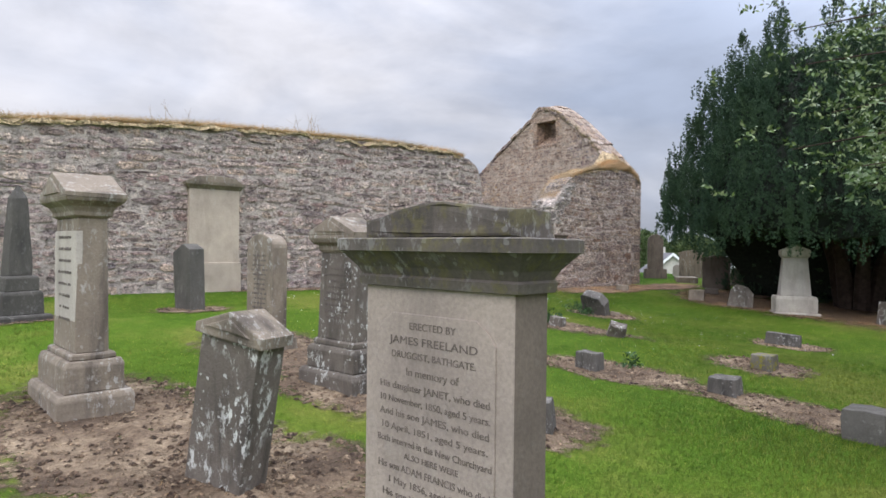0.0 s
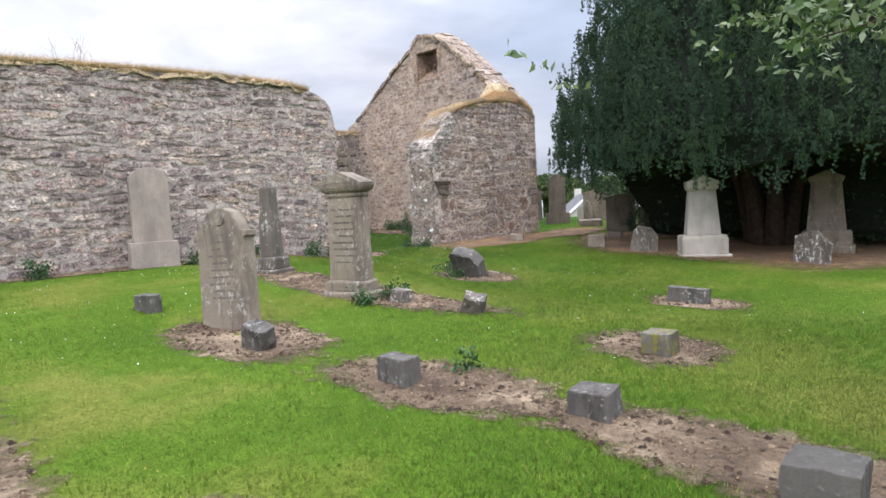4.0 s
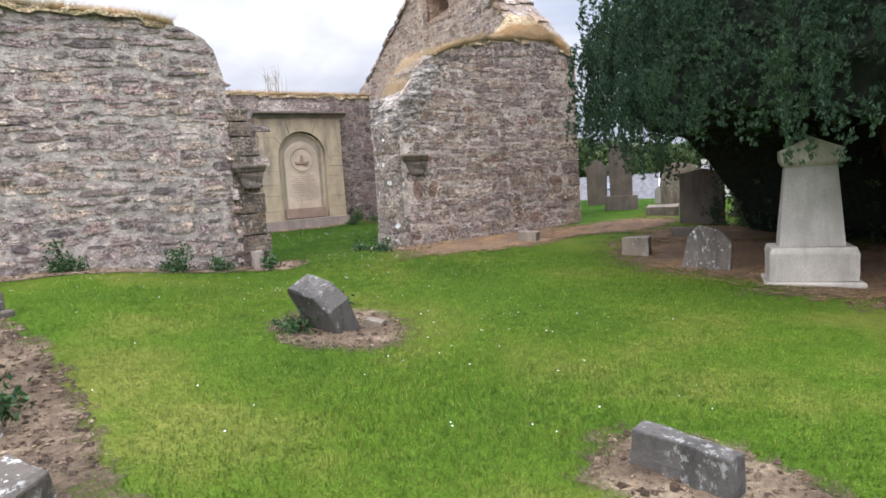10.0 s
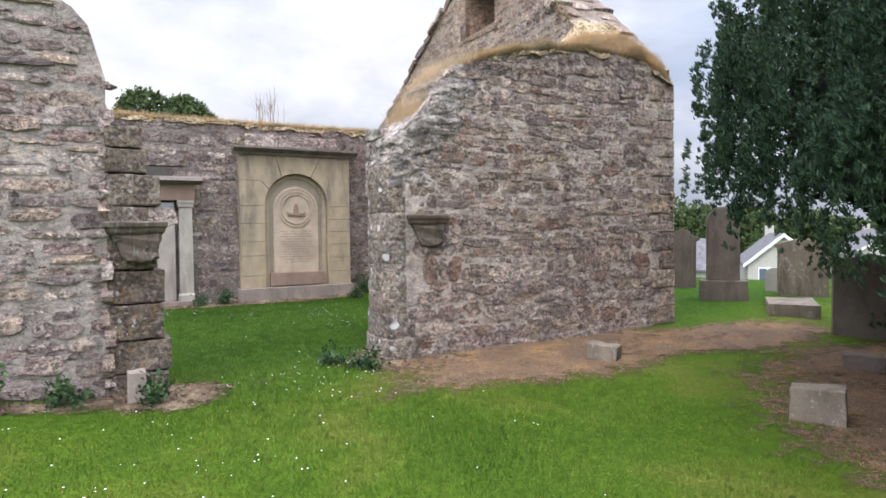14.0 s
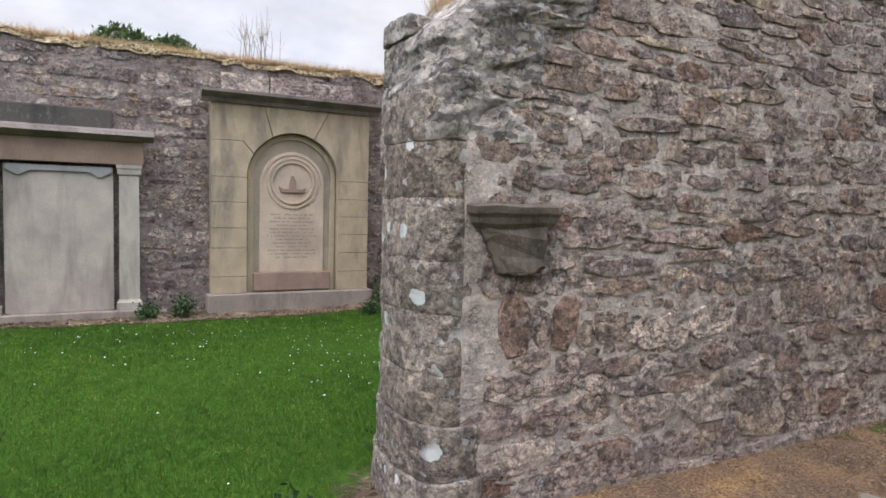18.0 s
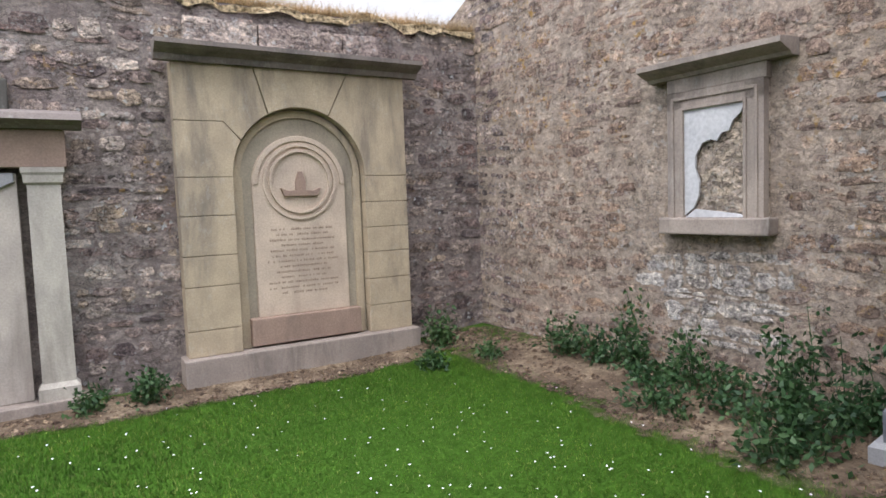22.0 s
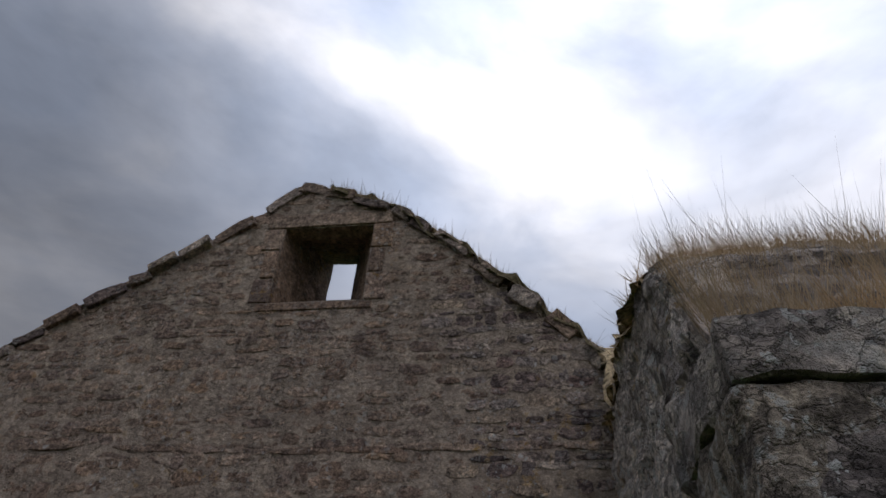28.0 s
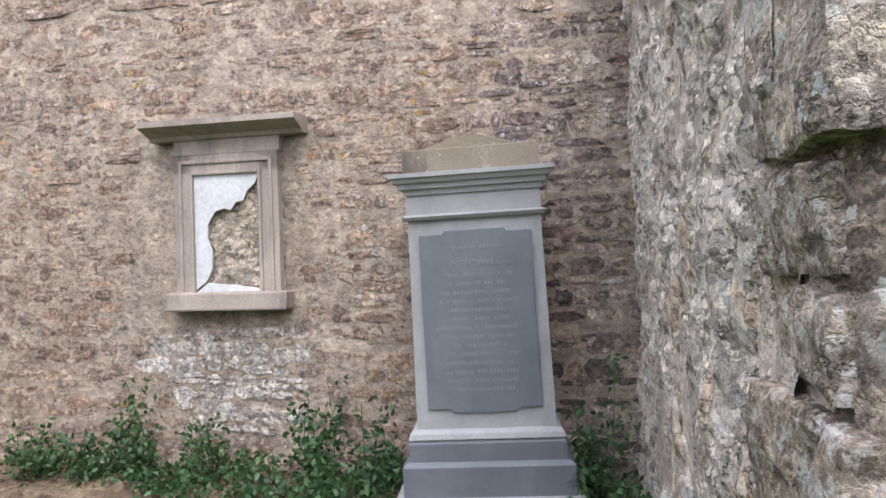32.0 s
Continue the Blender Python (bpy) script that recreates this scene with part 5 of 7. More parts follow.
def corbel(x, y, z, turn, flip):
    """Weathered bracket: a moulded shelf over a carved block."""
    e = thing("corbel", pose(x, y, z, 0, 0, turn), "weathered carved stone corbel in the doorway jamb", "corbel", "pair of doorway corbels")
    bm = mould(nb(), 0.40, 0.12, [(0.02, 0.0), (0.05, 0.025), (0.08, 0.03), (0.10, 0.045), (0.135, 0.05), (0.145, 0.03)])
    bmesh.ops.subdivide_edges(bm, edges=bm.edges[:], cuts=3, use_grid_fill=True)
    part("shelf", worn(bm, 0.014, 8.0), M_CORBEL, e, "mossy moulded shelf")
    bm = nb()
    prism(bm, [(-0.18, 0.03), (0.185, 0.03), (0.18, -0.10), (0.165, -0.175), (0.10, -0.2), (-0.02, -0.205), (-0.10, -0.19), (-0.12, -0.11), (-0.16, -0.05)], -0.07, 0.08, 0.012)
    bmesh.ops.subdivide_edges(bm, edges=[q for q in bm.edges if q.calc_length() > 0.03], cuts=3, use_grid_fill=True)
    worn(bm, 0.012, 30.0)
    part("bracket", worn(bm, 0.03, 9.0), M_CORBEL, e, "broken dark bracket")
    return e


corbel(0.50, 0.02, 1.45, 0, 1)
corbel(-2.42, -0.06, 1.38, 0, -1)

jamb = thing("doorway_jamb", pose(-2.42, 0.36, 0.0), "broken jamb of dark dressed blocks at the doorway", "jamb", kind="structure")
zc = -0.1
for k, (h, w) in enumerate(((0.3, 0.44), (0.28, 0.46), (0.32, 0.40), (0.3, 0.42), (0.30, 0.36), (0.26, 0.30), (0.28, 0.40), (0.22, 0.30), (0.2, 0.26))):
    bm = box(nb(), -0.22, -0.19 + w, -0.395, 0.38, zc + 0.006, zc + h - 0.006, 0.02)
    part("block", worn(bm, 0.016, 6.0, 2, k * 3.0), M_JAMBDARK, jamb)
    zc += h

# ---- gravestones ----
def writing(parent, lines, width, top, step, y, mat, seed=0, indent=0.0):
    """Unreadable cut lines: short bars of word length, shallow, in one part."""
    w_rng = random.Random(seed)
    bm = nb()
    for k in range(lines):
        span = width * w_rng.uniform(0.55, 0.95)
        x = -span / 2 + indent
        z = top - k * step
        hgt = min(0.022, step * 0.38)
        while x < span / 2:
            w = w_rng.uniform(0.008, 0.016)
            if w_rng.random() > 0.16:
                box(bm, x, min(x + w, span / 2), y - 0.001, y + 0.004, z, z + hgt * w_rng.uniform(0.7, 1.1))
            x += w + 0.007
    tagged(part("inscription", bm, mat, parent), "weathered unreadable inscription", kind="stuff")


def lettering(parent, rows_, mat, y, label="cut inscription"):
    """Readable cut lines: (words, height of letters, height on the stone, width wanted)."""
    for words, size, z, wide in rows_:
        cu = bpy.data.curves.new("words", "FONT")
        cu.body, cu.align_x, cu.size, cu.extrude = words, "CENTER", size, 0.0015
        tmp = bpy.data.objects.new("words", cu)
        scene.collection.objects.link(tmp)
        bpy.context.view_layer.update()
        me = bpy.data.meshes.new_from_object(tmp.evaluated_get(bpy.context.evaluated_depsgraph_get()))
        bpy.data.objects.remove(tmp)
        span = max(v.co.x for v in me.vertices) - min(v.co.x for v in me.vertices)
        k = wide / span
        for v in me.vertices:
            v.co = (v.co.x * k, y - v.co.z, z + v.co.y)
        me.materials.clear()
        me.materials.append(mat)
        ob = new("inscription_line", me)
        ob.parent = parent
        tagged(ob, label, kind="stuff")


def pedestal(name, m, label, w, d, base, die, cap, mats, cap_kind="pediment", taper=0.02, panel=None, lines=0, group="upright gravestones"):
    """Gravestone in tiers: base = [(height, outset)], die height, cap = moulding rows above the die, then a top."""
    e = thing(name, m, label, "gravestone", group)
    z = 0.0
    for k, (h, o) in enumerate(base):
        bm = nb()
        rows_ = [(z, o), (z + h * 0.82, o), (z + h, o - 0.02)]
        mould(bm, w, d, rows_)
        bmesh.ops.bevel(bm, geom=bm.edges[:], offset=0.008, segments=1, affect="EDGES")
        bmesh.ops.subdivide_edges(bm, edges=[q for q in bm.edges if q.calc_length() > 0.1], cuts=2, use_grid_fill=True)
        part("plinth" if k == 0 else "base_course", worn(bm, 0.008, 9.0, 0, k + 2.0), mats[1], e)
        z += h
    bm = mould(nb(), w, d, [(z, 0.0), (z + die, -taper)])
    bmesh.ops.bevel(bm, geom=bm.edges[:], offset=0.006, segments=1, affect="EDGES")
    # panel above 0.9: darker die paints shade on the sides, pale front reads lit
    part("die", bm, mats[1] if panel and panel > 0.9 else mats[0], e)
    if panel:
        bm = box(nb(), -w * panel / 2, w * panel / 2, -d / 2 - 0.004 + taper * 0.5, -d / 2 + 0.05, z + 0.07, z + die - 0.1, 0.004)
        part("inscription_panel", bm, mats[0], e)
    if lines:
        writing(e, lines, w * 0.75, z + die - 0.16, (die - 0.3) / lines, -d / 2 - (0.006 if panel else 0.0) + taper * 0.45, M_LETTER, int(w * 1000 + lines))
    z += die
    bm = mould(nb(), w - 2 * taper, d - 2 * taper, [(z + q, o) for q, o in cap])
    bmesh.ops.bevel(bm, geom=bm.edges[:], offset=0.004, segments=1, affect="EDGES")
    part("cornice", bm, mats[2], e)
    z += cap[-1][0]
    cw, cd = w - 2 * taper + 2 * cap[-1][1], d - 2 * taper + 2 * cap[-1][1]
    bm = nb()
    if cap_kind == "pediment":
        prism(bm, [(-cw / 2, z), (cw / 2, z), (cw / 2, z + 0.03), (0.0, z + 0.06 + 0.17 * cw), (-cw / 2, z + 0.03)], -cd / 2, cd / 2, 0.006)
        part("pediment", worn(bm, 0.006, 9.0), mats[2], e)
        bm = nb()
        prism(bm, [(-cw * 0.3, z + 0.03), (cw * 0.3, z + 0.03), (0.0, z + 0.03 + 0.15 * cw)], -cd / 2 - 0.012, -cd / 2 + 0.02, 0.004)
        part("carving", bm, mats[2], e)
    elif cap_kind == "block":
        mould(bm, cw - 0.12, cd - 0.10, [(z, 0.0), (z + 0.09, 0.0), (z + 0.125, -0.05)])
        bmesh.ops.subdivide_edges(bm, edges=bm.edges[:], cuts=3, use_grid_fill=True)
        part("top_block", worn(bm, 0.012, 9.0), mats[3] if len(mats) > 3 else mats[2], e)
    return e


def slab(name, m, label, outline, d, mat, plinth=None, lines=0, bevel=0.012, rough=0.004, group="upright gravestones", roundel=None, lw=0.6):
    """Gravestone cut from one slab with a shaped head."""
    e = thing(name, m, label, "gravestone", group)
    lift = 0.0
    xs_ = [q[0] for q in outline]
    if plinth:
        h, o = plinth
        bm = box(nb(), min(xs_) - o, max(xs_) + o, -d / 2 - o, d / 2 + o, 0, h, 0.012, 0.015)
        part("plinth", worn(bm, 0.006, 8.0), mat, e)
        lift = h - 0.012
    bm = prism(nb(), [(x, z + lift) for x, z in outline], -d / 2, d / 2, bevel)
    part("slab", worn(bm, rough, 7.0), mat, e)
    if lines:
        top = max(q[1] for q in outline)
        writing(e, lines, (max(xs_) - min(xs_)) * lw, lift + top * 0.78, top * 0.55 / lines, -d / 2 - 0.001, M_LETTER, lines + int(d * 900))
    if roundel:
        bm = nb()
        bmesh.ops.create_cone(bm, cap_ends=True, segments=24, radius1=roundel[1], radius2=roundel[1] * 0.9, depth=0.02, matrix=Matrix.Translation((0, -d / 2 - 0.004, lift + roundel[0])) @ Matrix.Rotation(radians(90), 4, "X"))
        part("roundel", bm, mat, e)
    return e


def arch_line(w, h, rise, n=14, base=0.0):
    """Outline with a segmental round head."""
    pts = [(-w / 2, base), (w / 2, base)]
    for i in range(n + 1):
        a = math.pi * i / n
        pts.append((w / 2 * math.cos(a), h - rise + rise * math.sin(a)))
    return pts


# the tall inscribed stone by the path
FW, FD = 0.70, 0.17
FA = radians(8)
fc = Vector((-12.38, -10.88)) + Vector((-math.sin(FA), math.cos(FA))) * FW / 2 + Vector((math.cos(FA), math.sin(FA))) * FD / 2
free = thing("gravestone", at_ground(fc.x, fc.y, 8, 0, 0, 0.0), "tall pinkish grey gravestone with flared mossy cap and cut inscription", "gravestone", "upright gravestones")
FZ = 1.037 - gz(fc.x, fc.y)
# sides darker than the front face: soiling plus painted shade
part("die", mould(nb(), FW, FD, [(0.12, 0.0), (FZ - 0.02, 0.0)]), M_FREESIDE, free, "soiled sides with shade painted in")
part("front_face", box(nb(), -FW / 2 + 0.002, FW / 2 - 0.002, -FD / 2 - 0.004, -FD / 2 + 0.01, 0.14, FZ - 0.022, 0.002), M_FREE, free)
part("plinth", worn(box(nb(), -FW / 2 - 0.12, FW / 2 + 0.12, -FD / 2 - 0.1, FD / 2 + 0.1, -0.05, 0.14, 0.015), 0.008, 7.0), M_GREYST, free)
bm = prism(nb(), [(-0.28, 0.3), (0.28, 0.3), (0.28, FZ - 0.19), (0.25, FZ - 0.15), (0.2, FZ - 0.115), (-0.2, FZ - 0.115), (-0.25, FZ - 0.15), (-0.28, FZ - 0.19)], -FD / 2 - 0.010, -FD / 2 + 0.02, 0.003)
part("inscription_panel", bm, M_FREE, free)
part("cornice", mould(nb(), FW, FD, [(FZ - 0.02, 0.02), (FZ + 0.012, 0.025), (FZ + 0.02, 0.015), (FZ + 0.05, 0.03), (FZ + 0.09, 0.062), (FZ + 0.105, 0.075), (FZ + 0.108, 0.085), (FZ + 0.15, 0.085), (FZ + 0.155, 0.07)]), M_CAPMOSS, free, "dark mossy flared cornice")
bm = prism(nb(), [(-0.36, FZ + 0.155), (0.36, FZ + 0.155), (0.355, FZ + 0.24), (0.05, FZ + 0.275), (-0.05, FZ + 0.275), (-0.355, FZ + 0.22)], -0.10, 0.10, 0.01)
bmesh.ops.subdivide_edges(bm, edges=bm.edges[:], cuts=2, use_grid_fill=True)
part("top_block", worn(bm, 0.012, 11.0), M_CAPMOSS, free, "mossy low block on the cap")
rows_ = [("ERECTED BY", 0.036, 0.17, 0.22), ("JAMES FREELAND", 0.04, 0.225, 0.42), ("DRUGGIST, BATHGATE.", 0.034, 0.275, 0.40), ("In memory of", 0.04, 0.335, 0.25), ("His daughter JANET, who died", 0.036, 0.39, 0.52),
         ("10 November, 1850, aged 5 years.", 0.034, 0.44, 0.52), ("And his son JAMES, who died", 0.036, 0.49, 0.52), ("10 April, 1851, aged 5 years.", 0.034, 0.54, 0.50), ("Both interred in the New Churchyard", 0.034, 0.59, 0.54),
         ("ALSO HERE WERE", 0.03, 0.635, 0.26), ("His son ADAM FRANCIS who died", 0.036, 0.685, 0.53), ("1 May 1856, aged 5 years.", 0.034, 0.735, 0.42), ("His son WILLIAM who died", 0.036, 0.785, 0.48),
         ("10 June 1857, aged 10 years.", 0.034, 0.835, 0.50), ("His grandson CHARLES ABERCROMBY", 0.034, 0.885, 0.54), ("who died 1 March, 1857, aged", 0.034, 0.935, 0.50), ("His daughter MARGARET", 0.036, 0.985, 0.44)]
lettering(free, [(w, s, FZ - z, k) for w, s, z, k in rows_], M_LETTERFR, -FD / 2 - 0.0105)

pedestal("gravestone", at_ground(-12.85, -6.42, 5), "tall pale pedestal gravestone with small pediment on stepped base", 0.66, 0.24, [(0.22, 0.15), (0.24, 0.09), (0.05, 0.04)], 1.04, [(0.0, 0.0), (0.02, 0.03), (0.05, 0.03), (0.09, 0.05), (0.13, 0.10), (0.16, 0.11)], [M_PALE, M_GREYST, M_GREYST], panel=0.97, lines=8, taper=0.015)
pedestal("gravestone", at_ground(-10.70, -6.95, 9), "lichen-crusted ornate gravestone with gabled head on stepped base", 0.55, 0.24, [(0.22, 0.13), (0.22, 0.07), (0.06, 0.03)], 0.82, [(0.0, 0.0), (0.03, 0.02), (0.07, 0.02), (0.10, 0.07), (0.14, 0.09), (0.17, 0.09)], [M_LICHEN, M_LICHEN, M_GREYST], panel=0.72, lines=9)
pedestal("gravestone", at_ground(-5.84, -4.52, 18), "tall brown-grey gravestone with carved pediment", 0.54, 0.22, [(0.14, 0.09), (0.14, 0.04)], 1.06, [(0.0, 0.0), (0.03, 0.02), (0.06, 0.01), (0.09, 0.05), (0.13, 0.07), (0.16, 0.075)], [M_GREYST, M_GREYST, M_GREYST], panel=0.75, lines=9)
pedestal("gravestone", at_ground(2.2, -5.8, 34), "whitish tapered gravestone on stepped base below the yew", 0.66, 0.36, [(0.10, 0.17), (0.38, 0.11)], 0.90, [(0.0, 0.0), (0.02, 0.02), (0.05, 0.04), (0.09, 0.05), (0.12, 0.05), (0.16, 0.05)], [M_WHITE, M_PALE, M_PALE], panel=0.7, taper=0.07)
pedestal("gravestone", at_ground(4.35, -7.55, 10), "dim brown gravestone standing in the yew's shade", 0.72, 0.3, [(0.2, 0.15), (0.3, 0.1)], 1.0, [(0.0, 0.0), (0.04, 0.03), (0.1, 0.05)], [M_GREYST, M_GREYST, M_GREYST], taper=0.08)

# leaning stone in the foreground
lean = slab("gravestone", at_ground(-12.41, -8.47, 25, 0, 9, 0.1), "leaning dark gravestone crusted with white lichen", [(-0.22, 0), (0.22, 0), (0.215, 1.0), (-0.215, 1.0)], 0.22, M_LICHEN, None, 0, 0.01, 0.012)
bm = prism(nb(), [(-0.255, 0.98), (0.255, 0.98), (0.255, 1.04), (0.0, 1.15), (-0.255, 1.04)], -0.14, 0.14, 0.012)
part("pediment", worn(bm, 0.008, 9.0), M_GREYST, lean, "grey gabled head")
bm = prism(nb(), [(-0.17, 1.035), (0.17, 1.035), (0.0, 1.11)], -0.152, -0.12, 0.005)
part("carving", worn(bm, 0.006, 20.0), M_GREYST, lean)

slab("gravestone", at_ground(-10.7, -2.2, 12, 0, -4), "small dark worn gravestone with slanted head", [(-0.24, 0), (0.24, 0), (0.24, 0.98), (0.05, 1.08), (-0.24, 0.96)], 0.24, M_SOOT, None, 0, 0.015, 0.015)
slab("gravestone", at_ground(-10.64, -4.95, 8), "grey round-headed gravestone with pale lichen crust", arch_line(0.58, 1.24, 0.16), 0.2, M_GREYST, (0.18, 0.10), 12, lw=0.7)
slab("gravestone", at_ground(-7.72, -4.9, 28, -3, -2), "leaning brown-grey gravestone with shouldered round head", [(-0.29, 0), (0.29, 0), (0.28, 1.0), (0.31, 1.02), (0.31, 1.07), (0.25, 1.08), (0.21, 1.17), (0.14, 1.27), (0.05, 1.315), (-0.05, 1.315), (-0.14, 1.27), (-0.21, 1.17), (-0.25, 1.08), (-0.31, 1.07), (-0.31, 1.02), (-0.28, 1.0)], 0.2, M_GREYST, None, 10, 0.014, 0.004, roundel=(1.2, 0.07))
slab("gravestone", at_ground(-6.74, -0.33, 82), "pale round-headed gravestone leaning by the rubble wall", arch_line(0.6, 1.24, 0.24), 0.14, M_FREE, (0.48, 0.08), 0)
slab("gravestone", at_ground(6.05, -1.85, 33), "dark brown square gravestone at the lawn edge", [(-0.42, 0), (0.42, 0), (0.42, 0.98), (0.46, 1.0), (0.47, 1.06), (0.0, 1.16), (-0.47, 1.06), (-0.46, 1.0), (-0.42, 0.98)], 0.2, M_DARKST, None, 0, 0.01)
slab("gravestone", at_ground(7.0, 1.0, 40), "dark round-headed gravestone on a stepped base", arch_line(0.54, 1.3, 0.27), 0.28, M_DARKST, (0.4, 0.12), 0, 0.025)
slab("gravestone", at_ground(7.9, 2.6, 40), "dark gravestone with scrolled head", [(-0.26, 0), (0.26, 0), (0.27, 1.0), (0.34, 1.04), (0.32, 1.1), (0.2, 1.12), (0.14, 1.22), (0, 1.27), (-0.14, 1.22), (-0.2, 1.12), (-0.32, 1.1), (-0.34, 1.04), (-0.27, 1.0)], 0.18, M_DARKST, None, 0)
slab("gravestone", at_ground(7.6, -1.95, 33), "low dark gravestone on a plinth behind the yew", [(-0.34, 0), (0.34, 0), (0.3, 0.52), (-0.3, 0.52)], 0.2, M_DARKST, (0.18, 0.1), 0)
slab("gravestone", at_ground(8.7, 1.1, 30), "little pale round-headed gravestone", arch_line(0.36, 0.52, 0.16), 0.12, M_WHITE, None, 0)
slab("gravestone", at_ground(8.6, -2.0, 40), "small whitish gravestone far under the yew", arch_line(0.4, 0.5, 0.14), 0.12, M_WHITE, None, 0)
slab("gravestone", at_ground(2.05, -4.57, 25, -8, 6), "broken grey gravestone spotted with white lichen", [(-0.3, 0), (0.3, 0), (0.27, 0.42), (0.12, 0.58), (-0.15, 0.62), (-0.27, 0.45)], 0.16, M_LICHEN, None, 0, 0.02, 0.012)
slab("gravestone", at_ground(2.2, -7.8, -10, 0, 6), "small tilted grey gravestone with curved head under the yew", [(-0.31, 0), (0.31, 0), (0.31, 0.46), (0.2, 0.54), (0.06, 0.67), (-0.08, 0.66), (-0.2, 0.56), (-0.31, 0.55)], 0.12, M_LICHEN, None, 0, 0.012)
slab("gravestone", at_ground(8.4, 0.4, 30), "broad pale gabled gravestone beyond the church", [(-0.4, 0), (0.4, 0), (0.4, 0.92), (0.45, 0.94), (0.45, 0.99), (0.0, 1.1), (-0.45, 0.99), (-0.45, 0.94), (-0.4, 0.92)], 0.3, M_GREYST, None, 0)


def obelisk(m, label, w, tiers, shaft_h, mat, tip):
    e = thing("obelisk", m, label, "obelisk", "obelisks")
    z = 0.0
    for h, o in tiers:
        bm = mould(nb(), w, w, [(z, o), (z + h * 0.85, o), (z + h, o - 0.02)])
        bmesh.ops.bevel(bm, geom=bm.edges[:], offset=0.01, segments=1, affect="EDGES")
        part("base_course", worn(bm, 0.01, 8.0), mat, e)
        z += h
    bm = mould(nb(), w, w, [(z, 0.0), (z + 0.04, 0.0), (z + shaft_h, -w * 0.18), (z + shaft_h + tip, -w * 0.5 + 0.01)])
    bmesh.ops.subdivide_edges(bm, edges=[q for q in bm.edges if q.calc_length() > 0.15], cuts=4, use_grid_fill=True)
    part("shaft", worn(bm, 0.014, 7.0), mat, e)
    return e


obelisk(at_ground(-12.95, -2.4, 15), "dark slender obelisk on stepped base", 0.27, [(0.14, 0.18), (0.3, 0.1), (0.2, 0.06)], 1.0, M_SOOT, 0.16)
obelisk(at_ground(-5.74, -2.38, 20), "grey lichened obelisk with broken tip", 0.26, [(0.12, 0.11), (0.18, 0.06)], 1.06, M_LICHEN, 0.14)

# ---- low marker stones ----
def block(name, x, y, turn, w, d, h, label, mat, lean_back=0, lean_side=0, seed=0.0, cat="marker stone", rough=0.014):
    bm = box(nb(), -w / 2, w / 2, -d / 2, d / 2, -0.08, h, 0.012, 0.008)
    bmesh.ops.subdivide_edges(bm, edges=[q for q in bm.edges if q.calc_length() > 0.06], cuts=3, use_grid_fill=True)
    worn(bm, rough, 7.0, 0, seed)
    worn(bm, rough * 0.45, 22.0, 0, seed)
    ob = solo(name, bm, mat, label, cat, "low marker stones")
    ob.matrix_basis = at_ground(x, y, turn, lean_back, lean_side, 0.0)
    return ob


block("marker_block", -7.70, -7.51, 6, 0.29, 0.19, 0.21, "square dark grey marker block on bare earth", M_BLOCK, seed=1)
block("marker_block", -7.24, -8.93, 10, 0.30, 0.25, 0.18, "dark grey marker block in a strip of earth", M_BLOCK, seed=2)
block("marker_block", -7.62, -10.36, 4, 0.33, 0.3, 0.26, "large dark marker block by the path", M_SOOT, seed=3)
block("marker_block", -5.60, -8.60, 6, 0.27, 0.25, 0.19, "small block with mossy yellow top", M_BLOCKMOSS, seed=4)
block("marker_block", -2.73, -7.62, 7, 0.54, 0.15, 0.2, "long low grey marker block", M_BLOCK, 0, 3, 5)
block("marker_block", -9.98, -8.78, 32, 0.28, 0.2, 0.24, "tilted pale grey marker block on dry earth", M_BLOCK, 4, -5, 6)
block("marker_block", -8.12, -3.7, 10, 0.30, 0.18, 0.19, "small pale marker block in the grass", M_BLOCK, seed=7)
block("fallen_fragment", -7.93, -5.82, 15, 0.27, 0.2, 0.24, "broken piece of stone at the foot of a gravestone", M_BLOCK, 10, 14, 8, rough=0.03)
block("marker_block", -5.62, -5.2, 15, 0.24, 0.18, 0.16, "small lichened marker block", M_LICHEN, 0, 8, 9)
block("fallen_fragment", -5.44, -6.24, 35, 0.27, 0.22, 0.21, "tilted pale stone fragment", M_LICHEN, 18, 16, 10, rough=0.02)
block("marker_block", -2.45, -0.22, 0, 0.2, 0.16, 0.25, "pale marker stone at the jamb", M_FREE, seed=11)
block("marker_block", 2.18, -0.98, 30, 0.36, 0.24, 0.17, "low brown stone on needle litter", M_GREYST, 0, 4, 12)
block("marker_block", 2.28, -3.28, 28, 0.40, 0.26, 0.27, "grey squared marker stone on needle litter", M_GREYST, seed=13)
block("marker_block", 4.35, -2.6, 28, 0.38, 0.24, 0.16, "low dark stone near a gravestone", M_DARKST, seed=14)
block("ledger_slab", 6.8, -0.35, 35, 0.7, 1.2, 0.14, "flat pale ledger slab in the grass", M_GREYST, seed=15, cat="grave slab")
bm = nb()
pts = [(0.15 * math.cos(a) * (1 + 0.15 * math.sin(3 * a)), 0.115 * math.sin(a)) for a in np.linspace(0, 2 * math.pi, 14)[:-1]]
prism(bm, pts, -0.02, 0.02, 0.008)
frag = solo("slab_fragment", bm, M_WHITE, "pale curved slab fragment leaning on earth", "stone fragment")
frag.matrix_basis = Matrix.Translation((-10.36, -7.26, gz(-10.36, -7.26) + 0.08)) @ Euler((radians(-40), 0, radians(-50))).to_matrix().to_4x4()

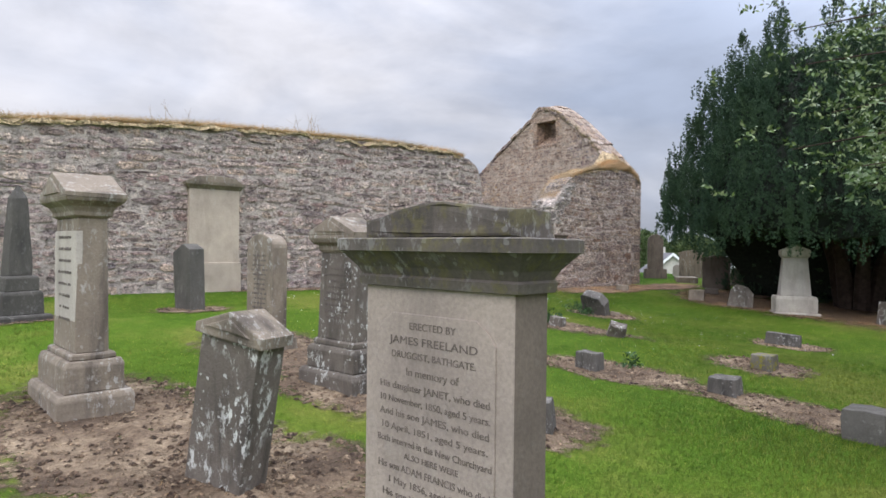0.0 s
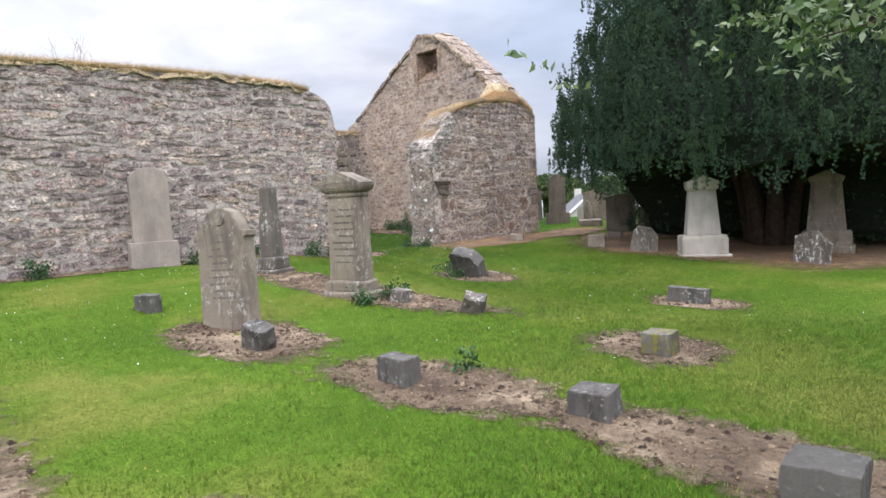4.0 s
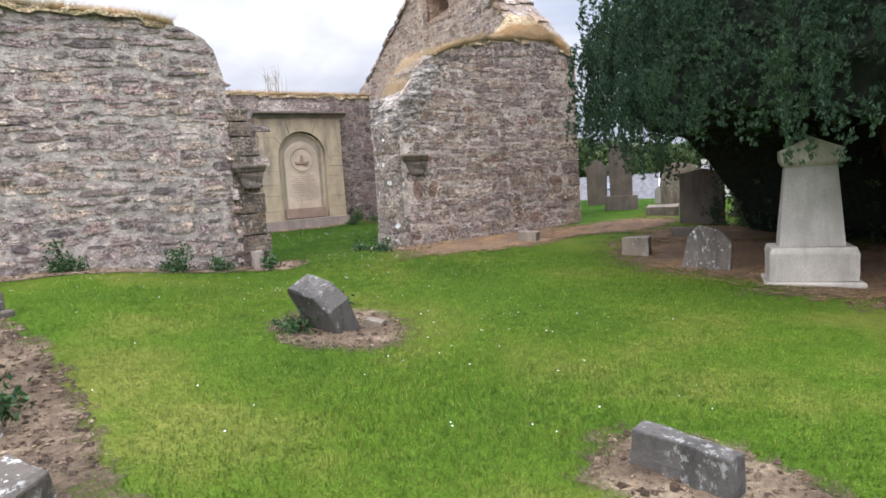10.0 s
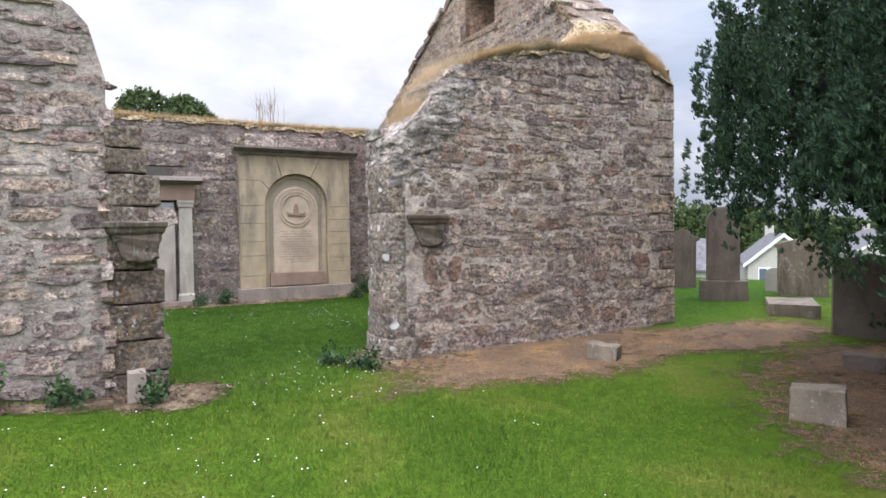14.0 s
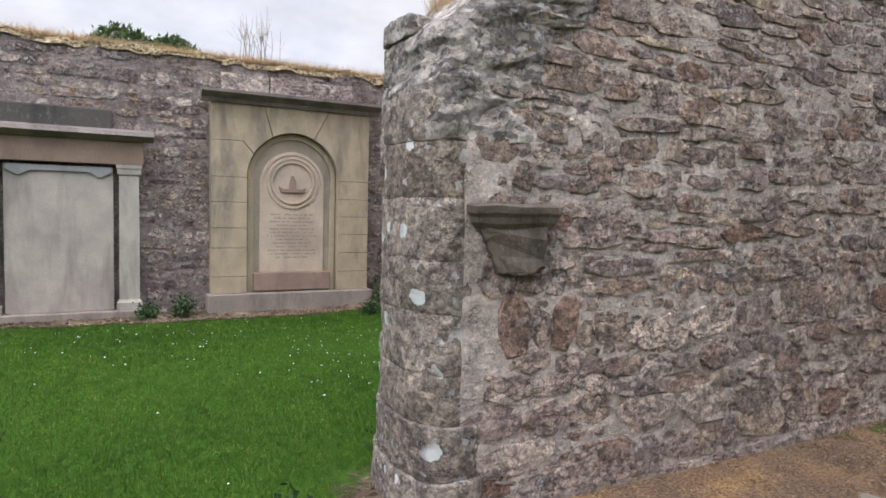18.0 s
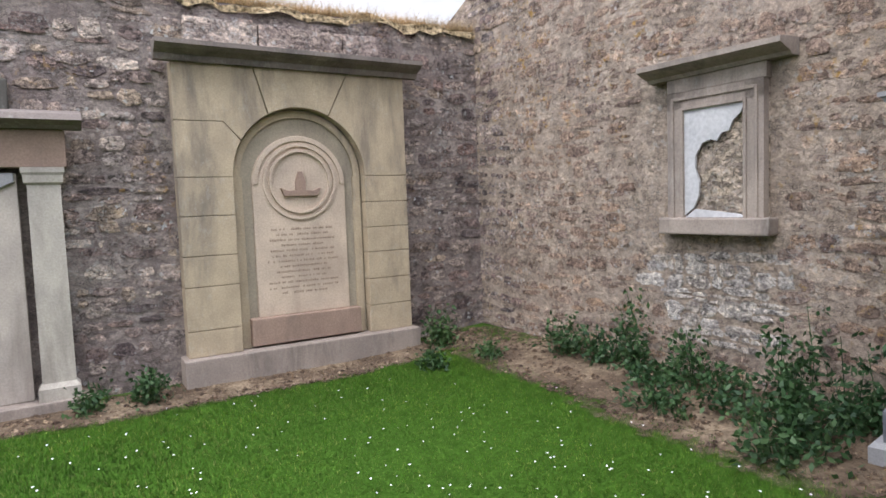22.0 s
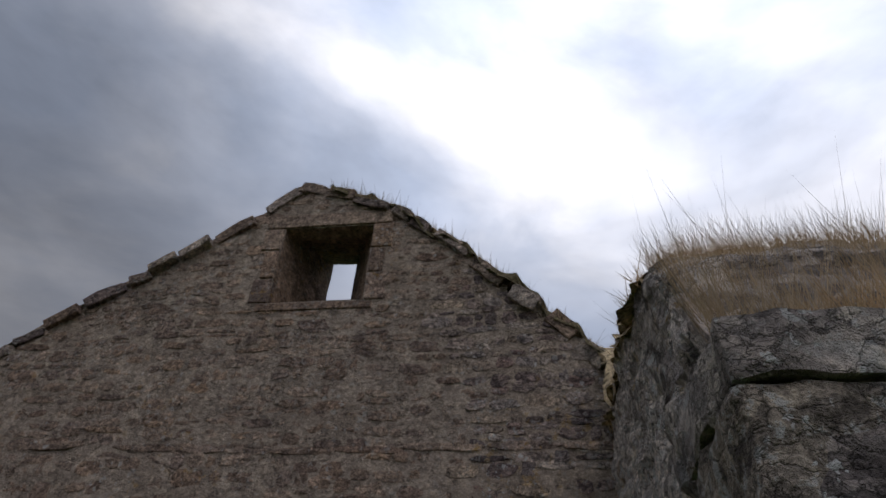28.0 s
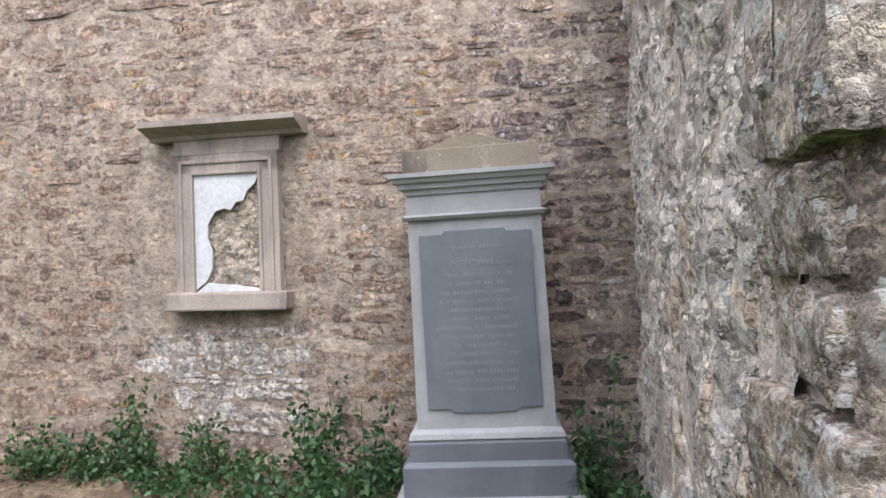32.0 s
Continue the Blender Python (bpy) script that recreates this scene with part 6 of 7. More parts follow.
# leaning stump on the lawn
bm = prism(nb(), [(-0.25, -0.15), (0.25, -0.15), (0.25, 0.30), (0.13, 0.46), (-0.2, 0.52), (-0.25, 0.46)], -0.13, 0.13, 0.02)
bmesh.ops.subdivide_edges(bm, edges=bm.edges[:], cuts=2, use_grid_fill=True)
worn(bm, 0.014, 8.0)
worn(bm, 0.006, 25.0)
stump = solo("leaning_stone", bm, M_BLOCK, "tilted grey stump of a gravestone on the lawn", "gravestone", "low marker stones")
stump.matrix_basis = at_ground(-2.95, -3.98, 14, 26, 4, 0.0)
block("fallen_fragment", -2.62, -4.2, 40, 0.2, 0.16, 0.07, "low grey stone chip beside a tilted stump", M_GREYST, 0, 6, 19, rough=0.02)

# ---- memorials on the walls ----
def arch_points(cx, half, spring, n=24):
    return [(cx + half * math.cos(math.pi * i / n), spring + half * math.sin(math.pi * i / n)) for i in range(n + 1)]


# arched niche memorial; its face is at y = 6.5
arch = thing("arched_memorial", pose(1.04, 6.5, 0.12), "yellow sandstone arched niche memorial with dark cornice", "memorial")
AW, AZ0, AZ1, AR, ASP = 1.14, 0.22, 2.86, 0.66, 1.85


def voussoir(name, pts, y0, y1, mat, parent, bev=0.006, label=""):
    return part(name, worn(prism(nb(), pts, y0, y1, bev), 0.003, 6.0), mat, parent, label)


# side piers in courses
for sx in (-1, 1):
    zs_ = [AZ0, 0.5, 0.78, 1.06, 1.32, 1.58, ASP] if sx > 0 else [AZ0, 0.46, 0.86, 1.14, 1.5, ASP]
    for z0_, z1_ in zip(zs_, zs_[1:]):
        xs2 = sorted((sx * AR, sx * AW))
        bm = box(nb(), xs2[0], xs2[1], 0.0 if sx < 0 else 0.004, 0.3, z0_ + 0.003, z1_ - 0.003, 0.005)
        part("ashlar_block", bm, M_YELLOW, arch)
# spandrel stones round the arch: left, left haunch, keystone run, right
def arc(a0, a1, n=10):
    return [(AR * math.cos(radians(a0 + (a1 - a0) * i / n)), ASP + AR * math.sin(radians(a0 + (a1 - a0) * i / n))) for i in range(n + 1)]


voussoir("spandrel_stone", [(-AW, ASP + 0.003)] + arc(180, 150)[0:] + [(-0.72, 2.35), (-AW, 2.35)], 0.0, 0.3, M_YELLOW, arch)
voussoir("spandrel_stone", [(-AW, 2.356), (-0.72, 2.356)] + arc(149, 118) + [(-0.43, AZ1), (-AW, AZ1)], 0.002, 0.3, M_YELLOW, arch)
voussoir("keystone_run", arc(117, 64, 14)[::-1] + [(-0.424, AZ1), (0.5, AZ1)], -0.004, 0.3, M_YELLOW, arch)
voussoir("spandrel_stone", [(AW, ASP + 0.003), (AW, AZ1), (0.506, AZ1)] + arc(63, 0), 0.001, 0.3, M_YELLOW, arch)
# recess behind; its shade is painted, as a darker yellow stone
part("niche_back", box(nb(), -0.7, 0.7, 0.128, 0.32, 0.2, 2.53), M_NICHE, arch, "niche back with shade in its colour")
# inner step of the arch
ins = arch_points(0, AR - 0.02, ASP)
part("inner_arch", prism(nb(), [(x, z) for x, z in ins] + [(x * 0.9, ASP + (z - ASP) * 0.9) for x, z in ins[::-1]], 0.1, 0.25, 0.0), M_YELLOW, arch)
for sx in (-1, 1):
    a_, b_ = sorted((sx * (AR - 0.02), sx * (AR - 0.1)))
    part("inner_pier", box(nb(), a_, b_, 0.1, 0.25, AZ0, ASP, 0.004), M_YELLOW, arch)
# inscribed slab
slab_pts = [(-0.47, 0.5), (0.47, 0.5)] + arch_points(0, 0.47, 1.78)
part("inscription_slab", prism(nb(), slab_pts, 0.1, 0.24, 0.01), M_PINK, arch, "pinkish round-headed inscription slab")
rim = arch_points(0, 0.465, 1.78)
part("rim_moulding", prism(nb(), rim + [(x * 0.9, 1.78 + (z - 1.78) * 0.9) for x, z in rim[::-1]], 0.085, 0.11, 0.004), M_PINK, arch)
for rr_, dd in ((0.37, 0.02), (0.31, 0.028)):
    bm = nb()
    circ = [(rr_ * math.cos(q), 1.80 + rr_ * math.sin(q)) for q in np.linspace(0, 2 * math.pi, 40)[:-1]]
    circ2 = [(x * 0.93, 1.80 + (z - 1.80) * 0.93) for x, z in circ]
    o_ = [bm.verts.new((x, 0.1 - dd, z)) for x, z in circ]
    i_ = [bm.verts.new((x, 0.1 - dd, z)) for x, z in circ2]
    o2, i2 = [bm.verts.new((v.co.x, 0.105, v.co.z)) for v in o_], [bm.verts.new((v.co.x, 0.105, v.co.z)) for v in i_]
    for k in range(39):
        j = (k + 1) % 39
        bm.faces.new((o_[k], o_[j], i_[j], i_[k]))
        bm.faces.new((o_[k], o2[k], o2[j], o_[j]))
        bm.faces.new((i_[k], i_[j], i2[j], i2[k]))
    part("ring_moulding", bm, M_PINK, arch)
bm = prism(nb(), [(-0.17, 1.66), (0.17, 1.66), (0.2, 1.74), (0.12, 1.71), (0.05, 1.72), (0.05, 1.80), (0.02, 1.90), (-0.02, 1.90), (-0.05, 1.80), (-0.05, 1.72), (-0.12, 1.71), (-0.2, 1.74)], 0.065, 0.105, 0.006)
part("emblem", bm, M_REDST, arch, "carved crown-like emblem")
writing(arch, 13, 0.78, 1.33, 0.052, 0.0985, M_LETTERPK, 5)
part("slab_base", box(nb(), -0.56, 0.56, 0.02, 0.24, 0.24, 0.5, 0.012), M_REDST, arch, "brown base course under the slab")
part("plinth", worn(box(nb(), -AW - 0.05, AW + 0.05, -0.10, 0.3, -0.1, AZ0, 0.014), 0.006, 6.0), M_FRAME, arch, "grey plinth")
bm = nb()
prism(bm, [(-0.20, AZ1 + 0.15), (-0.17, AZ1 + 0.155), (0.02, AZ1 + 0.155), (0.02, AZ1 + 0.0), (-0.05, AZ1 + 0.0), (-0.07, AZ1 + 0.05), (-0.15, AZ1 + 0.08), (-0.20, AZ1 + 0.11)], -AW - 0.14, AW + 0.14, 0.004)
for v in bm.verts:
    v.co = (v.co.y, v.co.x, v.co.z)
bmesh.ops.recalc_face_normals(bm, faces=bm.faces[:])
part("cornice", worn(bm, 0.006, 5.0), M_CORNICE, arch, "dark overhanging cornice")
for x0_, x1_ in ((-1.0, -0.35), (-0.34, 0.5), (0.51, 0.95)):
    part("parapet_block", worn(box(nb(), x0_, x1_, 0.05, 0.3, AZ1 + 0.16, AZ1 + 0.42, 0.02), 0.015, 6.0), M_FAR[0], arch)

# framed memorial with pilasters
M2X0, M2X1 = -2.80, -0.94
mem = thing("pilaster_memorial", pose((M2X0 + M2X1) / 2, 6.5, 0.02), "grey wall memorial with pilasters and dark slate cornice", "memorial")
hw = (M2X1 - M2X0) / 2
part("plinth", worn(box(nb(), -hw - 0.06, hw + 0.06, -0.1, 0.2, -0.12, 0.16, 0.012), 0.006, 6.0), M_FRAME, mem)
for sx in (-1, 1):
    c_ = sx * (hw - 0.16)
    part("pilaster", mould(nb(), 0.24, 0.1, [(0.16, 0.03), (0.26, 0.03), (0.30, 0.0), (1.9, -0.005), (1.92, 0.015), (1.98, 0.02), (2.0, 0.03), (2.04, 0.03)], 0.03), M_PALE, mem).location.x = c_
part("panel", box(nb(), -hw + 0.34, hw - 0.34, 0.05, 0.2, 0.16, 2.0, 0.01), M_PANEL, mem, "blank grey panel with shouldered head")
bm = prism(nb(), [(-hw + 0.36, 2.0), (-hw + 0.36, 1.93), (-hw + 0.5, 1.86), (-hw + 0.62, 1.93), (hw - 0.62, 1.93), (hw - 0.5, 1.86), (hw - 0.36, 1.93), (hw - 0.36, 2.0)], 0.02, 0.06, 0.004)
part("head_moulding", bm, M_GRANLT, mem)
part("lintel", box(nb(), -hw - 0.01, hw + 0.01, -0.02, 0.2, 2.04, 2.34, 0.01), M_REDST, mem, "reddish lintel band")
bm = prism(nb(), [(-0.18, 2.40), (-0.15, 2.45), (0.05, 2.5), (0.05, 2.34), (-0.06, 2.34), (-0.1, 2.37)], -hw - 0.13, hw + 0.13, 0.004)
for v in bm.verts:
    v.co = (v.co.y, v.co.x, v.co.z)
bmesh.ops.recalc_face_normals(bm, faces=bm.faces[:])
part("cornice", worn(bm, 0.006, 5.0), M_CORNICE, mem, "dark slate cornice")
part("backing", worn(box(nb(), -hw - 0.02, hw - 0.35, 0.03, 0.25, 2.48, 2.74, 0.02), 0.015, 5.0), M_SOOT, mem, "dark weathered blocking course")

# framed tablet on the gable: marble mostly fallen away
TU, TZ0, TZ1 = 3.48, 1.34, 2.68
tb = gpt(TU, 0, 0)
tab = thing("framed_tablet", Matrix.Translation((tb.x, tb.y, 0)) @ Matrix.Rotation(math.atan2(gal.y, gal.x) + math.pi, 4, "Z"), "moulded stone tablet frame with a shattered white marble panel", "memorial")
# local x runs to the south, y into the wall
TW, TH0, TH1 = 0.40, 1.47, 2.46
part("backing", box(nb(), -TW, TW, -0.02, 0.08, TH0, TH1 + 0.02, 0.0), M_CORE, tab, "rough pinkish rubble infill")
bm = nb()
bmesh.ops.create_grid(bm, x_segments=26, y_segments=34, size=0.5, matrix=Matrix.Translation((0.01, -0.035, (TH0 + 2.36) / 2)) @ Matrix.Rotation(radians(90), 4, "X") @ Matrix.Diagonal((0.62, 0.9, 1, 1)))
for v in bm.verts:
    v.co.y += noise.noise(v.co * 9) * 0.022 + noise.noise(v.co * 24) * 0.016 - abs(noise.noise(v.co * 5)) * 0.015
part("broken_infill", bm, M_CORE, tab, "lumpy exposed rubble")
for x0_, x1_, z0_, z1_ in ((-TW, -TW + 0.14, TH0, TH1), (TW - 0.14, TW, TH0, TH1), (-TW, TW, TH1 - 0.13, TH1)):
    part("frame_board", mould(nb(), x1_ - x0_, 0.07, [(z0_, 0.0), (z1_, 0.0)], -0.05), M_FRAME, tab).location.x = (x0_ + x1_) / 2
for x0_, x1_, z0_, z1_ in ((-TW + 0.04, -TW + 0.065, TH0, TH1 - 0.04), (TW - 0.065, TW - 0.04, TH0, TH1 - 0.04), (-TW + 0.065, TW - 0.065, TH1 - 0.065, TH1 - 0.04), (-TW + 0.125, -TW + 0.15, TH0, TH1 - 0.12), (TW - 0.15, TW - 0.125, TH0, TH1 - 0.12), (-TW + 0.15, TW - 0.15, TH1 - 0.145, TH1 - 0.12)):
    part("bead", box(nb(), x0_, x1_, -0.10, -0.03, z0_, z1_, 0.006), M_FRAME, tab)
part("frieze", box(nb(), -TW - 0.01, TW + 0.01, -0.07, 0.08, TH1 + 0.004, 2.58, 0.006), M_FRAME, tab)
bm = prism(nb(), [(-0.24, 2.645), (-0.24, 2.685), (-0.2, 2.69), (0.06, 2.70), (0.06, 2.575), (-0.09, 2.575), (-0.11, 2.60), (-0.18, 2.62)], -0.58, 0.60, 0.004)
for v in bm.verts:
    v.co = (v.co.y, v.co.x, v.co.z)
bmesh.ops.recalc_face_normals(bm, faces=bm.faces[:])
part("cornice", worn(bm, 0.008, 5.0), M_FRAME, tab, "overhanging brown cornice")
part("sill", worn(box(nb(), -0.46, 0.46, -0.13, 0.08, 1.345, 1.475, 0.015), 0.008, 8.0), M_FRAME, tab, "chunky chipped sill")
jag = [(-0.255, 1.49), (-0.17, 1.55), (-0.125, 1.64), (-0.12, 1.76), (-0.155, 1.86), (-0.15, 1.96), (-0.09, 2.05), (-0.02, 2.07), (0.03, 2.055), (0.07, 2.11), (0.13, 2.12), (0.16, 2.19), (0.22, 2.24), (0.255, 2.31), (0.255, 2.325), (-0.255, 2.325)]
part("marble_remnant", prism(nb(), jag, -0.075, -0.055, 0.003), M_PLASTER, tab, "white marble remnant with a jagged edge")
part("marble_sliver", prism(nb(), [(-0.25, 1.475), (0.25, 1.475), (0.21, 1.50), (0.0, 1.525), (-0.16, 1.54)], -0.073, -0.053, 0.003), M_PLASTER, tab)

# granite gravestone that stands before the gable
gr = thing("gravestone", Matrix.Translation((3.06, 1.70, gz(3.06, 1.70) - 0.02)) @ Euler((radians(2.5), radians(-1.5), radians(-84))).to_matrix().to_4x4(), "large grey gravestone with polished blue granite panel below the gable", "gravestone", "upright gravestones")
z0g = 0.0
for k, (h, w_, d_, mt) in enumerate(((0.16, 1.12, 0.56, M_GRANLT), (0.20, 1.0, 0.46, M_GRANITE), (0.13, 0.92, 0.40, M_GRANITE))):
    part("plinth" if k == 0 else "base_course", mould(nb(), w_, d_, [(z0g, 0.0), (z0g + h - 0.025, 0.0), (z0g + h, -0.02)]), mt, gr)
    z0g += h
part("base_moulding", mould(nb(), 0.86, 0.34, [(z0g, 0.03), (z0g + 0.03, 0.02), (z0g + 0.05, 0.0)]), M_GRANLT, gr)
z0g += 0.05
part("die", mould(nb(), 0.82, 0.30, [(z0g, 0.0), (z0g + 1.24, -0.02)]), M_GRANLT, gr)
zp = z0g + 0.08
bm = prism(nb(), [(-0.335, zp + 0.04), (-0.2, zp + 0.04), (-0.185, zp + 0.015), (0.185, zp + 0.015), (0.2, zp + 0.04), (0.335, zp + 0.04), (0.325, zp + 1.07), (0.19, zp + 1.07), (0.175, zp + 1.09), (-0.175, zp + 1.09), (-0.19, zp + 1.07), (-0.325, zp + 1.07)], -0.165, -0.12, 0.003)
part("inscription_panel", bm, M_GRANITE, gr, "blue-grey granite inscription panel")
writing(gr, 1, 0.42, zp + 0.98, 0.05, -0.1665, M_LETTERLT, 3)
lettering(gr, [("MITCHELL", 0.05, zp + 0.88, 0.3)], M_LETTERLT, -0.1665)
writing(gr, 14, 0.56, zp + 0.82, 0.052, -0.1665, M_LETTERLT, 9)
zt = z0g + 1.24
part("frieze", mould(nb(), 0.78, 0.27, [(zt, 0.02), (zt + 0.02, 0.035), (zt + 0.035, 0.005), (zt + 0.15, 0.0)]), M_GRANLT, gr)
part("cornice", mould(nb(), 0.78, 0.27, [(zt + 0.15, 0.015), (zt + 0.18, 0.02), (zt + 0.185, 0.04), (zt + 0.215, 0.045), (zt + 0.22, 0.065), (zt + 0.245, 0.075), (zt + 0.25, 0.09), (zt + 0.275, 0.09)]), M_GRANLT, gr)
part("top_block", worn(mould(nb(), 0.80, 0.30, [(zt + 0.275, 0.0), (zt + 0.41, 0.0), (zt + 0.415, -0.02)]), 0.004, 9.0), M_GREYST, gr)
bm = prism(nb(), [(-0.3, zt + 0.41), (0.3, zt + 0.41), (0.07, zt + 0.485), (-0.07, zt + 0.485)], -0.11, 0.11, 0.005)
part("finial", bm, M_GREYST, gr)

# tall panel memorial on the outer wall
pan = thing("wall_panel_memorial", pose(-9.62, -0.02, 0.36), "tall warm stone wall panel under a dark gabled cornice", "memorial")
part("panel", box(nb(), -0.475, 0.475, -0.1, 0.1, 0.45, 1.86, 0.01), M_WARM, pan)
part("base", worn(box(nb(), -0.51, 0.51, -0.13, 0.1, -0.15, 0.47, 0.015), 0.006, 6.0), M_WARM, pan)
part("cornice", mould(nb(), 0.97, 0.2, [(1.86, 0.0), (1.90, 0.03), (1.94, 0.07), (1.99, 0.08)]), M_GREYST, pan)
part("pediment", worn(prism(nb(), [(-0.55, 1.99), (0.55, 1.99), (0.36, 2.09), (0.13, 2.12), (-0.13, 2.12), (-0.36, 2.09)], -0.16, 0.1, 0.01), 0.008, 6.0), M_GREYST, pan)

# ---- trees and weeds ----
M_BARK = plain("yew_bark", (0.045, 0.03, 0.023), 0.95, 0.4, 9.0, relief=0.9)
M_YEW = leafy("yew_foliage", [(0.014, 0.031, 0.018), (0.021, 0.046, 0.025), (0.031, 0.063, 0.034), (0.044, 0.085, 0.044), (0.062, 0.108, 0.056)], 0.75, 0.05)
# near-black: the shade inside the crown is put into this colour
M_YEWIN = plain("yew_inner_shade", (0.009, 0.013, 0.008), 0.9, 0.5, 12.0, relief=0.9)
M_LEAF = leafy("grey_green_leaf", [(0.05, 0.09, 0.026), (0.075, 0.12, 0.036), (0.10, 0.155, 0.05), (0.15, 0.20, 0.08), (0.25, 0.30, 0.17)], 0.35, 0.15)
M_WEED = leafy("nettle_leaf", [(0.022, 0.052, 0.02), (0.034, 0.078, 0.027), (0.05, 0.103, 0.037), (0.075, 0.13, 0.052)], 0.5, 0.2)
M_WOODS = leafy("far_foliage", [(0.035, 0.06, 0.02), (0.06, 0.09, 0.03), (0.085, 0.12, 0.045)], 0.8, 0.1)


def limb(bm, pts, r0, r1, sides=7):
    rings = []
    n = len(pts)
    for i, q in enumerate(pts):
        q = Vector(q)
        d = (Vector(pts[min(i + 1, n - 1)]) - Vector(pts[max(i - 1, 0)])).normalized()
        side = d.orthogonal().normalized()
        up = d.cross(side)
        r = r0 + (r1 - r0) * i / (n - 1)
        rings.append([bm.verts.new(q + (side * math.cos(6.283 * k / sides) + up * math.sin(6.283 * k / sides)) * r) for k in range(sides)])
    for a, b in zip(rings, rings[1:]):
        for k in range(sides):
            bm.faces.new((a[k], a[(k + 1) % sides], b[(k + 1) % sides], b[k]))
    return bm


def tri_part(name, verts, mat, parent, label):
    ob = triangles_mesh(name, verts, mat, label, "")
    ob.parent = parent
    return ob


# the yew: many upright plumes round a few stems
yrng = np.random.default_rng(12)
YX, YY = 5.2, -6.2
yew = thing("yew_tree", pose(YX, YY, gz(YX, YY) - 0.1), "huge dark Irish yew with upright plumes and drooping skirts", "tree")
bm = nb()
for k in range(7):
    a = k * 0.9
    base = Vector((0.35 * math.cos(a), 0.35 * math.sin(a), 0))
    tip = Vector((1.9 * math.cos(a), 1.9 * math.sin(a), 4.2))
    limb(bm, [base, base * 1.6 + Vector((0, 0, 1.3)), base * 2.6 + Vector((0, 0, 2.4)), tip], 0.22, 0.05, 8)
part("trunk", bm, M_BARK, yew)


def plume_points(num, cx, cy, z0, z1, r, rng_):
    """Points and outward ways on an upright pointed plume, gathered into knobs."""
    knobs = max(6, int((z1 - z0) * r * 75))
    f = rng_.beta(1.1, 1.1, knobs)
    a = rng_.uniform(0, 2 * math.pi, knobs)
    rad = r * np.sqrt(np.clip(1 - f ** 2.2, 0, 1)) * np.clip(0.35 + f * 6, 0, 1) * rng_.uniform(0.7, 1.12, knobs)
    mid_ = np.stack([cx + rad * np.cos(a), cy + rad * np.sin(a), z0 + (z1 - z0) * f], -1)
    pick = rng_.integers(0, knobs, num)
    return mid_[pick] + rng_.normal(0, 1, (num, 3)) * np.array([0.026, 0.026, 0.10]), np.stack([np.cos(a), np.sin(a), np.full(knobs, 0.4)], -1)[pick]


def sprays(p, way, rng_, size, leaves=7, up=0.8, width=0.16):
    """A tuft of narrow leaves at each point."""
    n = len(p)
    out = []
    for k in range(leaves):
        d = way * rng_.uniform(0.3, 1.0, (n, 1)) + rng_.normal(0, 0.55, (n, 3)) + np.array([0, 0, up])
        d = d / np.linalg.norm(d, axis=1, keepdims=True)
        l = size * rng_.uniform(0.6, 1.2, (n, 1))
        s = np.cross(d, rng_.normal(0, 1, (n, 3)))
        s = s / np.linalg.norm(s, axis=1, keepdims=True) * l * width
        o = p + rng_.normal(0, size * 0.25, (n, 3))
        out.append(np.stack([o - s, o + s, o + d * l], 1))
    return np.concatenate(out).reshape(-1, 3)


YR = 4.45


def yew_reach(z):
    """How far the crown reaches at a height: full at the waist, drawn in above."""
    return YR - 0.30 * max(0.0, 2.3 - z) - 0.36 * max(0.0, z - 2.7) - 0.35 * max(0.0, z - 5.2) ** 2


# upright plumes in ranks over the crown: (x, y, foot, tip, radius)
plumes = []
COLUMNS = 44
for k in range(COLUMNS):
    a0 = 2 * math.pi * k / COLUMNS + yrng.uniform(-0.03, 0.03)
    drawn, drift = yrng.uniform(-0.3, 0.16) + 0.42 * max(0.0, 1 - ((a0 - 2.1) / 0.55) ** 2), yrng.uniform(-0.06, 0.06)
    z = 1.3 + yrng.uniform(0, 0.4)
    while z < 6.1:
        rr_ = max(0.8, yew_reach(z + 0.7) - 0.1) + drawn + yrng.uniform(-0.08, 0.08)
        tall_ = yrng.uniform(1.2, 2.2)
        a = a0 + drift * (z - 2)
        foot = max(z, 1.5 + 0.6 * max(0.0, 1 - abs(a - 2.1) / 0.5) + 0.15 * math.sin(a * 7.0) + yrng.uniform(0, 0.35)) if math.cos(a) < 0.15 else z
        if rr_ > 1.9 or k % 2:
            plumes.append((rr_ * math.cos(a), rr_ * math.sin(a), foot, foot + tall_, yrng.uniform(0.25, 0.36)))
        z += tall_ * 0.42
for k in range(60):
    a, rr_ = yrng.uniform(0, 2 * math.pi), 2.3 * math.sqrt(yrng.uniform(0, 1))
    foot = 5.2 + 0.6 * (2.3 - rr_) / 2.3 + yrng.uniform(-0.4, 0.3)
    plumes.append((rr_ * math.cos(a), rr_ * math.sin(a), foot, foot + yrng.uniform(0.9, 1.7), yrng.uniform(0.2, 0.32)))
# plumes added under the crown and east to the ground, so it reads dark
for k in range(60):
    a, rr_ = yrng.uniform(-1.4, 1.4), yrng.uniform(2.6, 4.2)
    plumes.append((rr_ * math.cos(a), rr_ * math.sin(a), 0.15 + yrng.uniform(0, 0.3), 2.2, 0.42))
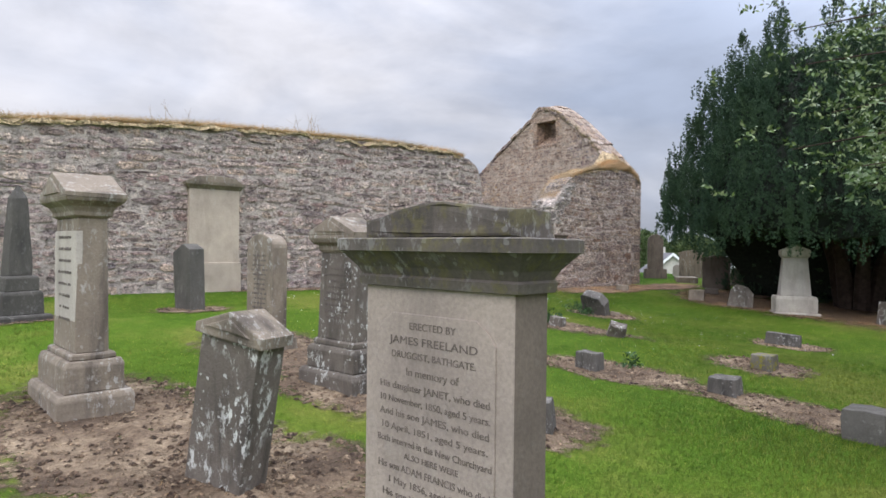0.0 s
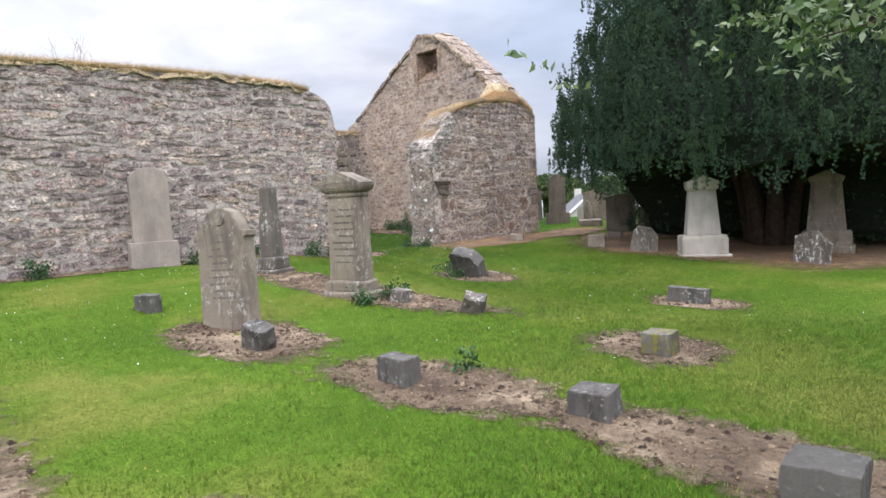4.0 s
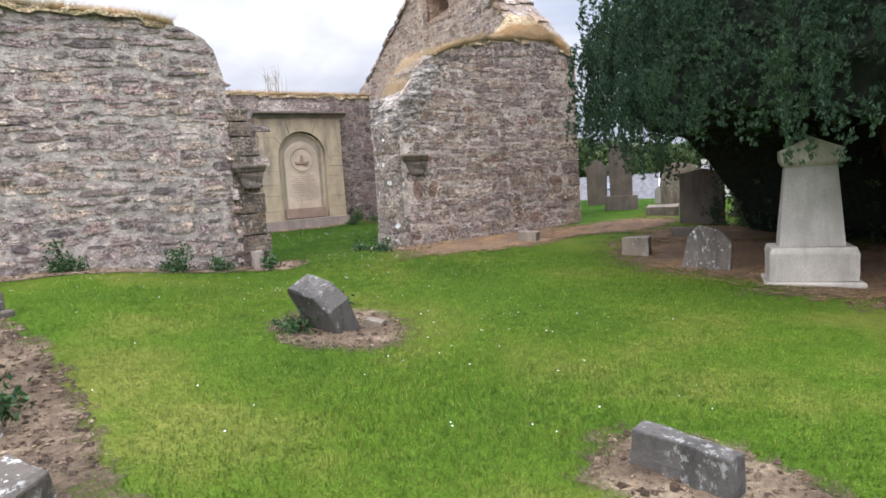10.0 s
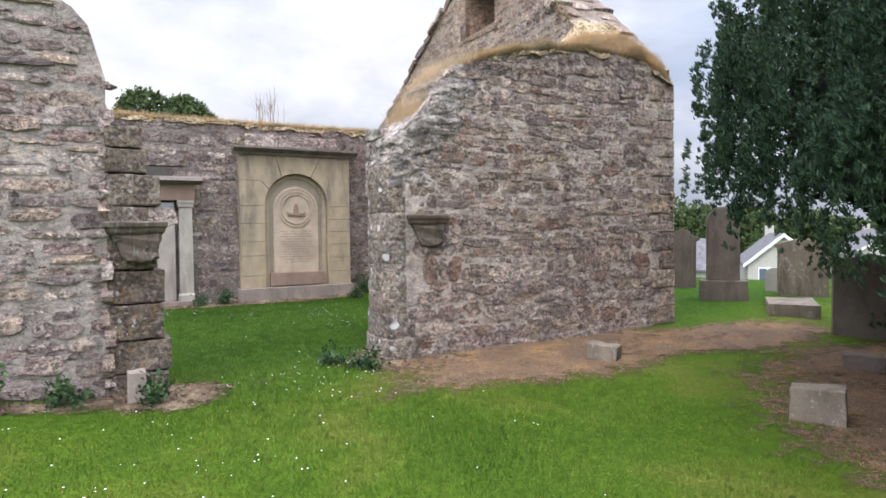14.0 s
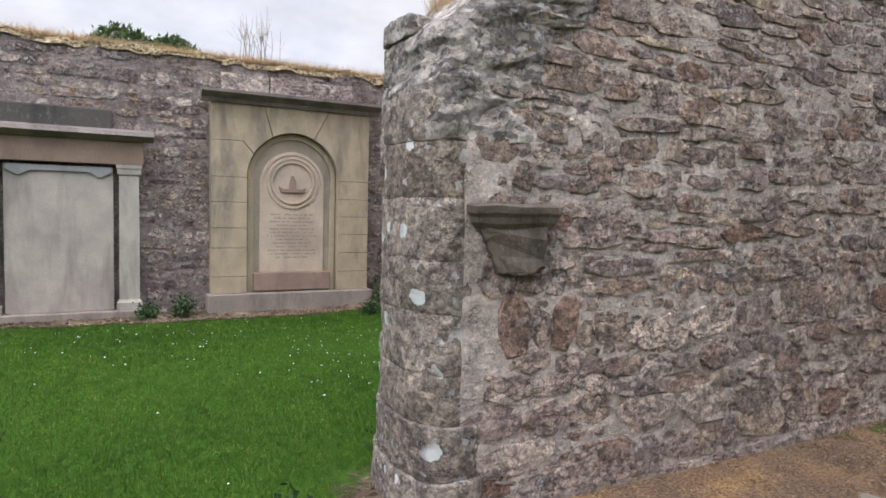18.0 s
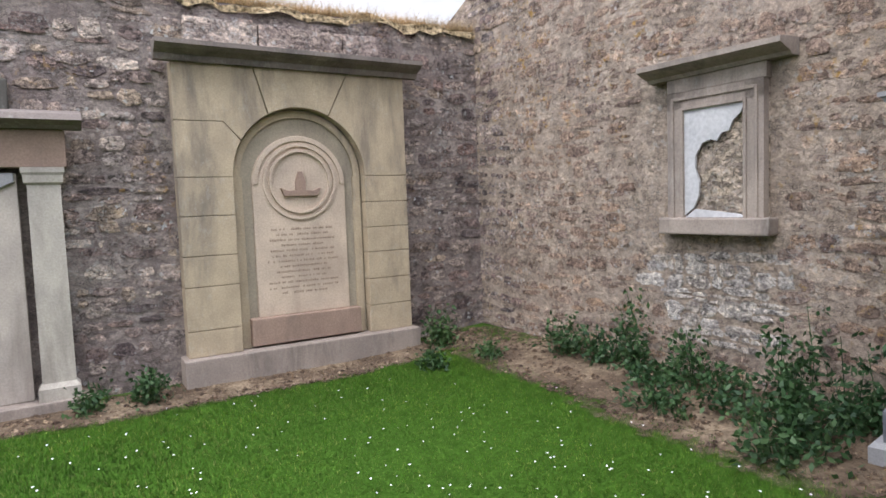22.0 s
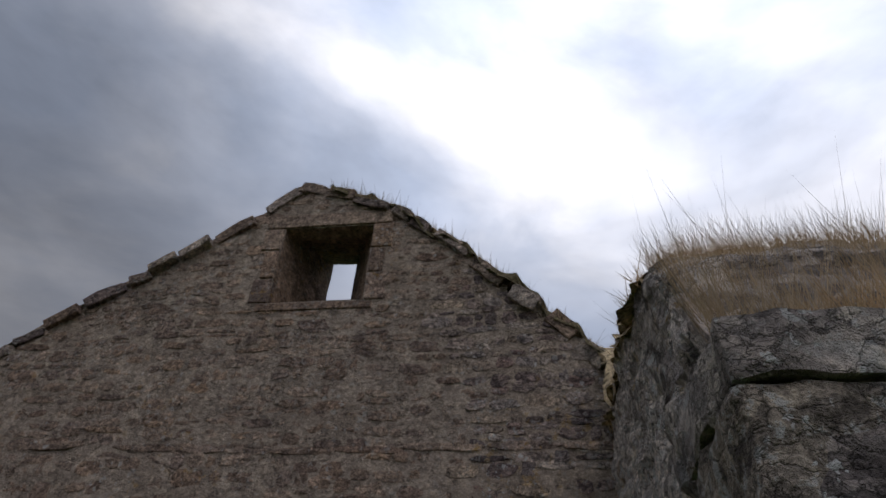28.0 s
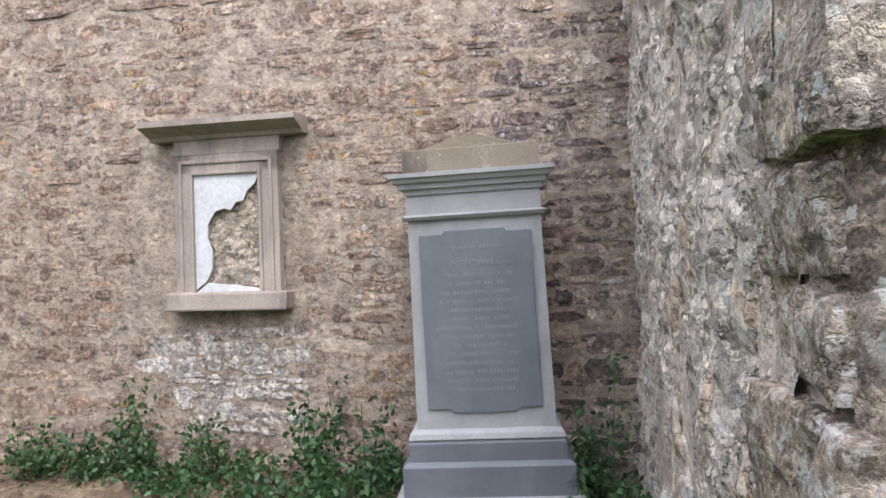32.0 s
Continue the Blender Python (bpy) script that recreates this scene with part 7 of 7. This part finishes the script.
# loose drooping boughs that stand clear of the rim
for a, rr_, low, hh, wd in ((2.25, YR + 0.2, 2.0, 0.7, 0.2), (2.12, YR + 0.32, 2.2, 0.5, 0.16), (2.18, YR + 0.4, 2.55, 0.5, 0.15), (2.1, YR + 0.3, 3.1, 0.9, 0.17), (2.25, YR + 0.25, 3.5, 0.9, 0.17), (2.35, YR + 0.1, 1.85, 0.7, 0.22), (2.6, YR, 1.8, 0.8, 0.24), (3.2, YR, 1.8, 0.9, 0.24), (1.6, YR + 0.1, 2.1, 0.9, 0.22)):
    plumes.append((rr_ * math.cos(a), rr_ * math.sin(a), low, low + hh, wd))
fine_, coarse = [], []
for cx, cy, z0_, z1_, r_ in plumes:
    facing = cx * math.cos(2.95) + cy * math.sin(2.95) > -0.6
    q, w_ = plume_points(int((860 if facing else 160) * r_ * (z1_ - z0_)), cx, cy, z0_, z1_, r_, yrng)
    rr_ = math.hypot(cx, cy) + 1e-6
    outw = np.array([cx, cy, 0]) / rr_
    keep = (q[:, :2] @ outw[:2] > rr_ - 0.12) | (q[:, 2] > z1_ - 0.6) | (q[:, 2] < z0_ + 0.3)
    (fine_ if facing else coarse).append((q[keep], w_[keep] + outw * 0.35))
needles = [sprays(np.concatenate([q for q, _ in g]), np.concatenate([w_ for _, w_ in g]), yrng, size_, num_, 1.3, 0.2) for g, size_, num_ in ((fine_, 0.04, 13), (coarse, 0.08, 12))]
tri_part("crown", np.concatenate(needles), M_YEW, yew, "dense dark green needle sprays")
# inner mass of needles and twigs, a filler; its near-black colour paints shade
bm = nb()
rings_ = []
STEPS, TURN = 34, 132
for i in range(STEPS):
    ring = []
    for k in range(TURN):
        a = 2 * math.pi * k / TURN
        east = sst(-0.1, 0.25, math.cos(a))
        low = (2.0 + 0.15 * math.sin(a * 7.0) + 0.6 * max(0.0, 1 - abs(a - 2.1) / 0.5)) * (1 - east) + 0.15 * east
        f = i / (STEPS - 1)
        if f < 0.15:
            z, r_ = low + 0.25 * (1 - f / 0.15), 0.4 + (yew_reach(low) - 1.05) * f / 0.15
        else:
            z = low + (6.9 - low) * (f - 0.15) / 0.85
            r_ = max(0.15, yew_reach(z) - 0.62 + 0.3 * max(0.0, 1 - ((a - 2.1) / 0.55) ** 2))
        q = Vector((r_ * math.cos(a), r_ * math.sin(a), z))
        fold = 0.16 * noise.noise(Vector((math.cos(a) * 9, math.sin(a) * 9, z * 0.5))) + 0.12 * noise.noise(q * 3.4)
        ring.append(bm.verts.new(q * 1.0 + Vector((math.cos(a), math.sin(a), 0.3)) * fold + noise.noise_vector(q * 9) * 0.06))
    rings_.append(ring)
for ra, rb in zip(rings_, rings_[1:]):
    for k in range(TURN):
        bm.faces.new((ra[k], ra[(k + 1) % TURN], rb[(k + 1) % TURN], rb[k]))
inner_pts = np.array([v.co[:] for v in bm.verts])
part("inner_crown", bm, M_YEWIN, yew, "inner mass of twigs, near-black to paint the crown's shade")
inner_pts = np.repeat(inner_pts, 4, 0) + yrng.normal(0, 0.09, (len(inner_pts) * 4, 3))
out_ = inner_pts * np.array([1.0, 1.0, 0.0])
out_ = out_ / (np.linalg.norm(out_, axis=1, keepdims=True) + 1e-6)
tri_part("shaded_spray", sprays(inner_pts, out_, yrng, 0.075, 9, 0.2, 0.22), M_YEW, yew, "dark needle sprays inside the crown")

# broad-leaved evergreen beside the path, its boughs overhanging
trng = np.random.default_rng(40)
OX, OY = -5.6, -13.4
oak = thing("evergreen_tree", pose(OX, OY, gz(OX, OY) - 0.1), "leafy evergreen tree with boughs hanging over the path", "tree")
bm = nb()
limb(bm, [(0, 0, 0), (0.05, 0.02, 1.0), (-0.05, 0.1, 2.0), (-0.2, 0.2, 3.2), (-0.4, 0.3, 4.6)], 0.24, 0.08, 10)
part("trunk", bm, M_BARK, oak)
twigs = []
targets = [(-2.0, 3.05, 1.72), (-1.2, 3.3, 1.9), (-2.4, 2.6, 2.0), (-3.0, 2.2, 2.9), (-0.4, 3.2, 2.1), (-2.6, 1.6, 2.0), (-3.3, 1.2, 3.4), (-2.6, 2.9, 3.4), (-1.6, 3.5, 3.0), (-0.6, 3.5, 3.4), (-3.0, 0.4, 2.2), (-3.4, 0.2, 3.0),
           (-2.2, 3.6, 2.6), (-2.7, 3.3, 3.2), (-1.8, 3.8, 3.8), (-2.4, 2.4, 4.4), (-1.0, 3.2, 4.6), (0.6, 2.9, 2.4), (1.4, 2.6, 3.0), (0.6, 2.8, 4.2), (-2.6, -0.6, 3.0), (-1.6, 1.6, 5.4), (1.6, 1.2, 3.6), (0.2, 1.4, 5.6), (-2.8, 1.4, 4.4),
           (-0.6, 2.2, 5.6), (2.0, 0.2, 2.8), (1.0, -1.4, 3.4), (-1.2, -1.8, 3.4), (-3.6, 1.6, 2.0), (-3.2, 0.9, 2.0), (-3.0, 2.8, 2.3), (0.2, 3.3, 1.9), (1.0, 3.2, 2.0), (-1.6, 2.8, 2.3), (-0.8, 2.9, 2.8), (-3.3, 2.2, 3.9), (0.2, 3.6, 2.9)]
for tx, ty, tz in targets:
    tz = max(tz, 2.6 if tx > -1.6 else 2.25)
    s0 = Vector((-0.15, 0.15, min(tz * 0.75 + 0.3, 4.2)))
    e0 = Vector((tx, ty, tz))
    m0 = s0.lerp(e0, 0.5) + Vector((0, 0, 0.35))
    m1 = s0.lerp(e0, 0.8) + Vector((0, 0, 0.2))
    part("bough", limb(nb(), [s0, m0, m1, e0], 0.02, 0.004, 5), M_BARK, oak)
    for k in range(75):
        f = trng.uniform(0.35, 1.0)
        q = s0.lerp(e0, f) + Vector((0, 0, 0.35 * math.sin(f * 3.14))) + Vector(trng.normal(0, 0.30 * (0.4 + f), 3).tolist())
        q.z = max(q.z, (2.42 if q.x > -1.6 else 2.1) + 0.3 * trng.uniform())
        twigs.append((q, (e0 - s0).normalized()))


def leaves(twigs, rng_, count, length, width):
    """Pointed oval leaves, each two folded halves, set along short twigs."""
    out = []
    for q, d in twigs:
        tw = (d + Vector(rng_.normal(0, 0.5, 3).tolist())).normalized()
        for k in range(count):
            o = q + tw * (k / count - 0.5) * length * 4
            w = (tw * 0.5 + Vector(rng_.normal(0, 0.7, 3).tolist()) + Vector((0, 0, -0.1))).normalized()
            s = w.cross(Vector(rng_.normal(0, 1, 3).tolist())).normalized()
            n_ = w.cross(s) * width * 0.3
            l = length * rng_.uniform(0.7, 1.2)
            a, b = o + w * l * 0.45 + s * width + n_, o + w * l * 0.45 - s * width + n_
            tip = o + w * l
            out += [o, a, tip, b]
    return np.array([tuple(v) for v in out])


lv = leaves(twigs, trng, 12, 0.06, 0.013)
ob = triangles_mesh("leaves", lv, M_LEAF, "pointed grey-green leaves", "", 4)
ob.parent = oak


def weed(x, y, tall, n, seed, label, category="weeds", spread=0.16):
    """Stems with toothed leaves that thin towards the tip."""
    r_ = np.random.default_rng(seed)
    e = thing("weed_clump", pose(x, y, gz(x, y) + 0.01), label, category, "weeds at the wall foot")
    bm = nb()
    tw = []
    for k in range(n):
        a, s = r_.uniform(0, 6.28), r_.uniform(0.2, 1.0) * spread
        h = tall * r_.uniform(0.3, 1.0) ** 1.3 * 1.15
        top = (s * 1.6 * math.cos(a) + r_.normal(0, 0.04), s * 1.6 * math.sin(a) + r_.normal(0, 0.04), h)
        limb(bm, [(s * math.cos(a), s * math.sin(a), 0), (s * 1.2 * math.cos(a), s * 1.2 * math.sin(a), h * 0.5), top], 0.005, 0.002, 4)
        for j in range(int(10 + h * 34)):
            f = r_.uniform(0.05, 1.0) ** 1.3
            q = Vector((s * (1 + 0.6 * f) * math.cos(a), s * (1 + 0.6 * f) * math.sin(a), h * f)) + Vector(r_.normal(0, 0.05 * (1.3 - f), 3).tolist())
            q.z = max(q.z, 0.02)
            tw.append((q, Vector((math.cos(a + r_.normal()), math.sin(a + r_.normal()), 0.1))))
    tagged(part("stalk_tuft", bm, M_WEED, e), kind="stuff")
    lv_ = leaves(tw, r_, 3, 0.06, 0.015)
    o = triangles_mesh("leaves", lv_, M_WEED, "", "", 4)
    o.parent = e
    return e


for k, (x, y, h, n, sp) in enumerate([(3.02, 5.05, 0.35, 8, 0.2), (3.05, 4.55, 0.3, 7, 0.18), (3.1, 4.2, 0.62, 6, 0.1), (2.95, 3.9, 0.3, 8, 0.2), (3.08, 3.55, 0.42, 6, 0.15), (2.95, 3.2, 0.24, 8, 0.2), (3.05, 2.85, 0.72, 8, 0.12), (2.8, 2.6, 0.36, 9, 0.2), (3.1, 2.45, 0.6, 8, 0.12),
                                      (2.55, 2.55, 0.3, 10, 0.26), (2.6, 3.4, 0.25, 9, 0.28), (3.1, 1.05, 0.85, 8, 0.14), (2.7, 1.0, 0.4, 8, 0.2), (2.38, 6.2, 0.42, 8, 0.12), (-0.5, 6.2, 0.32, 7, 0.12), (-0.9, 6.25, 0.2, 5, 0.1), (0.35, 0.95, 0.4, 8, 0.12),
                                      (-0.3, -0.1, 0.16, 7, 0.12), (-0.55, 0.25, 0.14, 5, 0.1), (-3.6, -0.2, 0.32, 8, 0.16), (-4.9, -0.22, 0.38, 8, 0.16), (-8.4, -0.25, 0.3, 7, 0.18), (-3.0, -0.2, 0.2, 6, 0.14), (-6.05, -5.0, 0.16, 5, 0.12), (-5.5, -4.9, 0.14, 6, 0.16), (-7.15, -7.7, 0.2, 2, 0.03),
                                      (-6.2, -0.6, 0.25, 6, 0.14), (-2.75, -3.3, 0.14, 6, 0.2), (-3.25, -3.9, 0.12, 6, 0.2), (-2.3, -0.35, 0.2, 5, 0.1), (1.9, 5.6, 0.16, 6, 0.14), (2.5, 5.5, 0.14, 5, 0.12)]):
    weed(x, y, h, n, 100 + k, "green leafy weeds growing at the wall foot" if y > 0 or y < -0.1 and y > -1 else "green weeds on bare earth", spread=sp)

# bare twigs and a bush seen over the far wall, straw wisps on the wall heads
M_TWIG = plain("dead_stem", (0.30, 0.25, 0.2), 0.9, 0.2, relief=0)


def twig_clump(x, y, z, h, n, seed, label):
    r_ = np.random.default_rng(seed)
    bm = nb()
    for k in range(n):
        bx, dx, dy = r_.normal(0, 0.18), r_.normal(0, 0.1), r_.normal(0, 0.1)
        hh = h * r_.uniform(0.5, 1)
        kx = bx + dx * 0.5 + r_.normal(0, 0.03)
        limb(bm, [(bx, 0, -0.05), (kx, dy * 0.5, hh * 0.5), (bx + dx, dy, hh)], 0.006, 0.002, 4)
        for j in range(2):
            limb(bm, [(kx, dy * 0.5, hh * 0.5), (kx + r_.normal(0, 0.08), dy, hh * r_.uniform(0.7, 0.9))], 0.003, 0.0015, 3)
    ob = solo("dead_stem", bm, M_TWIG, label, "dead plant", "dead stems on the walls")
    ob.location = (x, y, z)


twig_clump(0.6, 6.9, 3.6, 0.85, 22, 1, "bare pale stems growing on the far wall head")
twig_clump(-7.4, 0.3, 3.6, 0.6, 8, 2, "bare stems growing on the wall head")
twig_clump(-10.6, 0.3, 3.5, 0.4, 4, 3, "thin bare stems on the wall head")


def crown_tree(x, y, h, r, seed, label, base=None, fine=0.06, dense=260):
    r_ = np.random.default_rng(seed)
    z0_ = gz(x, y) if base is None else base
    e = thing("tree", pose(x, y, z0_ - 0.2), label, "tree", "distant trees")
    bm = limb(nb(), [(0, 0, 0), (0.1, 0, h * 0.3), (0, 0.1, h * 0.7)], h * 0.035, h * 0.012, 7)
    part("trunk", bm, M_BARK, e)
    lob = [(r_.normal(0, r * 0.5), r_.normal(0, r * 0.5), h * r_.uniform(0.4, 0.85), r * r_.uniform(0.35, 0.6)) for _ in range(14)]
    pts = np.concatenate([np.array(q[:3]) + (lambda g: g / np.linalg.norm(g, axis=1, keepdims=True) * q[3] * r_.uniform(0.7, 1.05, (dense, 1)))(r_.normal(0, 1, (dense, 3))) for q in lob])
    tri_part("crown", sprays(pts, np.zeros_like(pts) + (0, 0, 0.2), r_, h * fine, 3, 0.3, 0.35), M_WOODS, e, "mottled green crown")
    return e


crown_tree(-0.8, 13.8, 6.1, 1.4, 61, "green bushy tree showing over the far wall", None, 0.02, 1500)
for k, (bearing, dist, h, r_) in enumerate(((37, 96, 10.5, 5), (40, 104, 11, 5), (43, 100, 11, 6), (46, 110, 11, 6), (30, 115, 9.6, 5), (26, 120, 9, 5), (22, 105, 8.6, 5), (34, 120, 10.2, 5), (18, 110, 8.6, 5), (50, 120, 11, 6))):
    crown_tree(-3.4 + dist * math.cos(radians(bearing)), -7.1 + dist * math.sin(radians(bearing)), h, r_, 62 + k, "rounded green tree behind the houses")
# woods along the horizon
r_ = np.random.default_rng(70)
pts = []
for k in range(150):
    a = r_.uniform(-1.2, 1.2)
    d = r_.uniform(130, 260)
    x, y = d * math.cos(a), d * math.sin(a)
    c_ = r_.normal(0, 1, (60, 3))
    c_ = c_ / np.linalg.norm(c_, axis=1, keepdims=True) * (6, 6, 4.5) + (x, y, gz(x, y) + 3.5)
    pts.append(c_)
pts = np.concatenate(pts)
triangles_mesh("far_woods", sprays(pts, np.zeros_like(pts) + (0, 0, 0.2), r_, 2.2, 3, 0.3, 0.4), M_WOODS, "belt of trees along the horizon", "woods")

# ---- houses beyond the yard ----
M_HARL = plain("cream_harling", (0.46, 0.43, 0.385), 0.9, 0.12, 6.0)
M_SLATE = plain("grey_roof_tiles", (0.13, 0.125, 0.13), 0.8, 0.3, 2.5)
M_TRIM = plain("white_paint", (0.78, 0.78, 0.78), 0.5, 0.05)
M_PANE, t, b = mat_base("window_glass", 0.08)
b.inputs["Base Color"].default_value = (0.10, 0.13, 0.17, 1)
b.inputs["Specular IOR Level"].default_value = 0.6


def house(x, y, turn, w, l, eave, ridge, label, skylight=False, sill=1.0):
    """Gabled cottage; its gable faces along local -y, and the ridge runs along y."""
    e = thing("house", pose(x, y, gz(x, y) - 0.3, 0, 0, turn), label, "house", "houses beyond the yard")
    part("wall", prism(nb(), [(-w / 2, 0), (w / 2, 0), (w / 2, eave), (0, ridge - 0.12), (-w / 2, eave)], 0, l), M_HARL, e)
    for sx in (-1, 1):
        bm = prism(nb(), [(sx * (w / 2 + 0.35), eave - 0.3), (0, ridge), (0, ridge + 0.18), (sx * (w / 2 + 0.35), eave - 0.12)], -0.3, l + 0.3)
        part("roof", bm, M_SLATE, e)
        bm = prism(nb(), [(sx * (w / 2 + 0.38), eave - 0.42), (0, ridge - 0.12), (0, ridge + 0.2), (sx * (w / 2 + 0.38), eave - 0.1)], -0.36, -0.28)
        part("bargeboard", bm, M_TRIM, e)
    wins = [(-w * 0.22, sill, -0.03), (w * 0.22, sill, -0.03)]
    for wx, wz, wy in wins:
        f = part("window", box(nb(), wx - 0.75, wx + 0.75, wy - 0.04, wy + 0.1, wz, wz + 1.3), M_TRIM, e)
        for sx in (-1, 1):
            part("pane", box(nb(), wx + sx * 0.36 - 0.3, wx + sx * 0.36 + 0.3, wy - 0.06, wy, wz + 0.1, wz + 1.2), M_PANE, f)
    if skylight:
        bm = box(nb(), -0.5, 0.5, -0.6, 0.6, -0.05, 0.06)
        s_ = part("skylight", bm, M_PANE, e)
        s_.matrix_basis = Matrix.Translation((-w * 0.22, l * 0.35, eave + (ridge - eave) * 0.56 + 0.25)) @ Matrix.Rotation(-math.atan2(ridge - eave, w / 2), 4, "Y")
    part("chimney", box(nb(), -0.4, 0.4, l - 1.0, l - 0.2, ridge - 0.6, ridge + 0.9), M_HARL, e)
    return e


house(50.0, 26.2, -52, 5.6, 12, 4.4, 6.8, "cream cottage gable with white bargeboards and two windows", sill=2.7)
house(47.5, 31.0, 34, 6.4, 12, 4.0, 6.4, "cream cottage with a brown tiled roof and skylight", True)
house(86, 33, -50, 9.0, 16, 4.6, 7.0, "cream house with grey tiled roof")
